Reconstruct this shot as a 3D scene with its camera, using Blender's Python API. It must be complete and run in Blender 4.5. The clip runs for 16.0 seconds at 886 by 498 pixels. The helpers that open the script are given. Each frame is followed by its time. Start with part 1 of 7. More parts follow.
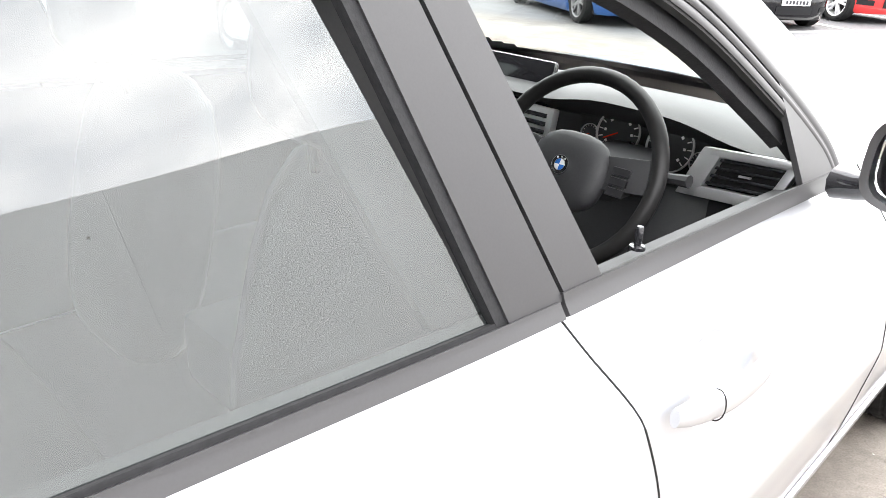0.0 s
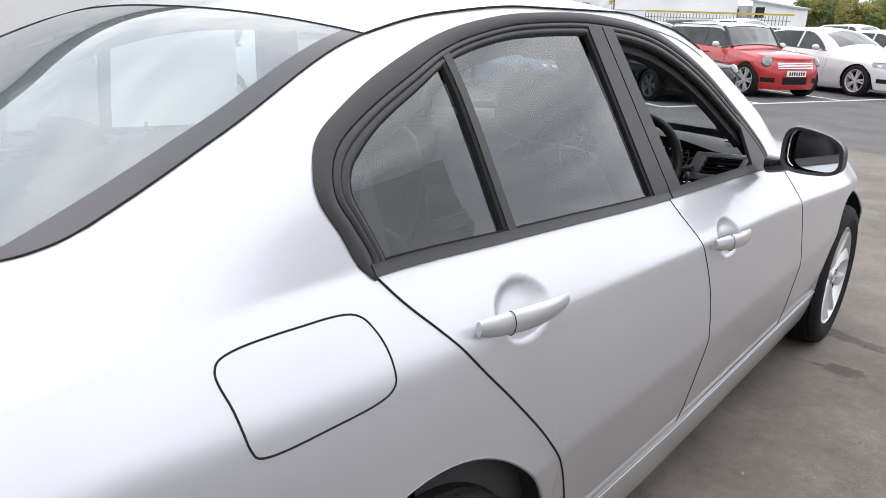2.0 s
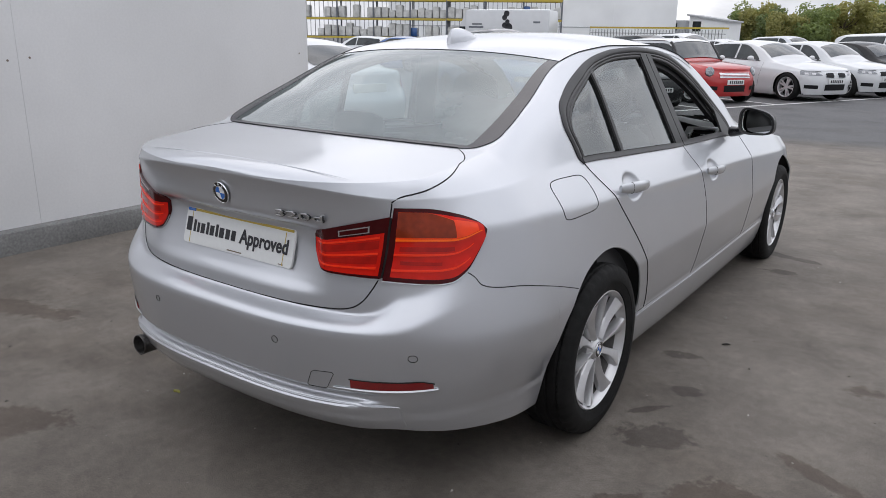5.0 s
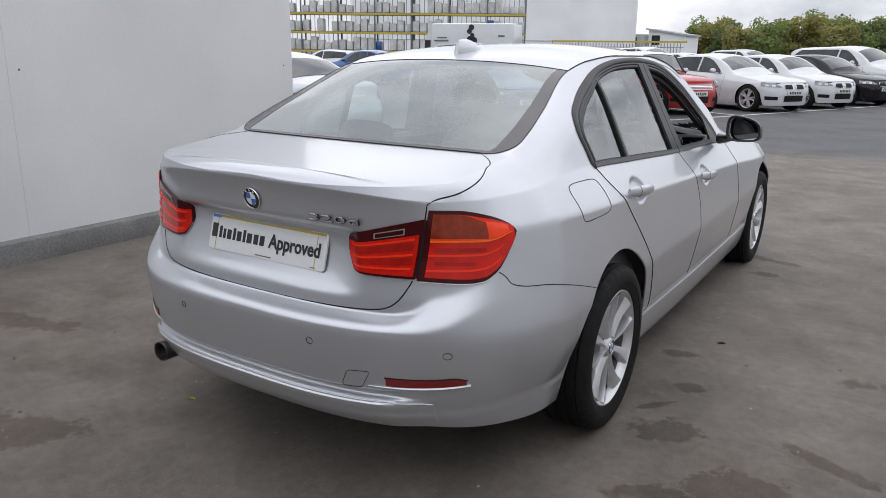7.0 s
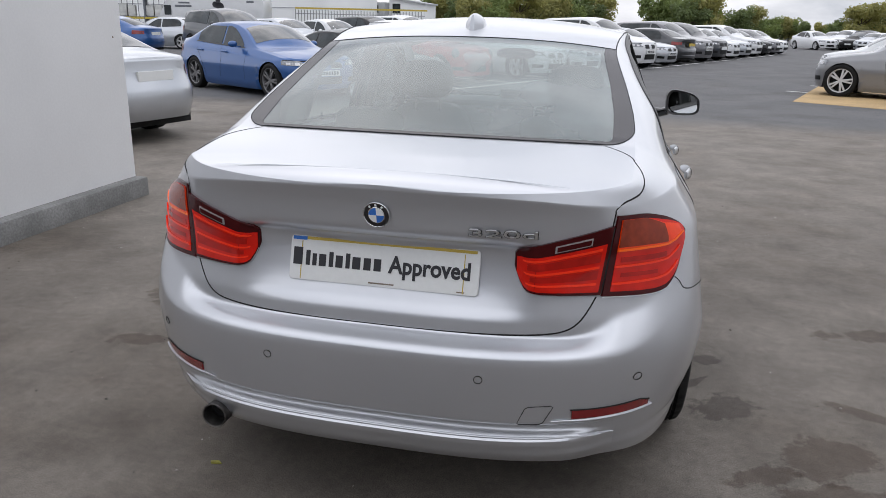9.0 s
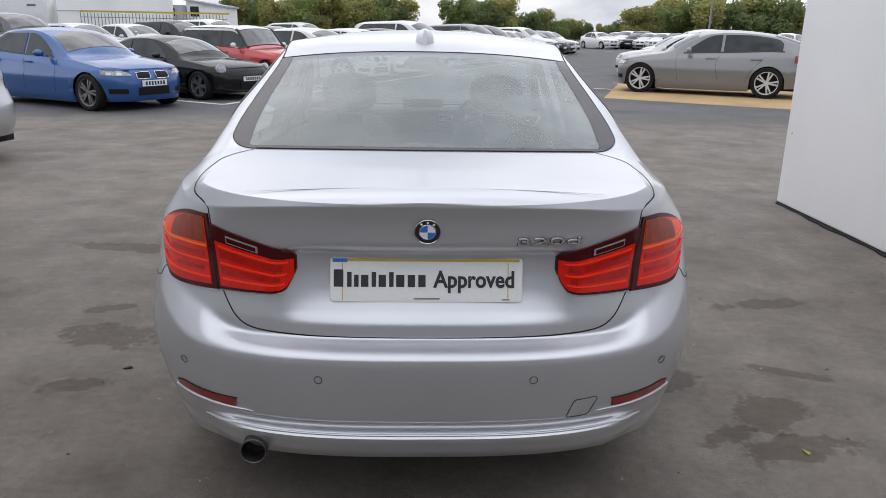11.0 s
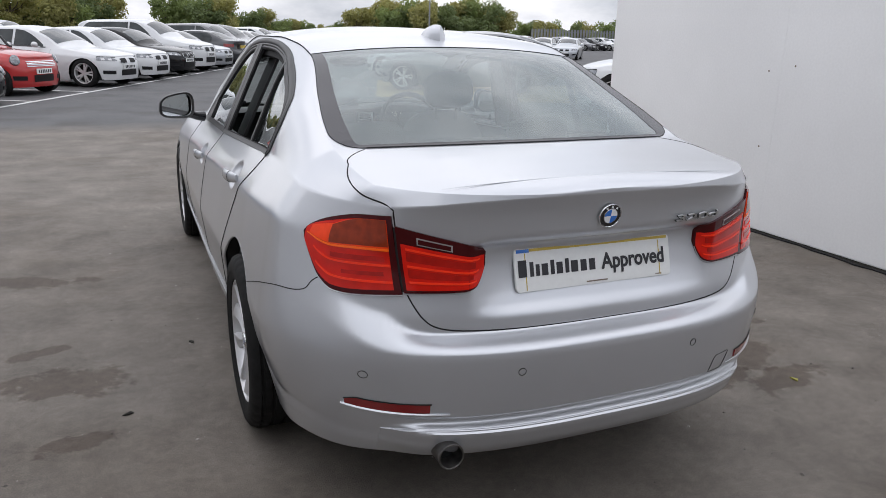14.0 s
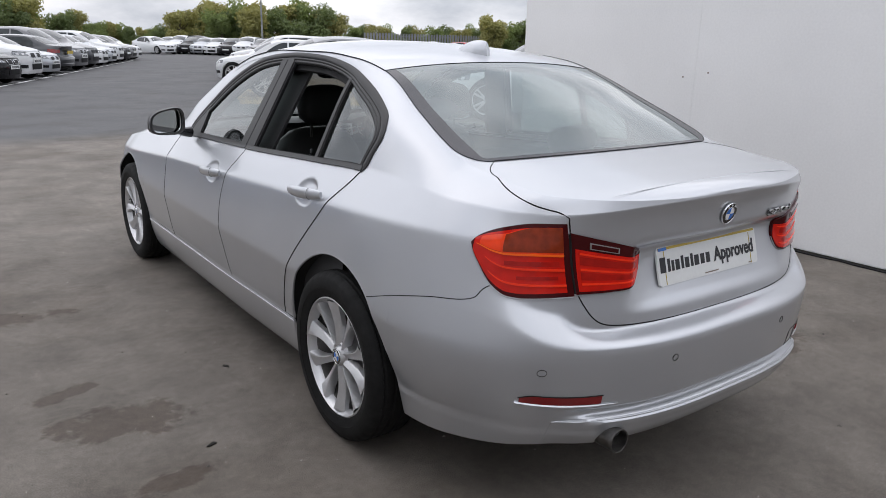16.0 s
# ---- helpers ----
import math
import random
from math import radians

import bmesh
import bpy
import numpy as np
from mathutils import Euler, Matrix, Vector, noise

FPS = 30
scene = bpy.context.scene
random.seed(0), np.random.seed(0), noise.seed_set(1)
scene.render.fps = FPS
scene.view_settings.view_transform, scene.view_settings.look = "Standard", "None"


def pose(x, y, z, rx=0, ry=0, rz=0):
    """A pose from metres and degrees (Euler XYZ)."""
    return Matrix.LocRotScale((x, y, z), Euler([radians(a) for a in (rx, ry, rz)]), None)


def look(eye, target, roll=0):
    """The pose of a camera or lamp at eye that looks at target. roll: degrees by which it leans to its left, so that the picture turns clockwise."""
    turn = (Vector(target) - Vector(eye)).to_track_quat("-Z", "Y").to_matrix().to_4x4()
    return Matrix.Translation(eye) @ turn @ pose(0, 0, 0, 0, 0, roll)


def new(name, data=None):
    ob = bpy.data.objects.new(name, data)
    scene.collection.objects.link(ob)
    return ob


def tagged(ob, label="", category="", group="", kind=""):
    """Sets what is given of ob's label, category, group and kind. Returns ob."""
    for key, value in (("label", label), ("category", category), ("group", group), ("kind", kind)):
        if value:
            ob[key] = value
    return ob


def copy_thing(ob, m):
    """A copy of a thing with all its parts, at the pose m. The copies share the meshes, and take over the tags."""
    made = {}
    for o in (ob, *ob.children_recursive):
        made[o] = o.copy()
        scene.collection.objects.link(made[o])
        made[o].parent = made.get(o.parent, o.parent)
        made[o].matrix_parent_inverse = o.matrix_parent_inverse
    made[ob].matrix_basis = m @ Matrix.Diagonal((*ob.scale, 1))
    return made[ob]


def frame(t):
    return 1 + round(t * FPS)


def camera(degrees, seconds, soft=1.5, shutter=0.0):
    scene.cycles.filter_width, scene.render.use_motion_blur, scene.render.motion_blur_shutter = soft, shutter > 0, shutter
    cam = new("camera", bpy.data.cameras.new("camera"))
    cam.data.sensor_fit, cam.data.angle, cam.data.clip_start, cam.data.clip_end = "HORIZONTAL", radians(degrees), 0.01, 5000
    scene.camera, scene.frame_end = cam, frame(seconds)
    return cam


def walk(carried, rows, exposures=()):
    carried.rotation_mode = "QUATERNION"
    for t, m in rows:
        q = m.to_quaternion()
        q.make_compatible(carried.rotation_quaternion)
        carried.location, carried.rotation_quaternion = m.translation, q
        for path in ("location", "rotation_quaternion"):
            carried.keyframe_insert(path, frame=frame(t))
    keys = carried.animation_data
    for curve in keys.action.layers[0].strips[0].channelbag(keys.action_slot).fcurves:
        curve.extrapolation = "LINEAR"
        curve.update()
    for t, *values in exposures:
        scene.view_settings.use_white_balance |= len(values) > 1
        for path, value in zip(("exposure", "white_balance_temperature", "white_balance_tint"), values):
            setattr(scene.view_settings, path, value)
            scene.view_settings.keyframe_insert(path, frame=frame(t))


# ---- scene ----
cam = camera(62.3, 16.0, 0.8)
PATH = [
    (0, (1.14, 1.553, 1.308), (-0.13, 2.865, 0.494), 2.8),
    (0.5, (1.232, 1.257, 1.343), (-0.023, 2.593, 0.544), 4.6),
    (1, (1.357, 0.986, 1.362), (0.12, 2.386, 0.647), 3.6),
    (1.5, (1.378, 0.658, 1.350), (0.185, 2.129, 0.707), 0.8),
    (2, (1.461, 0.375, 1.358), (0.26, 1.855, 0.751), 2.2),
    (2.5, (1.548, 0.096, 1.376), (0.374, 1.595, 0.766), 2.5),
    (3, (1.578, -0.261, 1.374), (0.426, 1.253, 0.757), 0.3),
    (3.5, (1.679, -0.553, 1.377), (0.507, 0.966, 0.810), 1.2),
    (4, (1.742, -0.83, 1.393), (0.609, 0.716, 0.825), 1.2),
    (4.5, (1.782, -1.099, 1.405), (0.71, 0.476, 0.797), 0.6),
    (4.7, (1.825, -1.185, 1.407), (0.713, 0.377, 0.838), 0.7),
    (6.8, (1.823, -1.386, 1.399), (0.743, 0.211, 0.865), 1.3),
    (7, (1.712, -1.427, 1.392), (0.673, 0.2, 0.870), 0.8),
    (7.5, (1.439, -1.501, 1.409), (0.521, 0.185, 0.849), 0.7),
    (8, (1.145, -1.479, 1.399), (0.344, 0.264, 0.832), 0.1),
    (8.2, (1.044, -1.487, 1.398), (0.296, 0.278, 0.829), 0.5),
    (10.3, (-0.018, -1.662, 1.431), (0.032, 0.243, 0.826), 1.0),
    (10.5, (-0.021, -1.667, 1.436), (0.035, 0.24, 0.837), 1.0),
    (11, (-0.028, -1.674, 1.440), (0.044, 0.24, 0.866), 1.0),
    (11.5, (-0.031, -1.675, 1.439), (0.051, 0.241, 0.869), 1.3),
    (12, (-0.03, -1.65, 1.434), (0.047, 0.265, 0.862), 1.7),
    (12.5, (-0.199, -1.652, 1.419), (-0.031, 0.257, 0.847), 2.5),
    (13, (-0.488, -1.641, 1.419), (-0.134, 0.244, 0.851), 2.9),
    (13.5, (-0.773, -1.514, 1.399), (-0.232, 0.321, 0.815), 1.0),
    (14, (-1.183, -1.459, 1.400), (-0.422, 0.304, 0.841), 1.3),
    (14.5, (-1.449, -1.296, 1.394), (-0.573, 0.41, 0.828), 1.1),
    (15, (-1.681, -1.152, 1.400), (-0.642, 0.462, 0.840), 1.1),
    (15.5, (-1.967, -1.114, 1.437), (-0.873, 0.459, 0.864), 0.1),
    (16, (-2.019, -1.118, 1.427), (-0.878, 0.433, 0.886), 1.3),
]
EXPOSURES = [(0, 2.8, 6950, 11), (0.5, 2.25, 6950, 11), (1.0, 1.8, 6950, 11), (1.5, 1.4, 6950, 11), (2.0, 0.80, 6700, 12), (2.5, 0.48, 6650, 12), (3.0, 0.42, 6600, 12), (3.5, 0.28, 6550, 12), (4.0, 0.16, 6550, 12), (4.5, 0.15, 6550, 12), (8, 0.17, 6550, 12), (16, 0.18, 6550, 12)]
walk(cam, [(t, look(eye, target, roll)) for t, eye, target, roll in PATH], EXPOSURES)

# ---- world and light ----
SUN_ELEVATION, SUN_TURN = radians(55), radians(-35)
world = bpy.data.worlds.new("sky")
scene.world = world
world.use_nodes = True
wn = world.node_tree
wn.nodes.clear()
sky = wn.nodes.new("ShaderNodeTexSky")
sky.sky_type, sky.sun_disc = "NISHITA", False
sky.sun_elevation, sky.sun_rotation = SUN_ELEVATION, SUN_TURN
sky.dust_density, sky.air_density, sky.ozone_density = 2.0, 1.0, 1.0
coord = wn.nodes.new("ShaderNodeTexCoord")
squash = wn.nodes.new("ShaderNodeMapping")
squash.inputs["Scale"].default_value = (1.0, 1.0, 2.6)
clouds = wn.nodes.new("ShaderNodeTexNoise")
clouds.inputs["Scale"].default_value, clouds.inputs["Detail"].default_value, clouds.inputs["Roughness"].default_value = 2.6, 7.0, 0.58
tone = wn.nodes.new("ShaderNodeValToRGB")
tone.color_ramp.elements[0].position, tone.color_ramp.elements[0].color = 0.37, (4.8, 5.25, 6.0, 1)
tone.color_ramp.elements[1].position, tone.color_ramp.elements[1].color = 0.62, (11.0, 11.2, 11.7, 1)
cover = wn.nodes.new("ShaderNodeMix")
cover.data_type = "RGBA"
cover.inputs["Factor"].default_value = 0.9
back = wn.nodes.new("ShaderNodeBackground")
back.inputs["Strength"].default_value = 0.1
out = wn.nodes.new("ShaderNodeOutputWorld")
wn.links.new(coord.outputs["Generated"], squash.inputs["Vector"])
wn.links.new(squash.outputs["Vector"], clouds.inputs["Vector"])
wn.links.new(clouds.outputs["Fac"], tone.inputs["Fac"])
wn.links.new(sky.outputs["Color"], cover.inputs["A"])
wn.links.new(tone.outputs["Color"], cover.inputs["B"])
rise = wn.nodes.new("ShaderNodeSeparateXYZ")
height = wn.nodes.new("ShaderNodeMapRange")
height.inputs["From Min"].default_value, height.inputs["From Max"].default_value = 0.0, 1.0
height.inputs["To Min"].default_value, height.inputs["To Max"].default_value = 0.95, 1.55
grade = wn.nodes.new("ShaderNodeVectorMath")
grade.operation = "SCALE"
wn.links.new(coord.outputs["Generated"], rise.inputs["Vector"])
wn.links.new(rise.outputs["Z"], height.inputs["Value"])
wn.links.new(cover.outputs["Result"], grade.inputs[0])
wn.links.new(height.outputs["Result"], grade.inputs["Scale"])
wn.links.new(grade.outputs["Vector"], back.inputs["Color"])
wn.links.new(back.outputs["Background"], out.inputs["Surface"])

lamp = bpy.data.lights.new("sun", "SUN")
lamp.energy, lamp.angle, lamp.color = 0.5, radians(170), (1.0, 0.985, 0.97)
sun = new("sun", lamp)
sun.matrix_world = look((0, 0, 30), (-30 * math.sin(SUN_TURN) / math.tan(SUN_ELEVATION), -30 * math.cos(SUN_TURN) / math.tan(SUN_ELEVATION), 0))


# ---- materials ----
def material(name, color, rough=0.5, metal=0.0, coat=0.0, grain=0.0, grain_size=200.0, blotch=0.0, blotch_size=3.0, bump=0.0, bump_size=150.0, emit=0.0, flake=0.0, spec=0.5):
    """A surface with fine grain, broad blotches and relief."""
    m = bpy.data.materials.new(name)
    m.use_nodes = True
    t = m.node_tree
    b = t.nodes["Principled BSDF"]
    b.inputs["Base Color"].default_value = (*color, 1)
    b.inputs["Roughness"].default_value, b.inputs["Metallic"].default_value = rough, metal
    b.inputs["Coat Weight"].default_value, b.inputs["Coat Roughness"].default_value = coat, 0.03
    b.inputs["Specular IOR Level"].default_value = spec
    if emit:
        b.inputs["Emission Color"].default_value, b.inputs["Emission Strength"].default_value = (*color, 1), emit
    where = t.nodes.new("ShaderNodeTexCoord").outputs["Object"]
    last = None
    for amount, size, detail in ((grain, grain_size, 2.0), (blotch, blotch_size, 6.0)):
        if not amount:
            continue
        n = t.nodes.new("ShaderNodeTexNoise")
        n.inputs["Scale"].default_value, n.inputs["Detail"].default_value = size, detail
        t.links.new(where, n.inputs["Vector"])
        r = t.nodes.new("ShaderNodeMapRange")
        r.inputs["From Min"].default_value, r.inputs["From Max"].default_value = 0.3, 0.7
        r.inputs["To Min"].default_value, r.inputs["To Max"].default_value = 1 - amount, 1 + amount
        t.links.new(n.outputs["Fac"], r.inputs["Value"])
        mul = t.nodes.new("ShaderNodeVectorMath")
        mul.operation = "SCALE"
        if last is None:
            mul.inputs[0].default_value = color
        else:
            t.links.new(last, mul.inputs[0])
        t.links.new(r.outputs["Result"], mul.inputs["Scale"])
        last = mul.outputs["Vector"]
    if last is not None:
        t.links.new(last, b.inputs["Base Color"])
    if bump:
        n = t.nodes.new("ShaderNodeTexNoise")
        n.inputs["Scale"].default_value, n.inputs["Detail"].default_value = bump_size, 3.0
        t.links.new(where, n.inputs["Vector"])
        k = t.nodes.new("ShaderNodeBump")
        k.inputs["Strength"].default_value, k.inputs["Distance"].default_value = bump, 0.004
        t.links.new(n.outputs["Fac"], k.inputs["Height"])
        t.links.new(k.outputs["Normal"], b.inputs["Normal"])
    return m


def pane_material(name, tint, mirror=0.06, veil=0.03):
    """Thin glass: it lets tinted light through, mirrors more at a slant and carries a pale veil that paints in dusty
    haze and the sky's even sheen.
    """
    m = bpy.data.materials.new(name)
    m.use_nodes = True
    t = m.node_tree
    t.nodes.clear()
    o = t.nodes.new("ShaderNodeOutputMaterial")
    mix = t.nodes.new("ShaderNodeMixShader")
    facing = t.nodes.new("ShaderNodeLayerWeight")
    facing.inputs["Blend"].default_value = 0.5
    steep = t.nodes.new("ShaderNodeMath")
    steep.operation = "POWER"
    steep.inputs[1].default_value = 4.0
    t.links.new(facing.outputs["Facing"], steep.inputs[0])
    f = t.nodes.new("ShaderNodeMapRange")
    f.inputs["To Min"].default_value, f.inputs["To Max"].default_value = mirror, 1.0
    t.links.new(steep.outputs["Value"], f.inputs["Value"])
    a = t.nodes.new("ShaderNodeBsdfTransparent")
    a.inputs["Color"].default_value = (*tint, 1)
    g = t.nodes.new("ShaderNodeBsdfGlossy")
    g.inputs["Roughness"].default_value = 0.0
    g.inputs["Color"].default_value = (0.95, 0.97, 0.97, 1)
    film = t.nodes.new("ShaderNodeMixShader")
    d = t.nodes.new("ShaderNodeBsdfDiffuse")
    d.inputs["Color"].default_value = (0.68, 0.77, 0.77, 1)
    n = t.nodes.new("ShaderNodeTexNoise")
    n.inputs["Scale"].default_value, n.inputs["Detail"].default_value = 3.0, 5.0
    t.links.new(t.nodes.new("ShaderNodeTexCoord").outputs["Object"], n.inputs["Vector"])
    thick = t.nodes.new("ShaderNodeMapRange")
    thick.inputs["From Min"].default_value, thick.inputs["From Max"].default_value = 0.3, 0.7
    thick.inputs["To Min"].default_value, thick.inputs["To Max"].default_value = veil * 0.7, veil * 1.3
    t.links.new(n.outputs["Fac"], thick.inputs["Value"])
    t.links.new(thick.outputs["Result"], film.inputs["Fac"])
    t.links.new(a.outputs["BSDF"], film.inputs[1])
    t.links.new(d.outputs["BSDF"], film.inputs[2])
    t.links.new(f.outputs["Result"], mix.inputs["Fac"])
    t.links.new(film.outputs["Shader"], mix.inputs[1])
    t.links.new(g.outputs["BSDF"], mix.inputs[2])
    t.links.new(mix.outputs["Shader"], o.inputs["Surface"])
    return m


SILVER = material("silver_paint", (0.555, 0.57, 0.60), rough=0.36, metal=0.70, coat=0.9, grain=0.05, grain_size=2500, blotch=0.02, blotch_size=4)
SILVER.node_tree.nodes["Principled BSDF"].inputs["Coat Roughness"].default_value = 0.09
BLACK_TRIM = material("black_trim", (0.024, 0.0235, 0.0245), rough=0.42, spec=0.45, grain=0.06, grain_size=400)
GLOSS_BLACK = material("gloss_black", (0.015, 0.015, 0.017), rough=0.12, coat=0.5)
RUBBER = material("rubber", (0.014, 0.014, 0.015), rough=0.72, spec=0.25, grain=0.2, grain_size=120, bump=0.15, bump_size=300)
TYRE = material("tyre_rubber", (0.011, 0.011, 0.011), rough=0.72, grain=0.15, grain_size=60, blotch=0.25, blotch_size=14, bump=0.2, bump_size=200, spec=0.2)
ALLOY = material("alloy", (0.62, 0.62, 0.63), rough=0.32, metal=0.55, coat=0.35, grain=0.03, grain_size=300, blotch=0.06, blotch_size=20)
CERAMIC = material("glass_border_black", (0.030, 0.028, 0.033), rough=0.22, coat=0.12, grain=0.05, grain_size=300, blotch=0.15, blotch_size=8, spec=0.45)
CHROME = material("chrome", (0.78, 0.79, 0.8), rough=0.08, metal=1.0, blotch=0.04, blotch_size=30)
DARK_ALLOY = material("dark_alloy", (0.16, 0.155, 0.15), rough=0.5, metal=0.4, grain=0.1, grain_size=120, blotch=0.3, blotch_size=18)
STEEL = material("dark_steel", (0.13, 0.125, 0.12), rough=0.35, metal=0.9, blotch=0.3, blotch_size=40)
# Black for the shade drawn into gaps and bores, and for window seals.
SHADE_AND_SEAL = material("shade_and_seal_black", (0.006, 0.006, 0.006), rough=0.9)
UNDERSIDE = material("underside", (0.008, 0.008, 0.008), rough=0.9, grain=0.2, grain_size=40)
LAMP_RED = material("lamp_red", (0.60, 0.011, 0.004), rough=0.12, coat=0.5, spec=0.15, blotch=0.12, blotch_size=22)
LENS_DARK = material("lens_shade_red", (0.38, 0.008, 0.004), rough=0.12, coat=0.5, spec=0.15, blotch=0.2, blotch_size=30)
LAMP_DARK = material("lamp_dark_red", (0.050, 0.003, 0.004), rough=0.10, coat=0.35, spec=0.1)
LAMP_BRIGHT = material("lamp_bright_red", (0.92, 0.040, 0.010), rough=0.14, coat=0.5, spec=0.15)
LAMP_ORANGE = material("lamp_orange", (0.98, 0.150, 0.010), rough=0.14, coat=0.5, spec=0.15)
LAMP_RED_ORANGE = material("lamp_red_orange", (0.85, 0.055, 0.008), rough=0.12, coat=0.5, spec=0.15, blotch=0.1, blotch_size=30)
LAMP_AMBER_DARK = material("lamp_amber_dark", (0.22, 0.026, 0.006), rough=0.12, coat=0.5, spec=0.15, blotch=0.2, blotch_size=45)
LAMP_CLEAR = material("lamp_clear", (0.38, 0.34, 0.34), rough=0.12, coat=1.0, metal=0.3)
GLASS = pane_material("tinted_glass", (0.38, 0.44, 0.43), 0.105, 0.018)
# The strong veil puts the sky's milky reflection into the glass colour.
REAR_GLASS = pane_material("veiled_rear_glass", (0.42, 0.51, 0.495), 0.055, 0.21)
CLEAR_GLASS = pane_material("clear_glass", (0.80, 0.85, 0.83), 0.05, 0.02)
CABIN = material("cabin_plastic", (0.038, 0.038, 0.040), rough=0.55, grain=0.06, grain_size=300, bump=0.03, bump_size=400)
LEATHER = material("black_leather", (0.016, 0.0155, 0.0155), rough=0.45, spec=0.3, grain=0.06, grain_size=90, bump=0.015, bump_size=260)
HEADLINER = material("headliner", (0.34, 0.34, 0.33), rough=0.9, grain=0.05, grain_size=300)
SATIN = material("satin_silver_trim", (0.62, 0.62, 0.62), rough=0.28, metal=0.8, grain=0.03, grain_size=600)
DIAL = material("dial_black", (0.02, 0.02, 0.022), rough=0.3)
WHITE_MARK = material("white_marking", (0.7, 0.7, 0.7), rough=0.5)
PLATE_WHITE = material("plate_white", (0.72, 0.73, 0.72), rough=0.35, grain=0.02, grain_size=80)
PLATE_YELLOW = material("plate_yellow", (0.50, 0.36, 0.05), rough=0.4)
BADGE_BLUE = material("badge_blue", (0.03, 0.16, 0.55), rough=0.2, coat=0.8)
BADGE_WHITE = material("badge_white", (0.8, 0.82, 0.83), rough=0.2, coat=0.8)
INK = material("ink_black", (0.02, 0.02, 0.025), rough=0.5)
MIRROR = material("mirror", (0.85, 0.87, 0.87), rough=0.01, metal=1.0)
WALL_GREY = material("grey_render", (0.30, 0.30, 0.31), rough=0.7, grain=0.05, grain_size=60, blotch=0.1, blotch_size=0.7)
WALL_WHITE = material("white_cladding", (0.80, 0.80, 0.80), rough=0.42, grain=0.02, grain_size=60, blotch=0.05, blotch_size=0.9, bump=0.05, bump_size=6)
# The same white cladding, with the west wall's dimmer light in its colour.
WALL_DIMMED = material("dimmed_white_cladding", (0.70, 0.70, 0.70), rough=0.45, grain=0.02, grain_size=60, blotch=0.07, blotch_size=0.9, bump=0.05, bump_size=6)
ROOF_DARK = material("dark_capping", (0.045, 0.047, 0.05), rough=0.5, blotch=0.2, blotch_size=2)
KERB = material("kerb_concrete", (0.20, 0.20, 0.195), rough=0.8, grain=0.2, grain_size=60, blotch=0.3, blotch_size=3)
DARK_BROWN = material("dark_brown", (0.03, 0.028, 0.024), rough=0.95, grain=0.4, grain_size=30)
RUST = material("fixing_rust", (0.18, 0.14, 0.11), rough=0.7)
LINE_WHITE = material("road_paint", (0.66, 0.66, 0.64), rough=0.6, grain=0.15, grain_size=25, blotch=0.2, blotch_size=2.5)
SAND = material("buff_surface", (0.42, 0.29, 0.14), rough=0.85, grain=0.2, grain_size=30, blotch=0.15, blotch_size=1.2)


# ---- mesh helpers ----
def mesh_object(name, verts, faces, mat, parent=None, smooth=True, normals=None):
    me = bpy.data.meshes.new(name)
    me.from_pydata([tuple(v) for v in verts], [], [tuple(f) for f in faces])
    me.materials.append(mat)
    if smooth:
        me.polygons.foreach_set("use_smooth", [True] * len(me.polygons))
    me.update()
    if normals is not None:
        me.normals_split_custom_set_from_vertices([tuple(n) for n in normals])
    ob = new(name, me)
    if parent is not None:
        ob.parent = parent
    return ob


def part(name, bm, mat, parent, label="", smooth=True):
    """Links a bmesh as one mesh under a thing or under a part."""
    me = bpy.data.meshes.new(name)
    bm.normal_update()
    bm.to_mesh(me)
    bm.free()
    me.materials.append(mat)
    if smooth:
        me.polygons.foreach_set("use_smooth", [True] * len(me.polygons))
        me.set_sharp_from_angle(angle=radians(40))
    ob = new(name, me)
    ob.parent = parent
    return tagged(ob, label) if label else ob


def thing(name, label, category, m=None, group="", kind=""):
    ob = new(name)
    ob.empty_display_size = 0.1
    if m is not None:
        ob.matrix_world = m
    return tagged(ob, label, category, group, kind)


def box(bm, x0, x1, y0, y1, z0, z1, bevel=0.0, m=None):
    made = bmesh.ops.create_cube(bm, size=1.0)["verts"]
    for v in made:
        v.co = Vector(((x0 + x1) / 2 + v.co.x * (x1 - x0), (y0 + y1) / 2 + v.co.y * (y1 - y0), (z0 + z1) / 2 + v.co.z * (z1 - z0)))
    if bevel:
        edges = {e for v in made for e in v.link_edges}
        made = bmesh.ops.bevel(bm, geom=list(edges), offset=bevel, segments=2, profile=0.6, affect="EDGES")["verts"]
    if m is not None:
        for v in made:
            v.co = m @ v.co
    return bm


def boxes(*specs, bevel=0.0):
    bm = bmesh.new()
    for s in specs:
        box(bm, *s, bevel=bevel)
    return bm


def lathe(bm, profile, n=48, axis="X", m=None):
    """Turns a profile of (along, radius) round an axis."""
    rings = []
    for a, r in profile:
        ring = []
        for i in range(n):
            w = 2 * math.pi * i / n
            p = (a, r * math.cos(w), r * math.sin(w)) if axis == "X" else ((r * math.cos(w), r * math.sin(w), a) if axis == "Z" else (r * math.sin(w), a, r * math.cos(w)))
            ring.append(bm.verts.new(m @ Vector(p) if m is not None else p))
        rings.append(ring)
    for a, b in zip(rings, rings[1:]):
        for i in range(n):
            bm.faces.new((a[i], a[(i + 1) % n], b[(i + 1) % n], b[i]))
    return rings


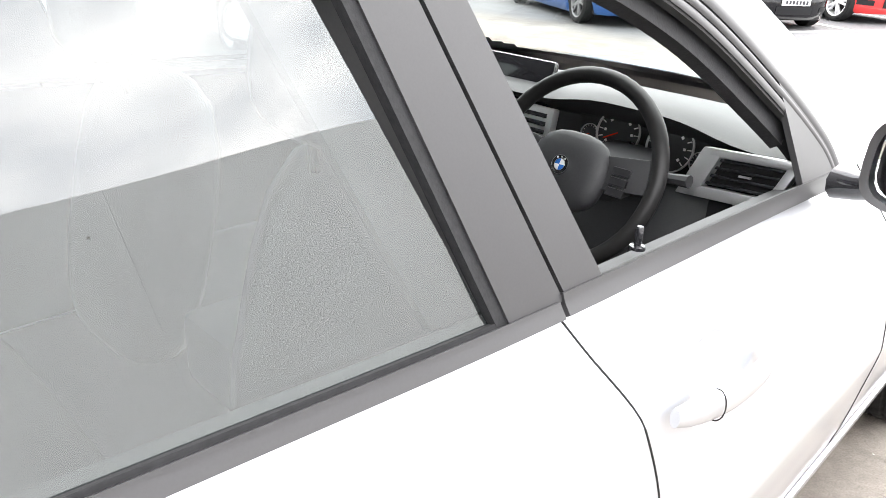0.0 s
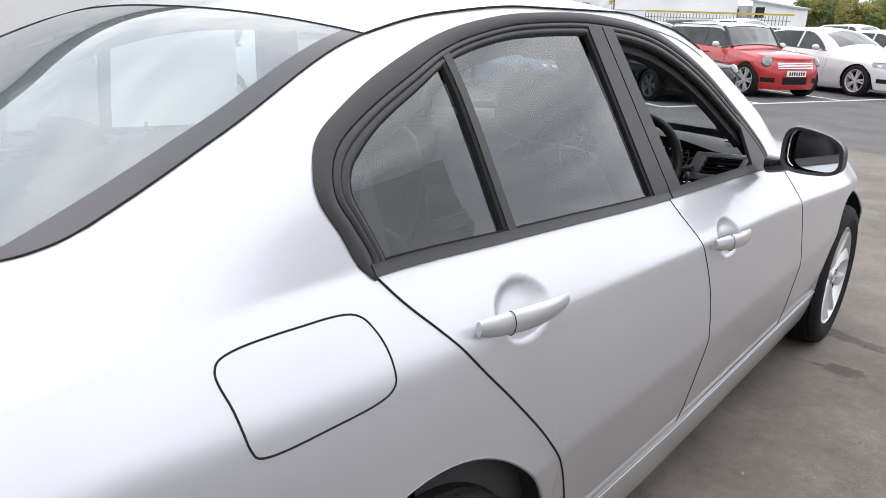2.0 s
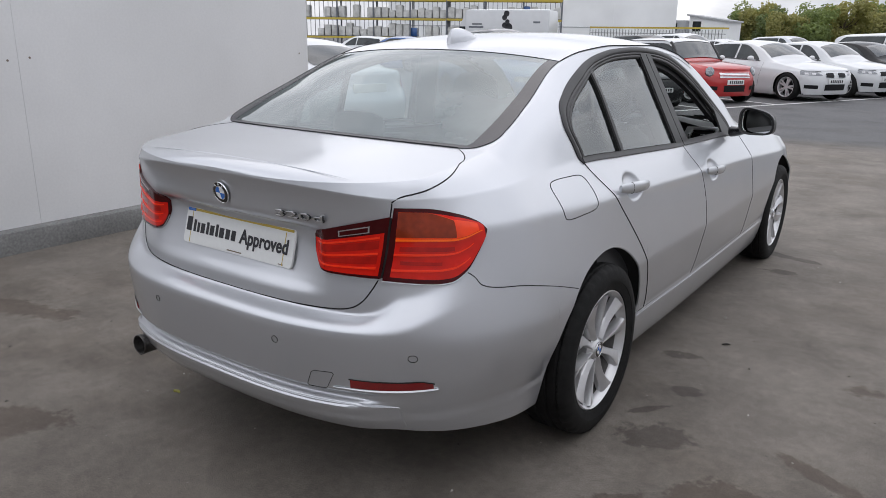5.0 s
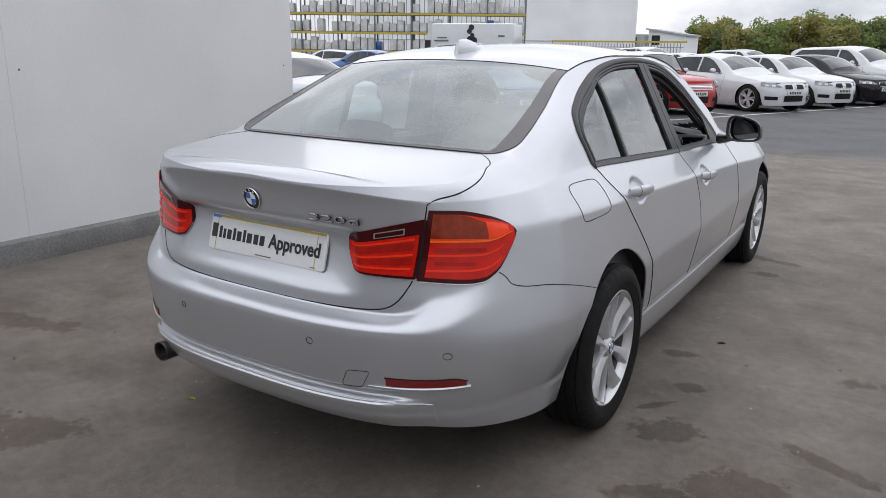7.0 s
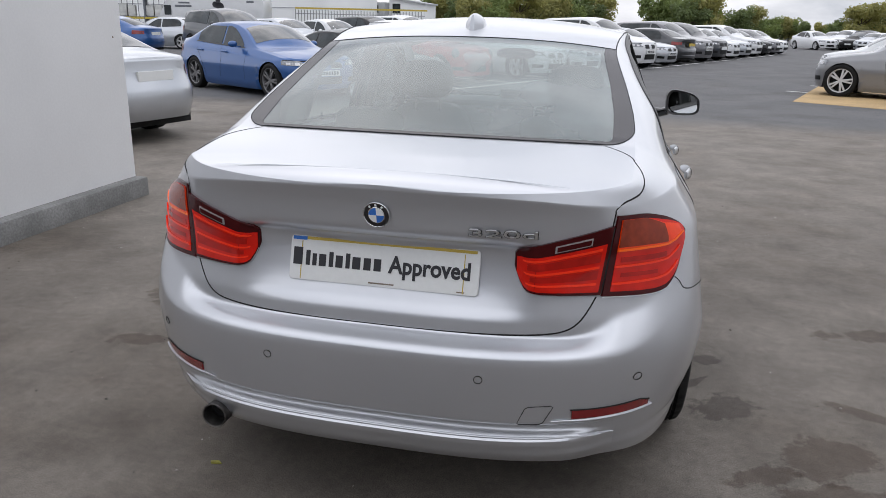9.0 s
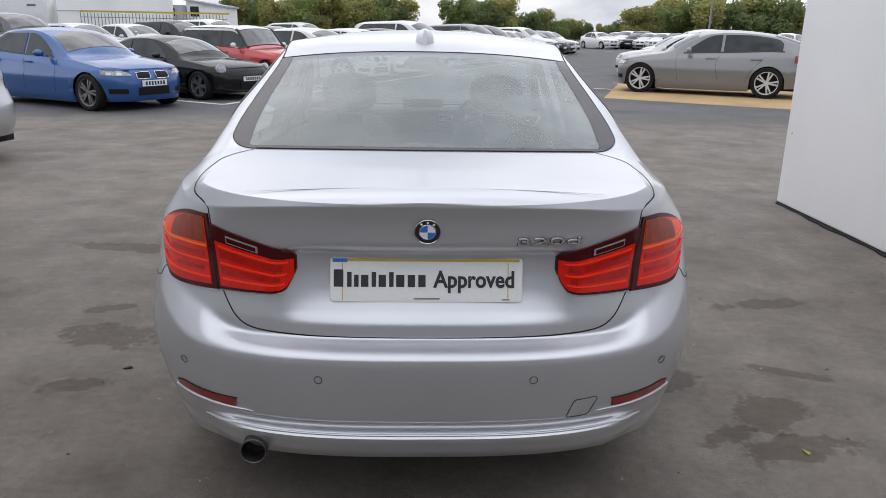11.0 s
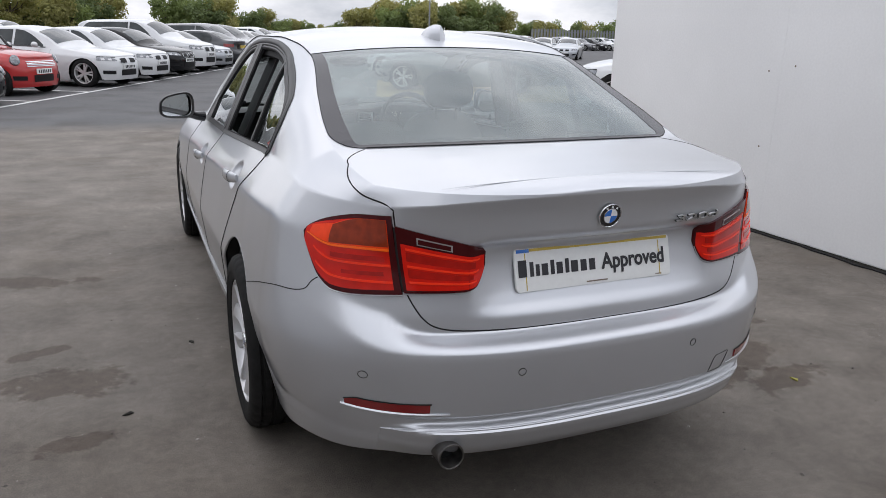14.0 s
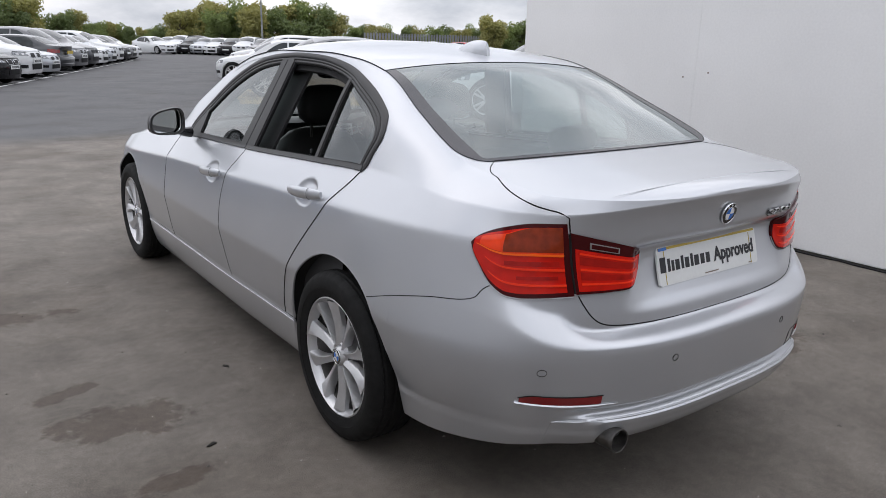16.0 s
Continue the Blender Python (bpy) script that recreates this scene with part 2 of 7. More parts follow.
def tube(bm, path, r, n=8, closed=False):
    """A round bar along a path."""
    path = [Vector(p) for p in path]
    rings = []
    for i, p in enumerate(path):
        a = path[i - 1] if i or closed else p
        b = path[(i + 1) % len(path)] if i < len(path) - 1 or closed else p
        d = (b - a).normalized()
        side = d.cross(Vector((0.13, 0.21, 0.97)))
        side.normalize()
        up = side.cross(d)
        rr = r[i] if isinstance(r, (list, tuple)) else r
        rings.append([bm.verts.new(p + rr * (math.cos(2 * math.pi * k / n) * side + math.sin(2 * math.pi * k / n) * up)) for k in range(n)])
    pairs = list(zip(rings, rings[1:])) + ([(rings[-1], rings[0])] if closed else [])
    for a, b in pairs:
        for k in range(n):
            bm.faces.new((a[k], a[(k + 1) % n], b[(k + 1) % n], b[k]))
    if not closed:
        bm.faces.new(rings[0][::-1])
        bm.faces.new(rings[-1])
    return bm


def curve(*keys):
    """A smooth function through (at, value) keys that never overshoots."""
    x = np.array([k[0] for k in keys], float)
    y = np.array([k[1] for k in keys], float)
    h = np.diff(x)
    d = np.diff(y) / h
    g = np.zeros(len(x))
    for i in range(1, len(x) - 1):
        if d[i - 1] * d[i] > 0:
            w1, w2 = 2 * h[i] + h[i - 1], h[i] + 2 * h[i - 1]
            g[i] = (w1 + w2) / (w1 / d[i - 1] + w2 / d[i])
    g[0], g[-1] = d[0], d[-1]

    def f(q):
        q = min(max(q, x[0]), x[-1])
        i = min(int(np.searchsorted(x, q, "right")) - 1, len(h) - 1)
        t = (q - x[i]) / h[i]
        return float((1 + 2 * t) * (1 - t) ** 2 * y[i] + t * (1 - t) ** 2 * h[i] * g[i] + t * t * (3 - 2 * t) * y[i + 1] + t * t * (t - 1) * h[i] * g[i + 1])

    return f


def spline(points, n=12, closed=False):
    """A smooth path through points."""
    p = [Vector(q) for q in points]
    out = []
    m = len(p)
    for i in range(m if closed else m - 1):
        a, b, c, d = (p[(i + k) % m] if closed else p[min(max(i + k, 0), m - 1)] for k in (-1, 0, 1, 2))
        for k in range(n):
            t = k / n
            out.append(0.5 * (2 * b + (c - a) * t + (2 * a - 5 * b + 4 * c - d) * t * t + (3 * b - a - 3 * c + d) * t ** 3))
    if not closed:
        out.append(p[-1])
    return out


# ---- ground ----
OIL, BROWN = (0.36, 0.33, 0.31), (0.50, 0.42, 0.36)
STAINS = ((1.08, 1.17, 0.15, 0.10, 0.4, OIL), (1.055, 1.60, 0.07, 0.05, 0.3, OIL), (0.925, 1.955, 0.11, 0.045, 0.2, OIL), (0.975, 4.0, 0.20, 0.06, -0.2, OIL), (1.02, 3.62, 0.12, 0.06, 0.1, OIL), (0.98, 1.36, 0.13, 0.022, 0.9, OIL),
          (1.39, 0.88, 0.22, 0.13, 0.6, BROWN), (1.36, 0.62, 0.22, 0.11, 0.2, BROWN), (1.15, 0.72, 0.16, 0.05, 0.5, BROWN), (-1.51, 1.65, 0.30, 0.15, -0.3, BROWN), (-1.64, 2.0, 0.16, 0.06, 0.3, BROWN), (-1.45, 1.13, 0.16, 0.07, 0.1, BROWN),
          (1.62, 1.25, 0.20, 0.05, -0.4, BROWN), (-1.10, -0.3, 0.5, 0.14, 0.5, BROWN), (-2.1, 0.4, 0.45, 0.10, 0.3, BROWN), (-1.9, 3.1, 0.5, 0.12, -0.2, BROWN), (1.9, 2.1, 0.3, 0.08, 0.2, BROWN))


def pale_dust(t):
    n = t.nodes.new("ShaderNodeRGB")
    n.outputs["Color"].default_value = (0.24, 0.225, 0.205, 1)
    return n.outputs["Color"]


def ground_material():
    m = bpy.data.materials.new("worn_tarmac")
    m.use_nodes = True
    t = m.node_tree
    b = t.nodes["Principled BSDF"]
    where = t.nodes.new("ShaderNodeTexCoord").outputs["Object"]

    def noise_at(scale, detail, rough=0.5):
        n = t.nodes.new("ShaderNodeTexNoise")
        n.inputs["Scale"].default_value, n.inputs["Detail"].default_value, n.inputs["Roughness"].default_value = scale, detail, rough
        t.links.new(where, n.inputs["Vector"])
        return n.outputs["Fac"]

    def ramp(value, p0, c0, p1, c1):
        r = t.nodes.new("ShaderNodeValToRGB")
        r.color_ramp.elements[0].position, r.color_ramp.elements[0].color = p0, (*c0, 1)
        r.color_ramp.elements[1].position, r.color_ramp.elements[1].color = p1, (*c1, 1)
        t.links.new(value, r.inputs["Fac"])
        return r.outputs["Color"]

    def mix(kind, fac, a, c):
        x = t.nodes.new("ShaderNodeMix")
        x.data_type, x.blend_type = "RGBA", kind
        for name, v in (("Factor", fac), ("A", a), ("B", c)):
            if isinstance(v, (int, float)):
                x.inputs[name].default_value = v
            else:
                t.links.new(v, x.inputs[name])
        return x.outputs["Result"]

    # smooth concrete apron near the bay, black tarmac in the aisle beyond it
    sep = t.nodes.new("ShaderNodeSeparateXYZ")
    t.links.new(where, sep.inputs["Vector"])
    wobble = t.nodes.new("ShaderNodeMath")
    wobble.operation = "MULTIPLY_ADD"
    t.links.new(noise_at(0.35, 3), wobble.inputs[0])
    wobble.inputs[1].default_value = 1.2
    t.links.new(sep.outputs["Y"], wobble.inputs[2])
    edge = t.nodes.new("ShaderNodeMapRange")
    edge.inputs["From Min"].default_value, edge.inputs["From Max"].default_value = 10.5, 11.7
    t.links.new(wobble.outputs["Value"], edge.inputs["Value"])
    concrete = ramp(noise_at(2.3, 9, 0.68), 0.30, (0.102, 0.088, 0.074), 0.68, (0.205, 0.182, 0.156))
    tarmac = ramp(noise_at(0.8, 7, 0.6), 0.3, (0.070, 0.070, 0.073), 0.7, (0.105, 0.105, 0.107))
    base = mix("MIX", edge.outputs["Result"], concrete, tarmac)
    # shading painted into the floor: darker behind the car, lighter from its tail on
    floor_shade = t.nodes.new("ShaderNodeMapRange")
    floor_shade.inputs["From Min"].default_value, floor_shade.inputs["From Max"].default_value = -0.4, 1.6
    floor_shade.inputs["To Min"].default_value, floor_shade.inputs["To Max"].default_value = 0.0, 1.0
    t.links.new(wobble.outputs["Value"], floor_shade.inputs["Value"])
    base = mix("MULTIPLY", 1.0, base, ramp(floor_shade.outputs["Result"], 0.0, (0.80, 0.79, 0.78), 1.0, (1.10, 1.10, 1.10)))
    damp = ramp(noise_at(0.75, 9, 0.66), 0.50, (1, 1, 1), 0.68, (0.68, 0.63, 0.58))
    base = mix("MULTIPLY", 0.85, base, damp)
    speck = ramp(noise_at(210.0, 4, 0.75), 0.36, (0.58, 0.58, 0.58), 0.66, (1.38, 1.38, 1.38))
    base = mix("MULTIPLY", 1.0, base, speck)
    grit = ramp(noise_at(28.0, 5, 0.7), 0.68, (1, 1, 1), 0.74, (0.55, 0.52, 0.5))
    base = mix("MULTIPLY", 0.75, base, grit)
    fine = ramp(noise_at(26.0, 8, 0.78), 0.36, (0.70, 0.69, 0.68), 0.64, (1.24, 1.24, 1.24))
    base = mix("MULTIPLY", 0.6, base, fine)
    crumbs = ramp(noise_at(60.0, 4, 0.75), 0.66, (0, 0, 0), 0.70, (1, 1, 1))
    base = mix("MIX", mix("MULTIPLY", 1.0, crumbs, ramp(noise_at(2.2, 4), 0.45, (0, 0, 0), 0.7, (0.5, 0.5, 0.5))), base, pale_dust(t))
    ragged = noise_at(6.5, 8, 0.7)
    for x, y, rx, ry, turn, shade in STAINS:
        place = t.nodes.new("ShaderNodeMapping")
        place.vector_type = "TEXTURE"
        place.inputs["Location"].default_value, place.inputs["Rotation"].default_value, place.inputs["Scale"].default_value = (x, y, 0), (0, 0, turn), (rx, ry, 1)
        t.links.new(where, place.inputs["Vector"])
        far = t.nodes.new("ShaderNodeVectorMath")
        far.operation = "LENGTH"
        t.links.new(place.outputs["Vector"], far.inputs[0])
        rough_edge = t.nodes.new("ShaderNodeMath")
        rough_edge.operation = "MULTIPLY_ADD"
        rough_edge.inputs[1].default_value = 2.6
        t.links.new(ragged, rough_edge.inputs[0])
        t.links.new(far.outputs["Value"], rough_edge.inputs[2])
        r = t.nodes.new("ShaderNodeMapRange")
        r.inputs["From Min"].default_value, r.inputs["From Max"].default_value = 2.05, 2.27
        r.inputs["To Min"].default_value, r.inputs["To Max"].default_value = 0.72, 0.0
        t.links.new(rough_edge.outputs["Value"], r.inputs["Value"])
        tint = t.nodes.new("ShaderNodeRGB")
        tint.outputs["Color"].default_value = (*shade, 1)
        base = mix("MULTIPLY", r.outputs["Result"], base, tint.outputs["Color"])
    t.links.new(base, b.inputs["Base Color"])
    shine = t.nodes.new("ShaderNodeMapRange")
    shine.inputs["To Min"].default_value, shine.inputs["To Max"].default_value = 0.62, 0.88
    t.links.new(noise_at(0.9, 6), shine.inputs["Value"])
    t.links.new(shine.outputs["Result"], b.inputs["Roughness"])
    k = t.nodes.new("ShaderNodeBump")
    k.inputs["Strength"].default_value, k.inputs["Distance"].default_value = 0.6, 0.005
    t.links.new(noise_at(190.0, 4, 0.75), k.inputs["Height"])
    t.links.new(k.outputs["Normal"], b.inputs["Normal"])
    return m


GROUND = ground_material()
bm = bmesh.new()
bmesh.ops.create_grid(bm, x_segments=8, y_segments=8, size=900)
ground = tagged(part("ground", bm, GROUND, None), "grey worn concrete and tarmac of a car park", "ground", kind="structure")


def flat_patch(name, points, z, mat, label, category, kind="structure", parent=None):
    """A thin sheet with chamfered edges on the ground."""
    bm = bmesh.new()
    c = sum((Vector((*p, 0)) for p in points), Vector()) / len(points)
    top = [bm.verts.new((c.x + (p[0] - c.x) * 0.997, c.y + (p[1] - c.y) * 0.997, z)) for p in points]
    low = [bm.verts.new((p[0], p[1], -0.01)) for p in points]
    bm.faces.new(top)
    for i in range(len(points)):
        j = (i + 1) % len(points)
        bm.faces.new((low[i], low[j], top[j], top[i]))
    bmesh.ops.recalc_face_normals(bm, faces=bm.faces)
    return tagged(part(name, bm, mat, parent, smooth=False), label, category, kind=kind)


# ---- side walls of the bay ----
WALL_TOP = 2.38


def bay_wall(name, x0, x1, y0, y1, joints, label, kerb):
    """A white clad screen wall: panels with shallow joints, fixings and a dark base."""
    root = thing(name, label, "wall", kind="structure")
    skin = WALL_DIMMED if kerb else WALL_WHITE
    inner = x1 if x1 < 0 else x0
    sign = 1 if x1 < 0 else -1
    part("core", boxes((x0 + (0.012 if sign < 0 else 0), x1 - (0.012 if sign > 0 else 0), y0 + 0.004, y1 - 0.004, 0.012, WALL_TOP - 0.01)), skin, root, smooth=False)
    edges = [y0, *joints, y1]
    a, b = sorted((inner - sign * 0.010, inner))
    for p, q in zip(edges, edges[1:]):
        part("panel", boxes((a, b, p + 0.0004, q - 0.0004, 0.020, WALL_TOP), bevel=0.002), skin, root, smooth=False)
        for z in (0.62, 1.22, 1.78, 2.2):
            for y in (p + 0.09, q - 0.09):
                bm = bmesh.new()
                jy, jz = random.uniform(-0.03, 0.03), random.uniform(-0.04, 0.04)
                if random.random() < 0.55:
                    lathe(bm, [(inner, 0.001), (inner + sign * 0.003, 0.001), (inner + sign * 0.003, 0.006), (inner, 0.008)], n=8, m=Matrix.Translation((0, y + jy, z + jz)))
                    part("fixing", bm, RUST, root)
                else:
                    bm.free()
    if kerb:
        part("capping", boxes((x0 - 0.03, x1 + 0.03, y0 - 0.02, y1 + 0.02, WALL_TOP + 0.002, WALL_TOP + 0.15), bevel=0.01), ROOF_DARK, root, "dark metal capping")
    if kerb:
        part("kerb", boxes((inner - 0.04, inner + 0.10, y0, y1 + 0.02, -0.05, 0.15), bevel=0.02), KERB, root, "grey concrete kerb along the base")
    else:
        # A dark brown strip fills the gap below the panels.
        part("base_gap", boxes((inner - 0.006 if sign < 0 else inner, inner if sign < 0 else inner + 0.006, y0, y1 - 0.01, -0.01, 0.018)), DARK_BROWN, root, "dark strip along the base")
        bm = bmesh.new()
        pts = [(inner - 0.03 + 0.012 * math.sin(7 * i) + 0.01 * math.sin(2.3 * i), y1 - 0.05 - i * 0.12, 0.008) for i in range(40)]
        tube(bm, pts, 0.007, 6)
        part("cable", bm, RUBBER, root, "thin black cable lying along the base")
    return root


bay_wall("wall_west", -3.50, -3.20, -9.0, 3.65, [-6.5, -4.0, -1.5, 1.1], "tall flat white clad wall with a concrete kerb", True)
bay_wall("wall_east", 3.2, 3.5, -9.0, 4.65, [-6.8, -4.4, -2.0, 0.4, 2.6], "tall flat white clad wall with small fixings", False)

# unseen grey wall, added behind the bay to hold back light from the rear
part("plain_face", boxes((-16.0, 16.0, -9.6, -9.25, 0.0, 4.4), bevel=0.01), WALL_GREY, thing("wall_south", "unseen plain grey wall added to block light behind the bay", "wall", kind="structure"), smooth=False)


# ---- the silver saloon ----
HUB_R, HUB_F, HUB_Z, TYRE_R, ARCH, ARCH_Z = 1.093, 3.896, 0.294, 0.318, 0.370, 0.306
RIDE = 0.024
SIDE_R, SIDE_F = 0.68, 4.02


def ease(q, a, b):
    t = min(max((q - a) / (b - a), 0.0), 1.0)
    return t * t * (3 - 2 * t)


def over(d, soft):
    """How far d lies above zero, with a softened corner."""
    return soft * math.log1p(math.exp(min(max(d / soft, -40), 40)))


class Shell:
    """The outer skin of a car as smooth functions; y runs from tail to nose, x is the half width."""

    def __init__(self, fold, width, crease, flank, tail, tail_upper, tail_smooth, recess, nose, belt, sill, rail_x, rail_z, top, bulge, bow, p=3.0, q=2.08):
        self.p, self.q = p, q
        self.fold = fold
        self.width = width
        self.crease = crease
        self.flank = flank
        self.tail = tail
        self.tail_upper = tail_upper
        self.tail_smooth = tail_smooth
        self.recess = recess
        self.nose = nose
        self.belt = belt
        self.sill = sill
        self.rail_x = rail_x
        self.rail_z = rail_z
        self.top = top
        self.bulge = bulge
        self.bow = bow

    def side_x(self, y, z):
        return self.width(y) + self.flank(z) - 0.175 * max(z - 0.55, 0) - self.fold(y) * over(z - self.crease(y), 0.005)

    def tuck(self, z):
        return 0.15 * over(0.452 - z, 0.004)

    def low(self, c, z):
        """A point of the lower body: c from 0 (tail) to 1 (rear corner), then metres along the side, then the front corner."""
        if c <= 1:
            th = c * math.pi / 2
            w = self.side_x(SIDE_R, z)
            u, v = math.sin(th) ** (2 / self.p), 1 - max(math.cos(th), 0) ** (2 / self.q)
            k = ease(c, 0.44, 0.84)
            kl = k + (ease(c, 0.30, 0.43) - k) * (1 - ease(z, 0.40, 0.56))
            # the bumper's bulge, a crisp fold that climbs towards the lamp, a ledge, and the boot's face above it
            low = self.tail(z) * (1 - kl) + self.tail_smooth(z) * kl
            high = self.tail_upper(z) * (1 - k) + self.tail_smooth(z) * k
            q = z - 0.591 - 0.085 * ease(c, 0.34, 0.70) ** 1.4
            e = 1 - ease(c, 0.26, 0.42)
            ledge = low + ((0.8 + 0.5 * e) * (1 - k) + 0.05) * over(q, 0.0025) + 2.2 * e * over(q - 0.014, 0.0025)
            soft = 0.003 + 0.010 * k
            y0 = high - over(high - ledge, soft)
            x = w * u
            # the lip of the boot lid runs straighter across than the body below it
            y = y0 + (SIDE_R - y0) * v * (1 - 0.28 * ease(z, 0.82, 0.97) * (1 - ease(x, 0.48, 0.74)))
            k = max(0.0, 1 - (x / 0.40) ** 6)
            y += self.recess(z) * k
            # below the lower fold the corner tucks in towards the wheel
            t = self.tuck(z) * ease(c, 0.44, 0.80)
            return Vector((x - t * u ** 2, y + 0.8 * t * (1 - v) ** 0.5, z))
        length = SIDE_F - SIDE_R
        if c <= 1 + length:
            y = SIDE_R + c - 1
            return Vector((self.side_x(y, z) - self.tuck(z) * (1 - ease(y, 0.76, 0.86)), y, z))
        th = (2 + length - c) * math.pi / 2
        w = self.side_x(SIDE_F, z)
        y0 = self.nose(z)
        return Vector((w * math.sin(th) ** (2 / self.p), y0 + (SIDE_F - y0) * (1 - max(math.cos(th), 0) ** (2 / 2.2)), z))

    def floor(self, y):
        z = self.sill(y)
        for hub in (HUB_R, HUB_F):
            d = abs(y - hub)
            if d < ARCH:
                z = max(z, ARCH_Z + math.sqrt(ARCH * ARCH - d * d))
        return z

    def upper(self, y, xb, zb, t):
        """A point of the upper body in the section at y: t from 0 (belt) over 0.5 (rail) to 1 (middle)."""
        xr, zr, zc = max(min(self.rail_x(y), xb * 0.95), 1e-6), self.rail_z(y), self.top(y)
        if t <= 0.5:
            k = 2 * t
            return Vector((xb + (xr - xb) * k + self.bulge(y) * k * (1 - k ** 4) / 0.535, y, zb + (zr - zb) * k))
        k = 2 * t - 1
        x = xr * math.cos(k * math.pi / 2)
        return Vector((x, y - self.bow(y) * (1 - (x / xr) ** 2), zr + (zc - zr) * (1 - (x / xr) ** 2.3)))

    def side(self, y, z, off=0.0):
        """A point of the flank, doors or side windows, pushed out by off."""
        zb = self.belt(y)
        if z <= zb:
            x = self.low(1 + y - SIDE_R, z).x
        else:
            xb = self.side_x(y, zb)
            k = min((z - zb) / (self.rail_z(y) - zb), 1.0)
            xr = min(self.rail_x(y), xb * 0.95)
            x = xb + (xr - xb) * k + self.bulge(y) * k * (1 - k ** 4) / 0.535
        return Vector((x + off, y, z + off * 0.35))


HERO = Shell(
    fold=curve((0.3, 0.45), (0.7, 0.50), (1.2, 0.52), (1.55, 0.51), (1.87, 0.53), (2.35, 0.54), (3.4, 0.55)),
    width=curve((0.5, 0.862), (0.62, 0.872), (0.9, 0.884), (1.04, 0.888), (1.5, 0.887), (2.2, 0.896), (3.0, 0.894), (3.84, 0.889), (4.1, 0.865)),
    crease=curve((0.3, 0.885), (0.5, 0.876), (0.84, 0.858), (1.21, 0.842), (1.55, 0.829), (1.87, 0.817), (2.25, 0.800), (3.0, 0.766), (3.6, 0.725), (4.4, 0.68)),
    flank=curve((0.11, -0.105), (0.15, -0.072), (0.20, -0.050), (0.285, -0.030), (0.314, -0.0265), (0.321, -0.0315), (0.36, -0.024), (0.45, -0.012), (0.58, 0.0), (0.9, 0.0)),
    tail=curve((0.17, 0.24), (0.22, 0.16), (0.268, 0.122), (0.285, 0.106), (0.325, 0.088), (0.360, 0.074), (0.367, 0.080), (0.377, 0.100), (0.391, 0.103), (0.400, 0.083), (0.406, 0.079), (0.46, 0.073), (0.55, 0.065), (0.60, 0.0630), (0.70, 0.076), (0.80, 0.092), (0.90, 0.10), (0.985, 0.11)),
    tail_upper=curve((0.17, 0.30), (0.50, 0.130), (0.60, 0.136), (0.66, 0.139), (0.72, 0.147), (0.80, 0.153), (0.86, 0.153), (0.90, 0.150), (0.94, 0.143), (0.965, 0.134), (0.985, 0.125)),
    tail_smooth=curve((0.17, 0.25), (0.20, 0.21), (0.265, 0.150), (0.33, 0.110), (0.42, 0.080), (0.52, 0.072), (0.60, 0.080), (0.70, 0.112), (0.80, 0.140), (0.90, 0.152), (0.985, 0.158)),
    recess=curve((0.62, 0.0), (0.655, 0.002), (0.69, 0.022), (0.75, 0.042), (0.82, 0.050), (0.842, 0.047), (0.862, 0.008), (0.885, 0.0), (0.98, 0.0)),
    nose=curve((0.15, 4.50), (0.25, 4.54), (0.45, 4.56), (0.62, 4.53), (0.72, 4.46), (0.9, 4.40)),
    belt=curve((0.12, 0.988), (0.16, 0.977), (0.2, 0.966), (0.3, 0.954), (0.62, 0.966), (0.9, 0.979), (1.07, 0.981), (1.45, 0.964), (2.03, 0.935), (2.80, 0.908), (3.3, 0.878), (3.9, 0.80), (4.5, 0.70)),
    sill=curve((0.08, 0.274), (0.2, 0.263), (0.32, 0.246), (0.5, 0.228), (0.72, 0.214), (1.42, 0.140), (1.55, 0.130), (3.3, 0.125), (4.2, 0.17)),
    rail_x=curve((0.12, 0.50), (0.2, 0.56), (0.32, 0.616), (0.655, 0.628), (0.80, 0.621), (0.95, 0.600), (1.27, 0.549), (1.6, 0.572), (2.0, 0.590), (2.4, 0.588), (2.75, 0.615), (3.15, 0.70), (3.5, 0.73), (4.5, 0.66)),
    rail_z=curve((0.12, 0.990), (0.2, 0.998), (0.32, 1.004), (0.63, 1.0425), (0.655, 1.0468), (0.69, 1.0606), (0.95, 1.169), (1.27, 1.300), (1.45, 1.338), (1.7, 1.357), (2.05, 1.357), (2.4, 1.325), (2.7, 1.236), (3.0, 1.075), (3.2, 0.945), (3.35, 0.90), (3.9, 0.83), (4.5, 0.72)),
    top=curve((0.12, 0.994), (0.15, 1.009), (0.19, 1.0175), (0.24, 1.021), (0.35, 1.0285), (0.63, 1.0485), (0.655, 1.0515), (0.69, 1.0675), (0.95, 1.192), (1.27, 1.332), (1.45, 1.370), (1.7, 1.398), (2.05, 1.410), (2.4, 1.396), (2.7, 1.332), (3.0, 1.175), (3.3, 0.992), (3.42, 0.932), (3.9, 0.87), (4.35, 0.78), (4.5, 0.72)),
    bulge=curve((0.22, 0.0), (0.40, 0.008), (0.65, 0.015), (0.85, 0.025), (1.05, 0.042), (1.3, 0.038), (1.45, 0.017), (1.6, 0.005), (1.8, 0.0), (3.4, 0.0)),
    bow=curve((0.3, 0.0), (0.62, 0.045), (1.27, 0.03), (1.6, 0.0), (2.4, 0.0), (2.8, -0.10), (3.2, -0.16), (3.45, -0.05), (3.9, 0.0)),
)


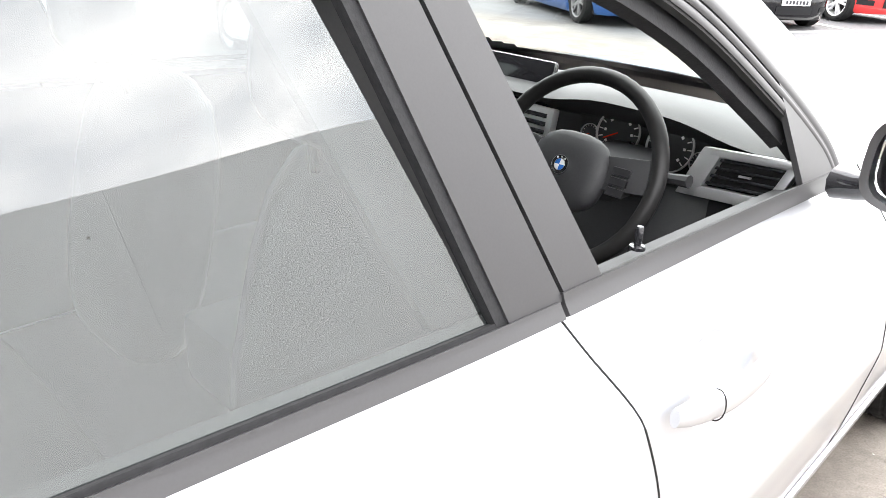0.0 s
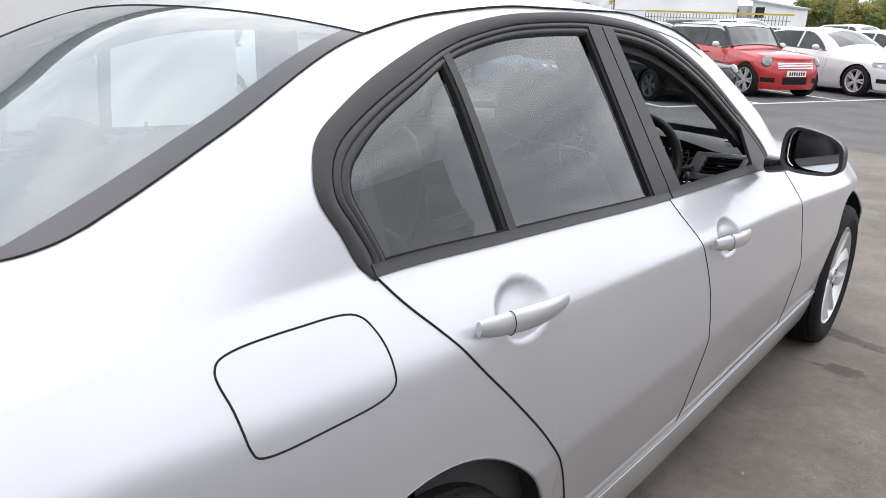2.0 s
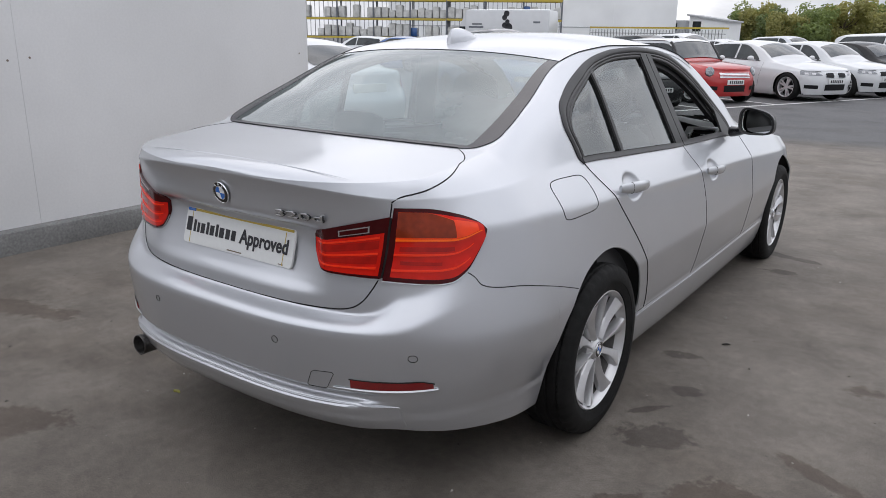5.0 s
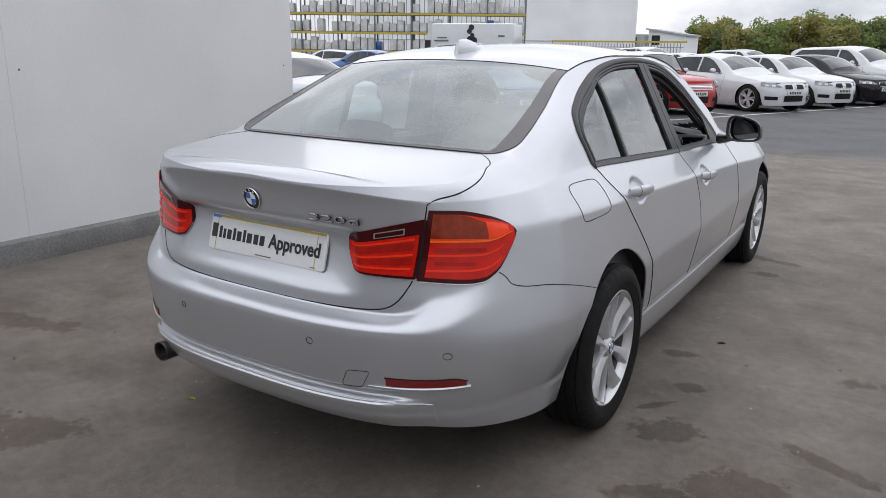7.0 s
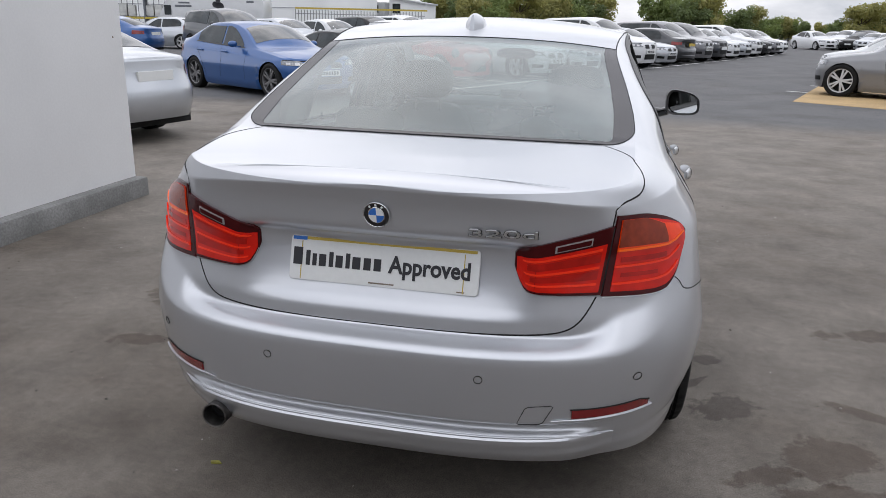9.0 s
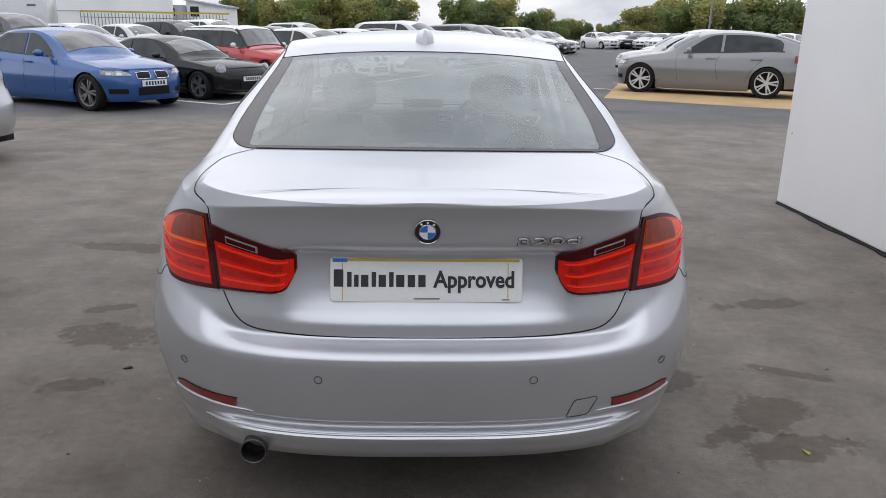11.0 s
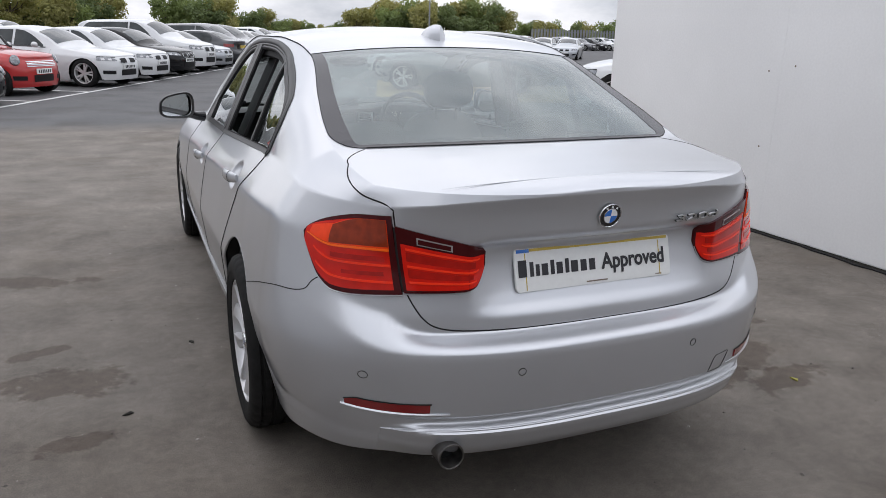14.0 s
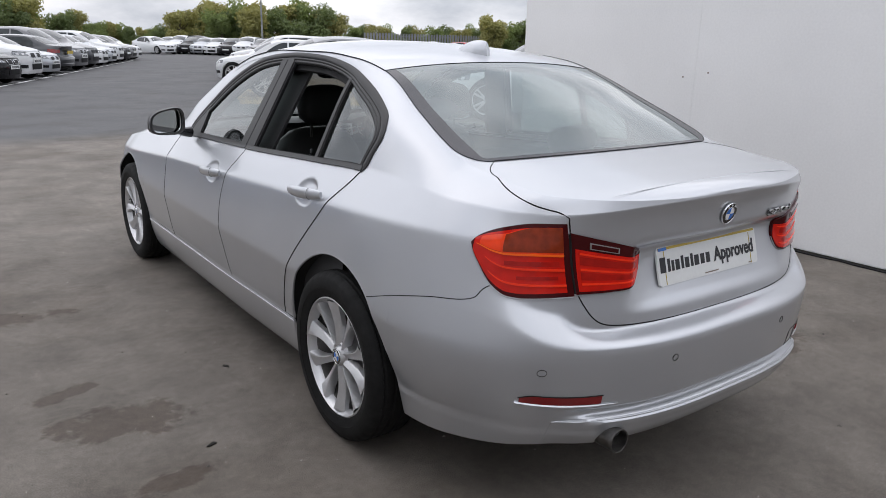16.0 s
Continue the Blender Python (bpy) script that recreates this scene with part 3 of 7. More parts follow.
def shell_grid(s, n_rear, side_ys, n_front, n_low, n_up):
    """Vertices of half a shell, column by column, and the number of rows."""
    cols = [i / n_rear for i in range(n_rear)] + [1 + y - SIDE_R for y in side_ys]
    length = SIDE_F - SIDE_R
    cols += [1 + length + (i + 1) / n_front for i in range(n_front)]
    verts = []
    for c in cols:
        guess = s.low(c, 0.9).y
        zb = s.belt(guess)
        zb = s.belt(s.low(c, zb).y)
        foot = s.floor(s.low(c, 0.4).y)
        dense = min(1.0, max(0.0, (1 - c) / 0.15)) if foot < 0.32 else 0.0
        for k in range(n_low + 1):
            even = np.interp(k / n_low, (0, 0.55, 1), (foot, 0.69, zb))
            close = np.interp(k / n_low, (0, 0.08, 0.26, 0.31, 0.62, 0.67, 1), (foot, 0.352, 0.412, 0.585, 0.715, 0.745, zb))
            verts.append(s.low(c, float(even + (close - even) * dense)))
        b = verts[-1]
        for k in range(1, n_up + 1):
            verts.append(s.upper(b.y, b.x, b.z, k / n_up))
    return cols, verts, n_low + n_up + 1


def spread(a, b, step):
    n = max(2, round((b - a) / step))
    return [a + (b - a) * i / n for i in range(n + 1)]


def hero_columns():
    ys = []
    for hub in (HUB_R, HUB_F):
        ys += [hub - ARCH * math.cos(math.pi * i / 44) for i in range(45)]
        ys += [hub - ARCH - 0.0006, hub + ARCH + 0.0006]
    a, b = HUB_R - ARCH, HUB_R + ARCH
    ys += spread(SIDE_R, a - 0.004, 0.015)[:-1]
    ys += [y for y in spread(b + 0.012, HUB_F - ARCH - 0.012, 0.016) if not (1.300 < y < 1.500 or 2.265 < y < 2.455)]
    ys += spread(1.306, 1.494, 0.006) + spread(2.271, 2.449, 0.006)
    f = [y for y in ys if y < SIDE_F - 0.004]
    ys = sorted(set(f)) + [SIDE_F]
    return ys


def inside(poly, y, z):
    hit = False
    for (a, b), (c, d) in zip(poly, poly[1:] + poly[:1]):
        if (b > z) != (d > z) and y < (c - a) * (z - b) / (d - b) + a:
            hit = not hit
    return hit


# outline of all side glass, seen from the side
OUTER = [(1.091, 0.963), (1.069, 0.989), (1.051, 1.034), (1.030, 1.078), (1.033, 1.116), (1.064, 1.160), (1.136, 1.199), (1.242, 1.244), (1.387, 1.294), (1.536, 1.327), (1.707, 1.345), (1.976, 1.347), (2.291, 1.313), (2.573, 1.220), (2.802, 1.085), (2.938, 0.973), (2.970, 0.902)]
GROOVE = [(1.097, 0.970), (1.097, 0.997), (1.077, 1.042), (1.060, 1.082), (1.070, 1.120), (1.101, 1.151), (1.165, 1.183), (1.264, 1.223), (1.401, 1.273), (1.544, 1.306), (1.709, 1.325), (1.978, 1.327), (2.283, 1.293), (2.554, 1.203), (2.783, 1.070), (2.915, 0.963), (2.945, 0.903)]
INNER = [(1.127, 0.970), (1.125, 0.992), (1.108, 1.039), (1.094, 1.077), (1.101, 1.107), (1.126, 1.131), (1.187, 1.166), (1.279, 1.205), (1.408, 1.255), (1.550, 1.287), (1.711, 1.303), (1.981, 1.303), (2.270, 1.267), (2.529, 1.177), (2.743, 1.051), (2.870, 0.958), (2.910, 0.903)]
RINGS = [[(p.x, p.y) for p in spline([(a, b, 0) for a, b in ring], 8)] for ring in (OUTER, GROOVE, INNER)]
DAYLIGHT = [((a + c) / 2, (b + d) / 2) for (a, b), (c, d) in zip(RINGS[0], RINGS[1])]
REAR_GAP = curve((0.278, 1.558), (0.400, 1.525), (0.500, 1.483), (0.600, 1.420), (0.707, 1.329), (0.793, 1.248), (0.875, 1.174), (0.927, 1.125), (0.982, 1.084))
MID_GAP = curve((0.270, 2.115), (0.430, 2.158), (0.550, 2.191), (0.663, 2.209), (0.809, 2.171), (0.886, 2.128), (0.937, 2.102))
FRONT_GAP = curve((0.270, 3.020), (0.450, 3.050), (0.759, 3.090), (0.918, 3.060))
SEAM = curve((0.20, 0.752), (0.36, 0.750), (0.386, 0.735), (0.404, 0.713), (0.440, 0.700), (0.535, 0.686), (0.70, 0.645), (0.88, 0.590))
LID_EDGE = curve((0.60, 0.44), (0.63, 0.505), (0.66, 0.533), (0.73, 0.560), (0.93, 0.583), (1.0, 0.593))


GLASS_LOW, GLASS_ROUND = 0.652, 0.095
CORNER_ROWS = [GLASS_LOW + GLASS_ROUND * (1 - math.cos(a)) for a in (0, 0.1, 0.2, 0.3, 0.45, 0.6, 0.75, 0.9, 1.05, 1.2, 1.35, 1.57)]


def corner_in(y):
    """How far the rounded lower corner reaches in from the side edge."""
    d = max(0.0, GLASS_ROUND - (y - GLASS_LOW))
    return GLASS_ROUND - math.sqrt(max(0.0, GLASS_ROUND ** 2 - d ** 2))


def panel_of(p, upper_t):
    """Which panel a point of the hero's skin belongs to."""
    x, y, z = p
    if upper_t is None:
        if y < 0.70 or (y < HUB_R and z < SEAM(y)):
            if (y > 0.30 or x > LID_EDGE(max(z, 0.6))) and z < SEAM(y) or z < 0.632:
                return "rear_bumper"
            if y < 0.34 and x < LID_EDGE(z):
                return "boot_lid"
            return "quarter_panel"
        if z < 0.318 and y > HUB_R:
            return "side_sill" if y < HUB_F else "front_bumper"
        if y < REAR_GAP(z):
            return "quarter_panel"
        if y < MID_GAP(z):
            return "rear_door"
        if y < FRONT_GAP(z):
            return "front_door"
        return "front_wing" if y < 4.1 else "front_bumper"
    if upper_t > 0.5:
        run = y + HERO.bow(y) * (1 - (x / HERO.rail_x(y)) ** 2)
        if run < 0.655 or run < GLASS_LOW + GLASS_ROUND and HERO.rail_x(run) - x < corner_in(run) + 0.010:
            return "boot_lid"
        if y < 1.27 - 0.03 * (1 - (x / 0.549) ** 2):
            return "rear_glass"
        edge = 2.62 + 0.10 * (1 - (x / 0.6) ** 2)
        if y < edge:
            return "roof"
        if y < 3.19 + 0.34 * max(1 - (x / 0.7) ** 2, 0) ** 0.8:
            return "windscreen"
        return "bonnet"
    if inside(DAYLIGHT, y, z) and z > HERO.belt(y):
        return "hole"
    if y > 3.15:
        return "bonnet" if upper_t > 0.25 else "front_wing"
    return "side_frame" if y > 0.6 else ("quarter_panel" if x > 0.6 else "boot_lid")


car = thing("saloon_car", "metallic silver four-door saloon car with black window trim", "car")

N_LOW, N_UP = 92, 48
cols, half, rows = shell_grid(HERO, 56, hero_columns(), 24, N_LOW, N_UP)
HANDLES = (1.240, 0.864), (2.211, 0.800)
for v in half:
    for y0, z0 in HANDLES:
        r = ((v.y - y0 - 0.150) / 0.082) ** 2 + ((v.z - z0 + 0.015) / 0.048) ** 2
        if r < 1 and v.x > 0.5:
            v.x -= 0.019 * (1 - r * r)
faces = {}
for i in range(len(cols) - 1):
    for k in range(rows - 1):
        quad = (i * rows + k, (i + 1) * rows + k, (i + 1) * rows + k + 1, i * rows + k + 1)
        mid = (half[quad[0]] + half[quad[1]] + half[quad[2]] + half[quad[3]]) / 4
        t = None if k < N_LOW else (k + 0.5 - N_LOW) / N_UP
        faces.setdefault(panel_of(mid, t), []).append(quad)
probe = bpy.data.meshes.new("probe")
probe.from_pydata([tuple(v) for v in half], [], [q for fs in faces.values() for q in fs])
probe.update()
half_normals = [v.normal.copy() for v in probe.vertices]
flip = half_normals[30 * rows + 20].x < 0 or half_normals[30 * rows + 20].y > 0
bpy.data.meshes.remove(probe)
if flip:
    half_normals = [-n for n in half_normals]


def skin_panel(name, quads, mat, sides, label=""):
    """A panel of the skin; sides: 1 right, -1 left, 0 both joined over the middle."""
    ids = sorted({v for q in quads for v in q})
    at = {v: n for n, v in enumerate(ids)}
    signs = {1: (1,), -1: (-1,), 0: (1, -1)}[sides]
    vs, fs, ns = [], [], []
    for sg in signs:
        o = len(vs)
        for v in ids:
            p, n = half[v].copy(), half_normals[v].copy()
            if p.x < 1e-5 and abs(n.x) < 0.5:
                n.x = 0
                n.normalize()
            vs.append((sg * p.x, p.y, p.z))
            ns.append((sg * n.x, n.y, n.z))
        for q in quads:
            f = [o + at[v] for v in q]
            fs.append(f if (sg > 0) != flip else f[::-1])
    ob = mesh_object(name, vs, fs, mat, car, normals=ns)
    return tagged(ob, label) if label else ob


for name in ("quarter_panel", "rear_door", "front_door", "front_wing", "side_sill", "side_frame"):
    for sg in (1, -1):
        skin_panel(name, faces[name], SILVER, sg)
for name in ("rear_bumper", "boot_lid", "roof", "bonnet", "front_bumper"):
    skin_panel(name, faces[name], SILVER, 0)
for name, text in (("rear_glass", "sloping rear window with a dark printed border"), ("windscreen", "raked windscreen")):
    g = skin_panel(name, faces[name], CLEAR_GLASS if name == "windscreen" else REAR_GLASS, 0, text)
    g.visible_shadow = False


def both(make):
    """Builds a part on the right and its mirror image on the left."""
    return [make(1), make(-1)]


def skin_patch(name, us, lo, hi, n, point, mat, parent, sg=1, depth=0.0, label=""):
    """A sheet over the skin: for each u from lo(u) to hi(u), by point(u, z); depth closes its edges inwards."""
    vs, fs = [], []
    for u in us:
        a, b = lo(u), hi(u)
        for k in range(n + 1):
            p = point(u, a + (b - a) * k / n)
            vs.append(Vector((sg * p.x, p.y, p.z)))
    m = n + 1
    for i in range(len(us) - 1):
        for k in range(n):
            fs.append((i * m + k, (i + 1) * m + k, (i + 1) * m + k + 1, i * m + k + 1))
    if depth:
        rim = [i * m for i in range(len(us))] + [(len(us) - 1) * m + k for k in range(1, m)] + [i * m + n for i in range(len(us) - 2, -1, -1)] + [k for k in range(n - 1, 0, -1)]
        c = sum((vs[i] for i in rim), Vector()) / len(rim)
        base = len(vs)
        ref = (vs[m * (len(us) // 2) + n // 2 + 1] - vs[m * (len(us) // 2) + n // 2 - 1 if n > 1 else 0]).cross(vs[min(m * (len(us) // 2 + 1) + n // 2, len(vs) - 1)] - vs[m * (len(us) // 2 - 1) + n // 2]).normalized()
        inward = -ref if ref.dot(Vector((c.x, c.y - 2.3, 0))) > 0 else ref
        vs += [vs[i] + inward * depth for i in rim]
        for j in range(len(rim)):
            q = (j + 1) % len(rim)
            fs.append((rim[j], rim[q], base + q, base + j))
    bm = bmesh.new()
    made = [bm.verts.new(v) for v in vs]
    for f in fs:
        if len({tuple(round(c, 6) for c in vs[i]) for i in f}) >= 3:
            try:
                bm.faces.new([made[i] for i in f])
            except ValueError:
                pass
    bmesh.ops.remove_doubles(bm, verts=bm.verts, dist=1e-5)
    bmesh.ops.recalc_face_normals(bm, faces=bm.faces)
    return part(name, bm, mat, parent, label)


def gap_line(name, points, sg=1, r=0.0024, mat=None):
    bm = bmesh.new()
    tube(bm, [(sg * p.x, p.y, p.z) for p in points], r, 6)
    return part(name, bm, mat or SHADE_AND_SEAL, car)


def flank(y, z):
    return HERO.side(y, z, 0.0)


def zs(a, b, n):
    return [a + (b - a) * i / n for i in range(n + 1)]


def outline_on(points, point, n=8):
    """A closed smooth outline carried on to the skin."""
    return [point(p.x, p.y) for p in spline([(a, b, 0) for a, b in points], n, closed=True)]


# shut lines between the panels: black tubes drawn for the shade in the gaps
for sg in (1, -1):
    gap_line("door_gap", [flank(REAR_GAP(z), z) for z in zs(0.322, 0.981, 50)], sg)
    gap_line("door_gap", [flank(MID_GAP(z), z) for z in zs(0.322, 0.931, 44)], sg, 0.0016)
    gap_line("door_gap", [flank(FRONT_GAP(z), z) for z in zs(0.322, 0.90, 30)], sg, 0.0016)
    gap_line("sill_gap", [flank(y, 0.323) for y in zs(1.452, 3.525, 60)], sg, 0.0018)
    # Silver tube added to draw the bright highlight under the doors.
    gap_line("sill_edge", [flank(y, 0.3135) + Vector((0.0015, 0, 0)) for y in zs(1.452, 3.525, 60)], sg, 0.0018, SILVER)
    gap_line("bumper_gap", [flank(y, SEAM(y)) for y in zs(0.68, 0.856, 16)], sg, 0.0014)


def corner_c(x, z):
    """The place round the rear corner at half width x."""
    return math.asin(min(x / HERO.side_x(SIDE_R, z), 1.0) ** (HERO.p / 2)) * 2 / math.pi


def rear_point(x, z, off=0.0):
    p = HERO.low(corner_c(x, z), z)
    q = HERO.low(corner_c(min(x + 0.004, 0.86), z), z)
    d = Vector((q.y - p.y, -(q.x - p.x), 0))
    if d.length:
        d.normalize()
    return p + d * off


def corner_point(c, z, off=0.0):
    p = HERO.low(c, z)
    a, b = HERO.low(max(c - 0.01, 0), z), HERO.low(c + 0.01, z)
    d = Vector((b.y - a.y, -(b.x - a.x), 0)).normalized()
    return p + d * off


LID_TOP = HERO.low(corner_c(0.587, 0.955), 0.955)
for _ in range(6):
    LID_TOP = HERO.low(corner_c(0.587, LID_TOP.z), HERO.belt(LID_TOP.y))


def shoulder(y, t):
    """A point of the skin above the belt at y in the rear corner."""
    a, b = 0.0, 1.0
    for _ in range(24):
        c = (a + b) / 2
        a, b = (c, b) if HERO.low(c, HERO.belt(y)).y < y else (a, c)
    p = HERO.low(a, HERO.belt(y))
    return HERO.upper(y, p.x, p.z, t) - Vector((0, 0, 0.0012))


for sg in (1, -1):
    gap_line("bumper_gap", [p for p in (corner_point(c, SEAM(HERO.low(c, 0.70).y)) for c in zs(0.60, 1.0, 60)) if p.y > 0.380], sg, 0.0016)
    gap_line("lid_gap", [rear_point(LID_EDGE(z), z, 0.002) for z in zs(0.735, 0.905, 16)], sg, 0.0055)
    gap_line("lid_gap", [rear_point(p.x, p.y, -0.001) for p in spline([(0.0, 0.6225, 0), (0.16, 0.623, 0), (0.32, 0.625, 0), (0.43, 0.630, 0), (0.485, 0.640, 0), (0.517, 0.662, 0), (0.540, 0.697, 0), (0.560, 0.74, 0)], 10)], sg)
    rise = [rear_point(LID_EDGE(z), z, -0.001) for z in zs(0.90, LID_TOP.z - 0.008, 5)]
    rise += [shoulder(y, 0.67 * min(1.0, (y - LID_TOP.y) / (0.645 - LID_TOP.y)) ** 0.68) for y in zs(LID_TOP.y + 0.02, 0.645, 14)]
    gap_line("lid_gap", spline(rise, 5), sg)

# dark printed border of the rear window, inside the glass edge
def glass_point(y, w, off=0.0015):
    """A point of the rear glass at distance w inside its side edge."""
    r = HERO.rail_x(y)
    x = r - w
    return Vector((x, y - HERO.bow(y) * (1 - (x / r) ** 2), HERO.rail_z(y) + (HERO.top(y) - HERO.rail_z(y)) * (1 - abs(x / r) ** 2.3) + off))


def glass_border(sg):
    return skin_patch("glass_border", CORNER_ROWS + zs(0.76, 1.262, 50), lambda y: corner_in(y), lambda y: max(0.040 + 0.045 * (1.27 - y), corner_in(y) + 0.040), 4, glass_point, CERAMIC, car, sg)


both(glass_border)
skin_patch("glass_border", zs(-0.628 + GLASS_ROUND * 0.8, 0.628 - GLASS_ROUND * 0.8, 40), lambda x: GLASS_LOW, lambda x: GLASS_LOW + 0.020, 2, lambda x, y: glass_point(y, 0.628 - x, 0.0014), CERAMIC, car)


# side windows: black surround, mouldings, pillars and panes
def win_top(y):
    """Upper edge of the side glass opening at y."""
    best = HERO.belt(y)
    for (a, b), (c, d) in zip(DAYLIGHT, DAYLIGHT[1:]):
        if (a - y) * (c - y) <= 0 and a != c:
            best = max(best, b + (d - b) * (y - a) / (c - a))
    return best


def surround(sg):
    """The moulding round the side glass: a matte outer band, a groove, a ribbed inner band and a thin seal."""
    def band(name, ring_a, ring_b, w0, w1, off, depth, mat, swell=0.0):
        def point(u, w):
            i = min(int(u), len(ring_a) - 2)
            f = u - i
            a = [ring_a[i][k] * (1 - f) + ring_a[i + 1][k] * f for k in (0, 1)]
            b = [ring_b[i][k] * (1 - f) + ring_b[i + 1][k] * f for k in (0, 1)]
            y, z = a[0] + (b[0] - a[0]) * w, a[1] + (b[1] - a[1]) * w
            h = (w - w0) / (w1 - w0)
            return HERO.side(y, z, off + swell * 4 * h * (1 - h))
        skin_patch(name, list(range(len(ring_a))), lambda u: w0, lambda u: w1, 6, point, mat, car, sg, depth)
    band("window_surround", RINGS[0], RINGS[1], 0.0, 0.94, 0.003, 0.012, BLACK_TRIM, 0.003)
    band("window_seal", RINGS[0], RINGS[1], 0.90, 1.06, 0.0008, 0.010, SHADE_AND_SEAL)
    band("window_surround", RINGS[1], RINGS[2], 0.04, 0.46, 0.002, 0.012, BLACK_TRIM, 0.003)
    band("window_surround", RINGS[1], RINGS[2], 0.50, 0.92, 0.001, 0.012, BLACK_TRIM, 0.002)
    band("window_seal", RINGS[1], RINGS[2], 0.42, 0.54, 0.0, 0.008, RUBBER)
    band("window_seal", RINGS[1], RINGS[2], 0.90, 1.06, -0.001, 0.010, SHADE_AND_SEAL)
    inner = [(y + (2.0 - y) * 0.03, z - 0.022 if z > 1.0 else z) for y, z in RINGS[2]]
    band("door_frame", RINGS[2], inner, -0.35, 1.0, -0.018, 0.02, RUBBER)


both(surround)
for sg in (1, -1):
    skin_patch("belt_moulding", zs(1.090, 2.112, 60), lambda y: HERO.belt(y) - 0.013, lambda y: HERO.belt(y) + 0.003, 4, lambda y, z: HERO.side(y, z, 0.008), BLACK_TRIM, car, sg, 0.016)
    skin_patch("belt_moulding", zs(2.119, 2.97, 50), lambda y: HERO.belt(y) - 0.012, lambda y: HERO.belt(y) + 0.010, 4, lambda y, z: HERO.side(y, z, 0.008), BLACK_TRIM, car, sg, 0.016)
    skin_patch("window_seal", zs(1.108, 2.112, 60), lambda y: HERO.belt(y) + 0.001, lambda y: HERO.belt(y) + 0.006, 2, lambda y, z: HERO.side(y, z, 0.0015), RUBBER, car, sg, 0.01)

    def pillar(name, rear, front, off, mat):
        """A slanting upright between the panes; rear and front edges by (y at the belt, y at the top)."""
        def line(u, z):
            t = (z - 0.957) / 0.33
            return (rear[0] + (rear[1] - rear[0]) * t) * (1 - u) + (front[0] + (front[1] - front[0]) * t) * u
        return skin_patch(name, zs(0, 1, 4), lambda u: HERO.belt(line(u, 0.957)) + 0.001, lambda u: win_top(line(u, 1.305)) - 0.016, 16, lambda u, z: HERO.side(line(u, z), z, off), mat, car, sg, 0.012)

    pillar("window_divider", (1.440, 1.396), (1.464, 1.418), 0.004, BLACK_TRIM)
    pillar("window_seal", (1.428, 1.384), (1.442, 1.398), 0.002, SHADE_AND_SEAL)
    pillar("door_pillar", (2.030, 1.926), (2.112, 1.987), 0.005, BLACK_TRIM)
    pillar("window_seal", (2.016, 1.912), (2.032, 1.928), 0.002, RUBBER)
    pillar("window_seal", (2.111, 1.986), (2.119, 1.994), -0.004, SHADE_AND_SEAL)
    pillar("door_pillar", (2.118, 1.993), (2.186, 2.044), 0.005, BLACK_TRIM)
    pillar("pillar_trim", (1.99, 1.87), (2.17, 2.03), -0.06, CABIN)


def pane(name, a, b, sg, label=""):
    """A side pane between two slanting lines given by (y at belt, y at top)."""
    def line(u, z):
        t = (z - 0.957) / 0.33
        return (a[0] + (a[1] - a[0]) * t) * (1 - u) + (b[0] + (b[1] - b[0]) * t) * u
    def upper(u):
        z = 1.25
        for _ in range(14):
            z = 0.5 * z + 0.5 * (win_top(line(u, z)) - 0.020)
        return z
    ob = skin_patch(name, zs(0, 1, 16), lambda u: HERO.belt(line(u, 0.957)) - 0.01, upper, 16, lambda u, z: HERO.side(line(u, z), z, -0.006), GLASS, car, sg, 0.0, label)
    ob.visible_shadow = False
    return ob


for sg in (1, -1):
    pane("quarter_window", (1.105, 1.08), (1.437, 1.371), sg)
pane("door_window", (1.447, 1.381), (2.013, 1.886), 1, "raised rear door window reflecting the sky")
pane("door_window", (2.17, 2.05), (2.91, 2.52), -1, "raised front door window")

# fuel flap on the right flank
FLAP = [(0.834, 0.943), (0.930, 0.943), (1.024, 0.936), (1.054, 0.906), (1.058, 0.863), (1.035, 0.830), (0.930, 0.824), (0.836, 0.826), (0.813, 0.845), (0.808, 0.889), (0.804, 0.929)]
bm = bmesh.new()
tube(bm, outline_on(FLAP, flank, 6), 0.0016, 6, closed=True)
part("fuel_flap_gap", bm, SHADE_AND_SEAL, car, "thin dark outline of the fuel flap")


# door handles with scooped recesses
def door_handle(y0, z0, sg):
    """A pull handle over a shallow bowl."""
    slope = -0.016
    bm = bmesh.new()
    rings = []
    for i in range(15):
        t = i / 14
        y = y0 + 0.262 * t
        z = z0 + slope * t * 1.2
        k = math.sin(math.pi * min(max(t * 0.94 + 0.03, 0), 1)) ** 0.25
        b = HERO.side(y, z)
        lift = 0.005 + 0.026 * math.sin(math.pi * (0.06 + 0.88 * t)) ** 0.6
        ring = []
        for j in range(12):
            w = 2 * math.pi * j / 12
            ring.append(bm.verts.new((sg * (b.x + lift + 0.011 * k * math.cos(w) + 0.003), y, z + (0.0235 - 0.004 * t) * k * math.sin(w))))
        rings.append(ring)
    for a, b in zip(rings, rings[1:]):
        for j in range(12):
            bm.faces.new((a[j], a[(j + 1) % 12], b[(j + 1) % 12], b[j]))
    bm.faces.new(rings[0])
    bm.faces.new(rings[-1])
    bmesh.ops.recalc_face_normals(bm, faces=bm.faces)
    h = part("door_handle", bm, SILVER, car, "silver pull handle")
    bm = bmesh.new()
    tube(bm, [(sg * (HERO.side(y0 + 0.066, z0).x + 0.0345 + 0.0115 * math.cos(w)), y0 + 0.066, z0 - 0.005 + 0.0212 * math.sin(w)) for w in zs(-1.9, 1.9, 14)], 0.0009, 5)
    part("handle_joint", bm, SHADE_AND_SEAL, h)
    return h


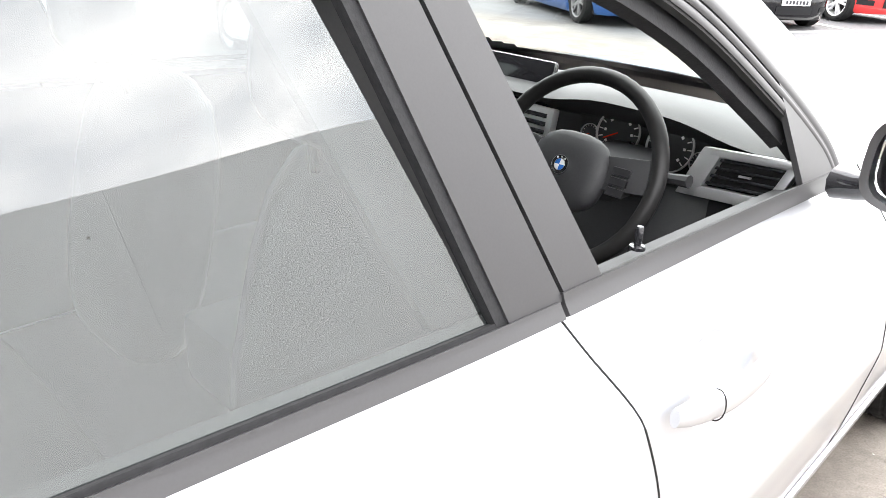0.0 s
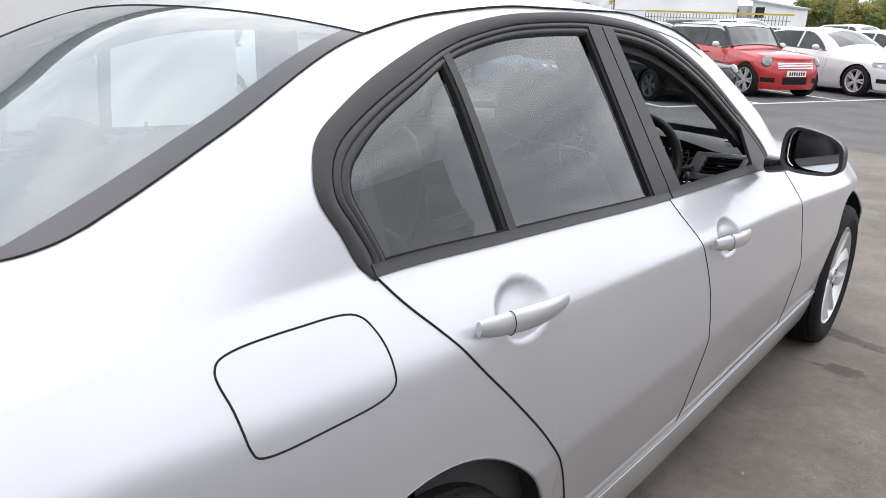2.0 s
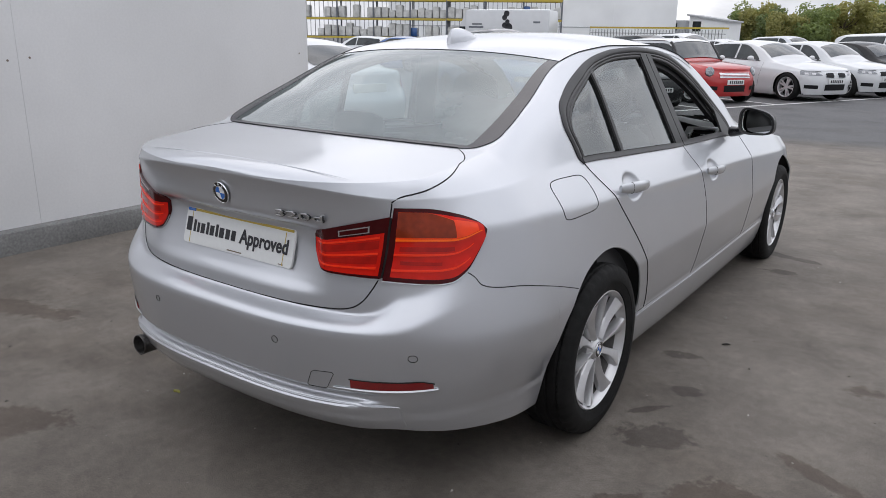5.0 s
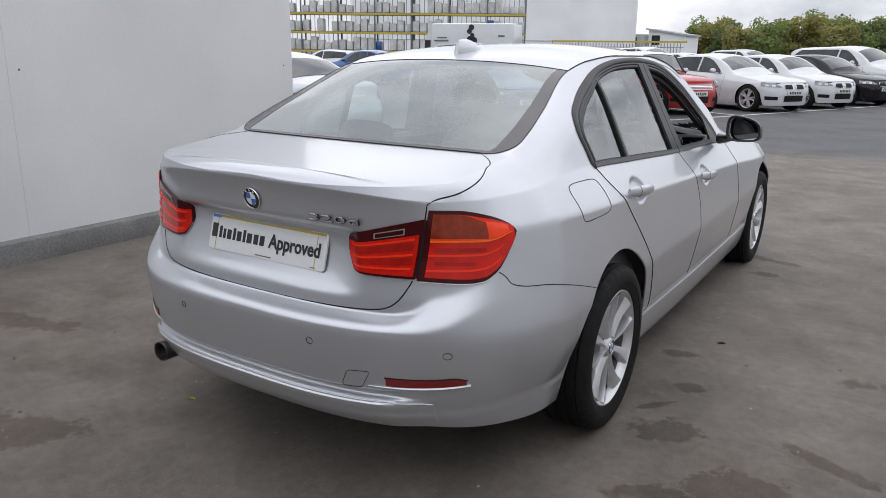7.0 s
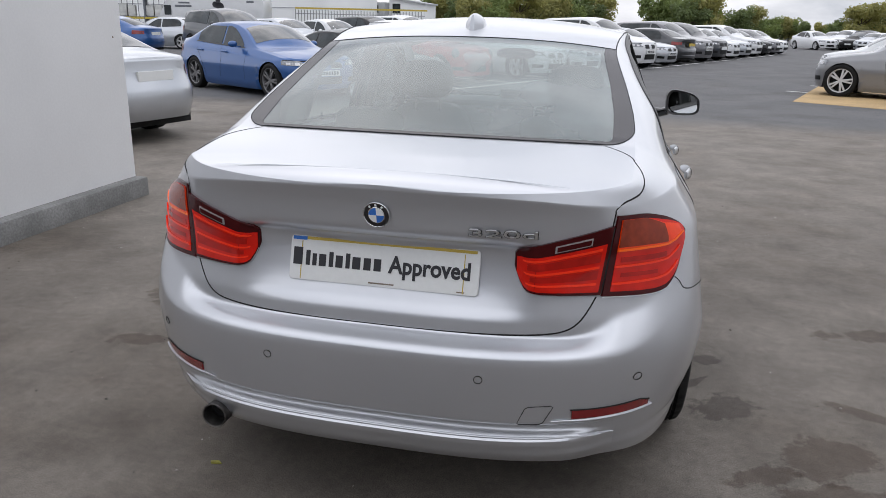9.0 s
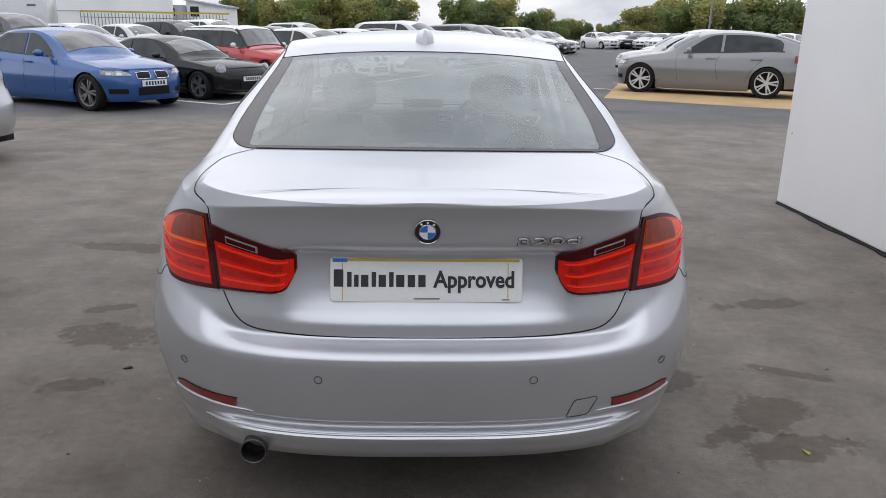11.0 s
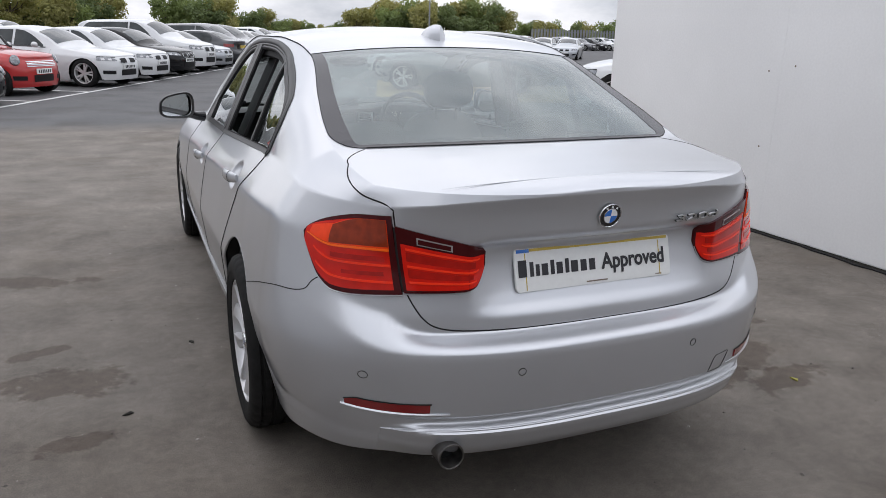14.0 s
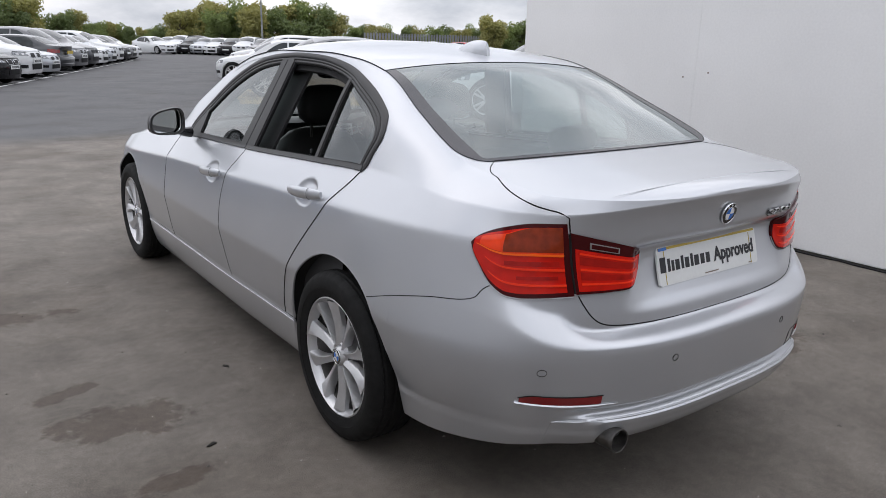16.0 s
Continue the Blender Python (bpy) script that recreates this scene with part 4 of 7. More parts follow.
for sg in (1, -1):
    for y0, z0 in HANDLES:
        door_handle(y0, z0, sg)


# ---- rear lamps ----
C_TIP = corner_c(0.769, 0.857)


def split_x(z):
    return 0.563 + (z - 0.73) * 0.11


LAMP_TOP = curve((0.0, 0.934), (0.35, 0.930), (0.70, 0.912), (0.9, 0.892), (0.97, 0.879), (1.0, 0.866))
LAMP_LOW = curve((0.0, 0.728), (0.45, 0.722), (0.60, 0.727), (0.74, 0.752), (0.88, 0.806), (0.97, 0.846), (1.0, 0.864))
IN_TOP = curve((0.0, 0.835), (0.06, 0.849), (0.15, 0.855), (1.0, 0.909))
IN_LOW = curve((0.0, 0.800), (0.06, 0.768), (0.16, 0.742), (0.35, 0.735), (1.0, 0.733))


def lamp_at(off):
    def f(t, z):
        c0 = corner_c(split_x(z) + 0.003, z)
        return corner_point(c0 + (C_TIP - c0) * t, z, off)
    return f


def lamp_in(off):
    def f(t, z):
        return rear_point(0.350 + (split_x(z) - 0.003 - 0.350) * t, z, off)
    return f


def rear_lamp(sg):
    lamp = skin_patch("rear_lamp", zs(0, 1, 40), LAMP_LOW, LAMP_TOP, 20, lamp_at(0.006), LAMP_DARK, car, sg, 0.02, "red wrap-round rear lamp with amber upper section")
    def inset(a, b, lo, hi, off, mat, name, label=""):
        skin_patch(name, zs(a, b, 24), lambda t: LAMP_LOW(t) + (LAMP_TOP(t) - LAMP_LOW(t)) * lo(t), lambda t: LAMP_LOW(t) + (LAMP_TOP(t) - LAMP_LOW(t)) * hi(t), 8, lamp_at(off), mat, lamp, sg, 0.004, label)
    k = lambda v: (lambda t: v)
    fade = lambda v, w: (lambda t: v + (w - v) * t)
    inset(0.055, 0.965, k(0.060), k(0.945), 0.0075, LAMP_RED, "red_lens")
    inset(0.55, 0.90, fade(0.58, 0.66), k(0.90), 0.0088, LAMP_RED_ORANGE, "indicator_lens", "red-orange indicator lens")
    inset(0.055, 0.66, fade(0.575, 0.63), lambda t: 0.950 - 0.30 * max(0, t - 0.36) ** 1.4, 0.0094, LAMP_RED_ORANGE, "indicator_frame", "red-orange frame of the indicator")
    inset(0.056, 0.640, fade(0.605, 0.662), lambda t: 0.949 - 0.36 * max(0, t - 0.36) ** 1.4, 0.0102, LAMP_AMBER_DARK, "indicator_lens", "dark amber indicator lens")
    # Brighter lens colours paint in a glow; the bars emit nothing.
    inset(0.055, 0.93, fade(0.55, 0.625), fade(0.58, 0.65), 0.0112, LAMP_ORANGE, "light_bar", "bright orange light bar")
    inset(0.055, 0.82, fade(0.35, 0.43), fade(0.38, 0.455), 0.0112, LAMP_BRIGHT, "light_bar")
    inset(0.055, 0.78, fade(0.14, 0.21), fade(0.17, 0.24), 0.0112, LAMP_BRIGHT, "light_bar")
    # Dark red bars paint the shade between the light bars.
    inset(0.10, 0.62, fade(0.415, 0.47), fade(0.475, 0.53), 0.0095, LENS_DARK, "lens_divider")
    inset(0.12, 0.50, fade(0.235, 0.27), fade(0.285, 0.31), 0.0095, LENS_DARK, "lens_divider")
    inner = skin_patch("boot_lamp", zs(0, 1, 34), IN_LOW, IN_TOP, 16, lamp_in(0.008), LAMP_DARK, car, sg, 0.03, "red lamp section on the boot lid")
    def inset2(a, b, lo, hi, off, mat, name, label=""):
        skin_patch(name, zs(a, b, 20), lambda t: IN_LOW(t) + (IN_TOP(t) - IN_LOW(t)) * lo(t), lambda t: IN_LOW(t) + (IN_TOP(t) - IN_LOW(t)) * hi(t), 6, lamp_in(off), mat, inner, sg, 0.004, label)
    inset2(0.025, 0.965, k(0.045), fade(0.74, 0.755), 0.0095, LAMP_RED, "red_lens")
    # The same painted shade for the boot section.
    inset2(0.16, 0.92, fade(0.46, 0.50), fade(0.60, 0.64), 0.0105, LENS_DARK, "lens_divider")
    inset2(0.20, 0.92, fade(0.23, 0.24), fade(0.32, 0.38), 0.0105, LENS_DARK, "lens_divider")
    inset2(0.10, 0.92, fade(0.64, 0.67), fade(0.68, 0.705), 0.0115, LAMP_BRIGHT, "light_bar")
    inset2(0.12, 0.92, fade(0.36, 0.405), fade(0.40, 0.44), 0.0115, LAMP_BRIGHT, "light_bar")
    inset2(0.15, 0.92, fade(0.15, 0.155), fade(0.185, 0.19), 0.0115, LAMP_BRIGHT, "light_bar")
    inset2(0.42, 0.80, fade(0.785, 0.79), fade(0.915, 0.905), 0.011, LAMP_CLEAR, "reversing_light", "clear reversing light with a chrome edge")
    inset2(0.44, 0.785, fade(0.805, 0.81), fade(0.895, 0.885), 0.0125, LAMP_DARK, "reversing_lens")
    # Silver tubes added to draw the highlight along the panel edge below.
    for path in ([lamp_at(0.003)(t, LAMP_LOW(t) - 0.0035) for t in zs(0.0, 0.99, 40)], [lamp_in(0.003)(t, IN_LOW(t) - 0.004) for t in zs(0.02, 1.0, 30)]):
        bm = bmesh.new()
        tube(bm, [(sg * p.x, p.y, p.z) for p in path], 0.0022, 6)
        part("lamp_surround", bm, SILVER, lamp)
    return lamp


both(rear_lamp)


# ---- plate, badge and lettering ----
def lettering(name, body, size, m, mat, parent, depth=0.001, label="", bold=0.0):
    """Words in the built-in font, as a mesh."""
    cu = bpy.data.curves.new(name, "FONT")
    cu.body, cu.size, cu.extrude, cu.offset = body, size, depth, bold
    cu.resolution_u = 3
    tmp = bpy.data.objects.new(name, cu)
    scene.collection.objects.link(tmp)
    bpy.context.view_layer.update()
    me = bpy.data.meshes.new_from_object(tmp.evaluated_get(bpy.context.evaluated_depsgraph_get()))
    bpy.data.objects.remove(tmp)
    bpy.data.curves.remove(cu)
    me.materials.clear()
    me.materials.append(mat)
    me.transform(m)
    ob = new(name, me)
    ob.parent = parent
    return tagged(ob, label) if label else ob


# the plate stands in its own frame: u to the right, v up, w out to the rear
PLATE = Matrix(((1, 0, 0, 0), (0, 0.272, -0.962, 0.196), (0, 0.962, 0.272, 0.768), (0, 0, 0, 1)))


def plate_box(bm, u0, u1, v0, v1, w0, w1, bevel=0.0):
    return box(bm, u0, u1, v0, v1, w0, w1, bevel, PLATE)


def plate_board(u1, v1, r, w0, w1):
    """A board with round corners in the plate's frame."""
    bm = bmesh.new()
    edge = [(sx * (u1 - r) + r * math.cos(a), sy * (v1 - r) + r * math.sin(a)) for sx, sy, a0 in ((1, 1, 0), (-1, 1, 90), (-1, -1, 180), (1, -1, 270)) for a in zs(radians(a0), radians(a0 + 90), 6)]
    loops = [[bm.verts.new(PLATE @ Vector((u * k, v * k, w))) for u, v in edge] for w, k in ((w0, 1.0), (w1 - 0.0015, 1.0), (w1, 0.995))]
    for a, b in zip(loops, loops[1:]):
        for i in range(len(edge)):
            j = (i + 1) % len(edge)
            bm.faces.new((a[i], a[j], b[j], b[i]))
    bm.faces.new(loops[-1])
    bmesh.ops.recalc_face_normals(bm, faces=bm.faces)
    return bm


plate = part("dealer_plate", plate_board(0.259, 0.059, 0.011, 0.0, 0.007), PLATE_WHITE, car, "white dealer plate with black words and yellow edges", smooth=False)
part("plate_frame", plate_box(bmesh.new(), -0.252, 0.250, 0.0495, 0.0572, 0.0072, 0.0082), PLATE_YELLOW, plate, "yellow strip along the top edge", smooth=False)
for u in (-0.226, 0.219):
    part("plate_line", plate_box(bmesh.new(), u - 0.0012, u + 0.0012, -0.056, 0.046, 0.0072, 0.0080), PLATE_YELLOW, plate, smooth=False)
part("plate_corner", plate_box(bmesh.new(), -0.252, -0.213, 0.0475, 0.057, 0.0086, 0.0092), BADGE_BLUE, plate, "blue corner mark", smooth=False)
lettering("plate_word", "Approved", 0.0668, PLATE @ Matrix.Translation((0.019, -0.019, 0.0085)) @ Matrix.Diagonal((0.81, 0.94, 1, 1)), INK, plate, 0.0004, "the word Approved in black", 0.0018)
# the dealer's name stands as ten plain bars of the height of its letters
bars = ((0.030, 0.049), (0.014, 0.042), (0.014, 0.034), (0.023, 0.034), (0.014, 0.042), (0.023, 0.034), (0.014, 0.042), (0.026, 0.034), (0.023, 0.034), (0.023, 0.034))
u = -0.249
for w, h in bars:
    part("letter_bar", plate_box(bmesh.new(), u, u + w * 0.86, -0.019, -0.019 + h * 0.95, 0.0072, 0.0084, 0.0004), INK, plate, smooth=False)
    u += w * 1.06 + 0.0038
part("small_print_bar", plate_box(bmesh.new(), -0.035, 0.035, -0.0525, -0.0488, 0.0072, 0.0078), RUST, plate, smooth=False)
part("small_print_bar", plate_box(bmesh.new(), 0.203, 0.224, -0.054, -0.051, 0.0072, 0.0078), RUST, plate, smooth=False)


def roundel(parent, m, r, label="round badge with blue and white quarters"):
    """A plain quartered disc in a dark ring; it looks along its own z."""
    bm = bmesh.new()
    lathe(bm, [(0.0, r), (0.003, r), (0.0045, r * 0.97), (0.0045, r * 0.93), (0.0035, r * 0.91)], 40, "Z", m)
    base = part("badge_rim", bm, CHROME, parent, label)
    bm = bmesh.new()
    lathe(bm, [(0.0036, r * 0.92), (0.0042, r * 0.80), (0.0042, r * 0.60)], 40, "Z", m)
    part("badge_ring", bm, GLOSS_BLACK, base)
    bm = bmesh.new()
    lathe(bm, [(0.0044, r * 0.62), (0.0050, r * 0.60), (0.0050, r * 0.57)], 40, "Z", m)
    part("badge_inner_rim", bm, CHROME, base)
    for q in range(4):
        bm = bmesh.new()
        c = bm.verts.new(m @ Vector((0, 0, 0.0052)))
        arc = [bm.verts.new(m @ Vector((r * 0.58 * math.cos(a), r * 0.58 * math.sin(a), 0.0048))) for a in zs(q * math.pi / 2, (q + 1) * math.pi / 2, 8)]
        for a, b in zip(arc, arc[1:]):
            bm.faces.new((c, a, b))
        part("badge_quarter", bm, BADGE_BLUE if q % 2 else BADGE_WHITE, base)
    for a in (55, 90, 125):
        p = m @ Matrix.Rotation(radians(a - 90), 4, "Z")
        bm = bmesh.new()
        box(bm, -r * 0.075, r * 0.075, r * 0.70, r * 0.86, 0.0043, 0.005, 0, p)
        part("badge_mark", bm, BADGE_WHITE, base, smooth=False)
    return base


ON_LID = Matrix(((1, 0, 0, 0), (0, -0.22, -0.976, 0), (0, 0.976, -0.22, 0), (0, 0, 0, 1)))
roundel(car, Matrix.Translation((0, HERO.low(0, 0.917).y - 0.004, 0.917)) @ ON_LID, 0.0355)
y = HERO.low(corner_c(0.32, 0.88), 0.88).y
badge = part("model_badge", boxes((0.24, 0.40, y + 0.010, y + 0.012, 0.882, 0.898)), SILVER, car, "model number in chrome characters")
for k, ch in enumerate("320d"):
    x = 0.228 + 0.0445 * k
    at = Matrix.Translation((x, HERO.low(corner_c(x + 0.02, 0.893), 0.893).y - 0.0085, 0.880)) @ Matrix.Rotation(radians(5), 4, "Z") @ ON_LID @ Matrix.Diagonal((2.6, 0.80, 1, 1))
    letter = lettering("character", ch, 0.036, at, SATIN, badge, 0.003, "", -0.0003)
    # A black copy, lower and behind, stands in for the character's shadow.
    lettering("character_base", ch, 0.036, at @ Matrix.Translation((0.0002, -0.0010, -0.0016)), GLOSS_BLACK, letter, 0.003, "", 0.0004)



# ---- crease across the lid, ahead of its lip ----
bm = bmesh.new()
y = 0.205
xr, zr, zc = HERO.rail_x(y), HERO.rail_z(y), HERO.top(y)
tube(bm, [(x, y, zr + (zc - zr) * (1 - abs(x / xr) ** 2.3) - 0.0006) for x in zs(-0.47, 0.47, 40)], [0.0003 + 0.0012 * min(1.0, (0.475 - abs(x)) / 0.15) for x in zs(-0.47, 0.47, 40)], 6)
part("lid_crease", bm, SILVER, car)

# ---- bumper details ----
REFLECTOR = material("reflector_red", (0.20, 0.006, 0.008), rough=0.18, coat=1.0)
def on_tail(x, z, off=0.0):
    p = rear_point(abs(x), z, off)
    return Vector((math.copysign(p.x, x), p.y, p.z))


for sg in (1, -1):
    for x, z in ((0.284, 0.530), (0.676, 0.520)):
        bm = bmesh.new()
        path = [on_tail(sg * (x + 0.0105 * math.cos(w)), z + 0.0105 * math.sin(w), 0.0008) for w in zs(0, 2 * math.pi, 24)[:-1]]
        tube(bm, path, 0.0009, 5, closed=True)
        part("parking_sensor", bm, SHADE_AND_SEAL, car)
    low = lambda x: 0.420 + (x - 0.512) * 0.01 - 0.004 * math.sin((x - 0.512) * 14)
    reflector = skin_patch("reflector", zs(0.518, 0.712, 16), lambda x: low(x), lambda x: low(x) + 0.024 - max(0, x - 0.69) * 0.45, 3, lambda x, z: rear_point(x, z, 0.0035), REFLECTOR, car, sg, 0.01, "thin red reflector in the bumper")
    # A black tube draws the shade above the reflector, silver its bright lip.
    gap = [rear_point(x, low(x) + 0.025 - max(0, x - 0.69) * 0.45, 0.0012) for x in zs(0.514, 0.715, 20)]
    gap_line("reflector_gap", gap, sg, 0.0020)
    gap_line("reflector_edge", [rear_point(x, low(max(x, 0.50)) - 0.006 + 0.002 * (x - 0.48) / 0.25, 0.003) for x in zs(0.468, 0.720, 24)], sg, [0.0008 + 0.0042 * math.sin(math.pi * min(1.0, 0.04 + 0.62 * q)) for q in zs(0, 1, 24)], SILVER)
# lip panel under the bumper
def lip_point(x, z):
    ease = min(1.0, (0.628 - abs(x)) / 0.05) * min(1.0, max(0.0, (z - 0.280) / 0.035))
    return on_tail(x, z, 0.0015 + 0.007 * ease)


skin_patch("bumper_lip", zs(-0.628, 0.628, 80), lambda x: 0.284 - 0.006 * (abs(x) / 0.628) ** 2, lambda x: 0.368 - 0.014 * max(0.0, abs(x) - 0.52) / 0.108, 10, lip_point, SILVER, car, 1, 0.010, "silver lip panel under the bumper")
bm = bmesh.new()
tube(bm, [lip_point(x, 0.3675 - 0.014 * max(0.0, abs(x) - 0.52) / 0.108) for x in zs(-0.58, 0.58, 80)], [0.0004 + 0.003 * min(1.0, (0.581 - abs(x)) / 0.12) for x in zs(-0.58, 0.58, 80)], 8)
part("lip_edge", bm, SILVER, car)
TOW = [(0.382, 0.402), (0.446, 0.404), (0.474, 0.460), (0.404, 0.456)]
bm = bmesh.new()
ring = []
for (a, b), (c, d) in zip(TOW, TOW[1:] + TOW[:1]):
    ring += [on_tail(a + (c - a) * t, b + (d - b) * t, 0.0006) for t in (0.1, 0.3, 0.5, 0.7, 0.9)]
tube(bm, ring, 0.0010, 5, closed=True)
part("tow_cover_gap", bm, SHADE_AND_SEAL, car, "thin outline of the towing-eye cover")

bm = bmesh.new()
lathe(bm, [(0.34, 0.022), (0.33, 0.034), (0.115, 0.0355), (0.092, 0.037), (0.089, 0.0365), (0.089, 0.0325), (0.10, 0.0315), (0.30, 0.0315)], 32, "Y", Matrix.Translation((-0.471, 0.012, 0.305)) @ Matrix.Rotation(radians(-2), 4, "X"))
bmesh.ops.recalc_face_normals(bm, faces=bm.faces)
pipe = part("tailpipe", bm, STEEL, car, "round dark steel tailpipe")
# A black disc stands in for the dark inside the pipe.
bm = bmesh.new()
lathe(bm, [(0.135, 0.0005), (0.135, 0.032)], 24, "Y", Matrix.Translation((-0.471, 0.012, 0.305)))
part("pipe_bore", bm, SHADE_AND_SEAL, pipe)
bm = bmesh.new()
lathe(bm, [(0.094, 0.0372), (0.0895, 0.0366), (0.088, 0.0345), (0.0895, 0.0325), (0.10, 0.032)], 32, "Y", Matrix.Translation((-0.471, 0.0125, 0.3055)) @ Matrix.Rotation(radians(-2), 4, "X"))
part("pipe_rim", bm, STEEL, pipe)

# ---- roof aerial fin ----
bm = bmesh.new()
rings = []
for i in range(13):
    t = i / 12
    hgt = 0.070 * (1 - t ** 1.9) ** 1.1 + 0.001
    wid = 0.040 * (0.45 + 0.55 * math.sin(math.pi * min(0.15 + 0.62 * t, 1)) ** 0.7) * min(1, 0.30 + 2.6 * t) * (1 - 0.75 * t ** 4)
    ybase = 1.335 + 0.21 * t
    ring = []
    for k in range(10):
        a = math.pi * k / 9
        lean = -0.02 * math.sin(a) ** 2 * (1 - t)
        ring.append(bm.verts.new((wid * math.cos(a), ybase - lean, HERO.top(ybase) - 0.006 + hgt * math.sin(a) ** 0.8)))
    rings.append(ring)
for a, b in zip(rings, rings[1:]):
    for k in range(9):
        bm.faces.new((a[k], a[k + 1], b[k + 1], b[k]))
bm.faces.new(rings[0])
bmesh.ops.recalc_face_normals(bm, faces=bm.faces)
part("aerial_fin", bm, SILVER, car, "silver shark-fin roof aerial")
for sg in (1, -1):
    gap_line("roof_seam", [HERO.upper(y, 0.8, HERO.belt(y), 0.5) + Vector((0.0, 0, 0.0005)) for y in zs(1.272, 2.62, 60)], sg, 0.0022)
    gap_line("glass_edge", [glass_point(y, corner_in(y), 0.0012) for y in CORNER_ROWS + zs(0.76, 1.272, 50)], sg, 0.0014, RUBBER)


def glass_row(y0, bow, xr, n=24):
    zr, zc = HERO.rail_z(y0), HERO.top(y0)
    return [Vector((x, y0 - bow * (1 - (x / xr) ** 2), zr + (zc - zr) * (1 - abs(x / xr) ** 2.3) + 0.001)) for x in zs(-xr, xr, n)]


gap_line("glass_edge", glass_row(1.27, 0.03, 0.549), 1, 0.0013, RUBBER)
gap_line("glass_edge", [glass_point(GLASS_LOW, 0.628 - x, 0.002) for x in zs(-0.628 + GLASS_ROUND, 0.628 - GLASS_ROUND, 30)], 1, 0.0022, RUBBER)


# ---- wheels ----
def wheel():
    """An alloy wheel with ten ridged spokes; it stands at the origin and faces x."""
    bm = bmesh.new()
    lathe(bm, [(0.050, 0.209), (0.068, 0.214), (0.076, 0.222), (0.082, 0.2235), (0.084, 0.219), (0.076, 0.214), (0.062, 0.206), (0.050, 0.203)], 64)
    bmesh.ops.recalc_face_normals(bm, faces=bm.faces)
    w = part("wheel", bm, ALLOY, car, "silver ten-spoke alloy wheel")
    bm = bmesh.new()
    R = TYRE_R
    lathe(bm, [(-0.10, 0.215), (-0.112, 0.245), (-0.112, 0.275), (-0.098, R - 0.012), (-0.08, R - 0.002), (-0.075, R - 0.008), (-0.068, R - 0.008), (-0.064, R), (-0.03, R), (-0.026, R - 0.008), (-0.018, R - 0.008), (-0.014, R), (0.014, R), (0.018, R - 0.008), (0.026, R - 0.008),
               (0.03, R), (0.050, R - 0.0005), (0.054, R - 0.008), (0.060, R - 0.008), (0.064, R - 0.002), (0.082, R - 0.010), (0.092, R - 0.026), (0.097, 0.268), (0.096, 0.256), (0.0945, 0.2555), (0.092, 0.245), (0.086, 0.2265), (0.080, 0.2245), (0.074, 0.222)], 192)
    for v in bm.verts:
        far, seg = math.hypot(v.co.y, v.co.z), round(math.atan2(v.co.z, v.co.y) * 96 / math.pi)
        if far > R - 0.018 and abs(v.co.x) > 0.032 and (seg + (2 if v.co.x < 0 else 0)) % 5 == 0:
            v.co.y, v.co.z = v.co.y * (far - 0.0035) / far, v.co.z * (far - 0.0035) / far
    bmesh.ops.recalc_face_normals(bm, faces=bm.faces)
    part("tyre", bm, TYRE, w, "black road tyre with worn tread")
    # The barrel gets a darker alloy than the lip.
    bm = bmesh.new()
    lathe(bm, [(-0.15, 0.205), (-0.10, 0.196), (0.02, 0.200), (0.052, 0.2085)], 64)
    part("barrel", bm, DARK_ALLOY, w, "dark inner barrel")
    for i in range(10):
        pair, half_turn = divmod(i, 2)
        mid = 72 * pair + 90
        flip_side = 1 if half_turn else -1
        a0, a1 = radians(mid + 21 * flip_side), radians(mid + 17.5 * flip_side)
        inner, outer = Vector((0, math.cos(a0), math.sin(a0))) * 0.044, Vector((0, math.cos(a1), math.sin(a1))) * 0.208
        d = (outer - inner).normalized()
        s = Vector((0, -d.z, d.y)) * flip_side
        bm = bmesh.new()
        rings = []
        for k in range(13):
            t = k / 12
            wid = 0.0125 + 0.0050 * t + 0.015 * t ** 4
            x = 0.058 + 0.016 * t - 0.005 * math.sin(math.pi * t)
            c = inner.lerp(outer, t) + s * 0.007 * math.sin(math.pi * t)
            out = Vector((1, 0, 0))
            ring = [c + s * wid + out * (x - 0.024), c + s * wid * 0.97 + out * (x - 0.006), c + s * wid * 0.55 + out * (x + 0.001), c - s * wid * 0.30 + out * (x + 0.007), c - s * wid * 0.62 + out * (x + 0.0105), c - s * wid * 0.86 + out * (x + 0.009), c - s * wid + out * (x - 0.002), c - s * wid + out * (x - 0.028)]
            rings.append([bm.verts.new(v) for v in ring])
        for p, q in zip(rings, rings[1:]):
            for j in range(8):
                bm.faces.new((p[j], p[(j + 1) % 8], q[(j + 1) % 8], q[j]))
        bmesh.ops.recalc_face_normals(bm, faces=bm.faces)
        part("spoke", bm, ALLOY, w)
    bm = bmesh.new()
    lathe(bm, [(-0.03, 0.062), (0.050, 0.060), (0.060, 0.050), (0.056, 0.040), (0.066, 0.033), (0.069, 0.030)], 40)
    bmesh.ops.recalc_face_normals(bm, faces=bm.faces)
    part("hub", bm, ALLOY, w)
    roundel(w, Matrix.Translation((0.069, 0, 0)) @ Matrix(((0, 0, 1, 0), (1, 0, 0, 0), (0, 1, 0, 0), (0, 0, 0, 1))), 0.030)
    for i in range(5):
        a = radians(72 * i + 54)
        bm = bmesh.new()
        lathe(bm, [(0.0, 0.010), (0.052, 0.010), (0.055, 0.007), (0.055, 0.0)], 8, "X", Matrix.Translation((0, 0.051 * math.cos(a), 0.051 * math.sin(a))))
        part("wheel_bolt", bm, STEEL, w)
    bm = bmesh.new()
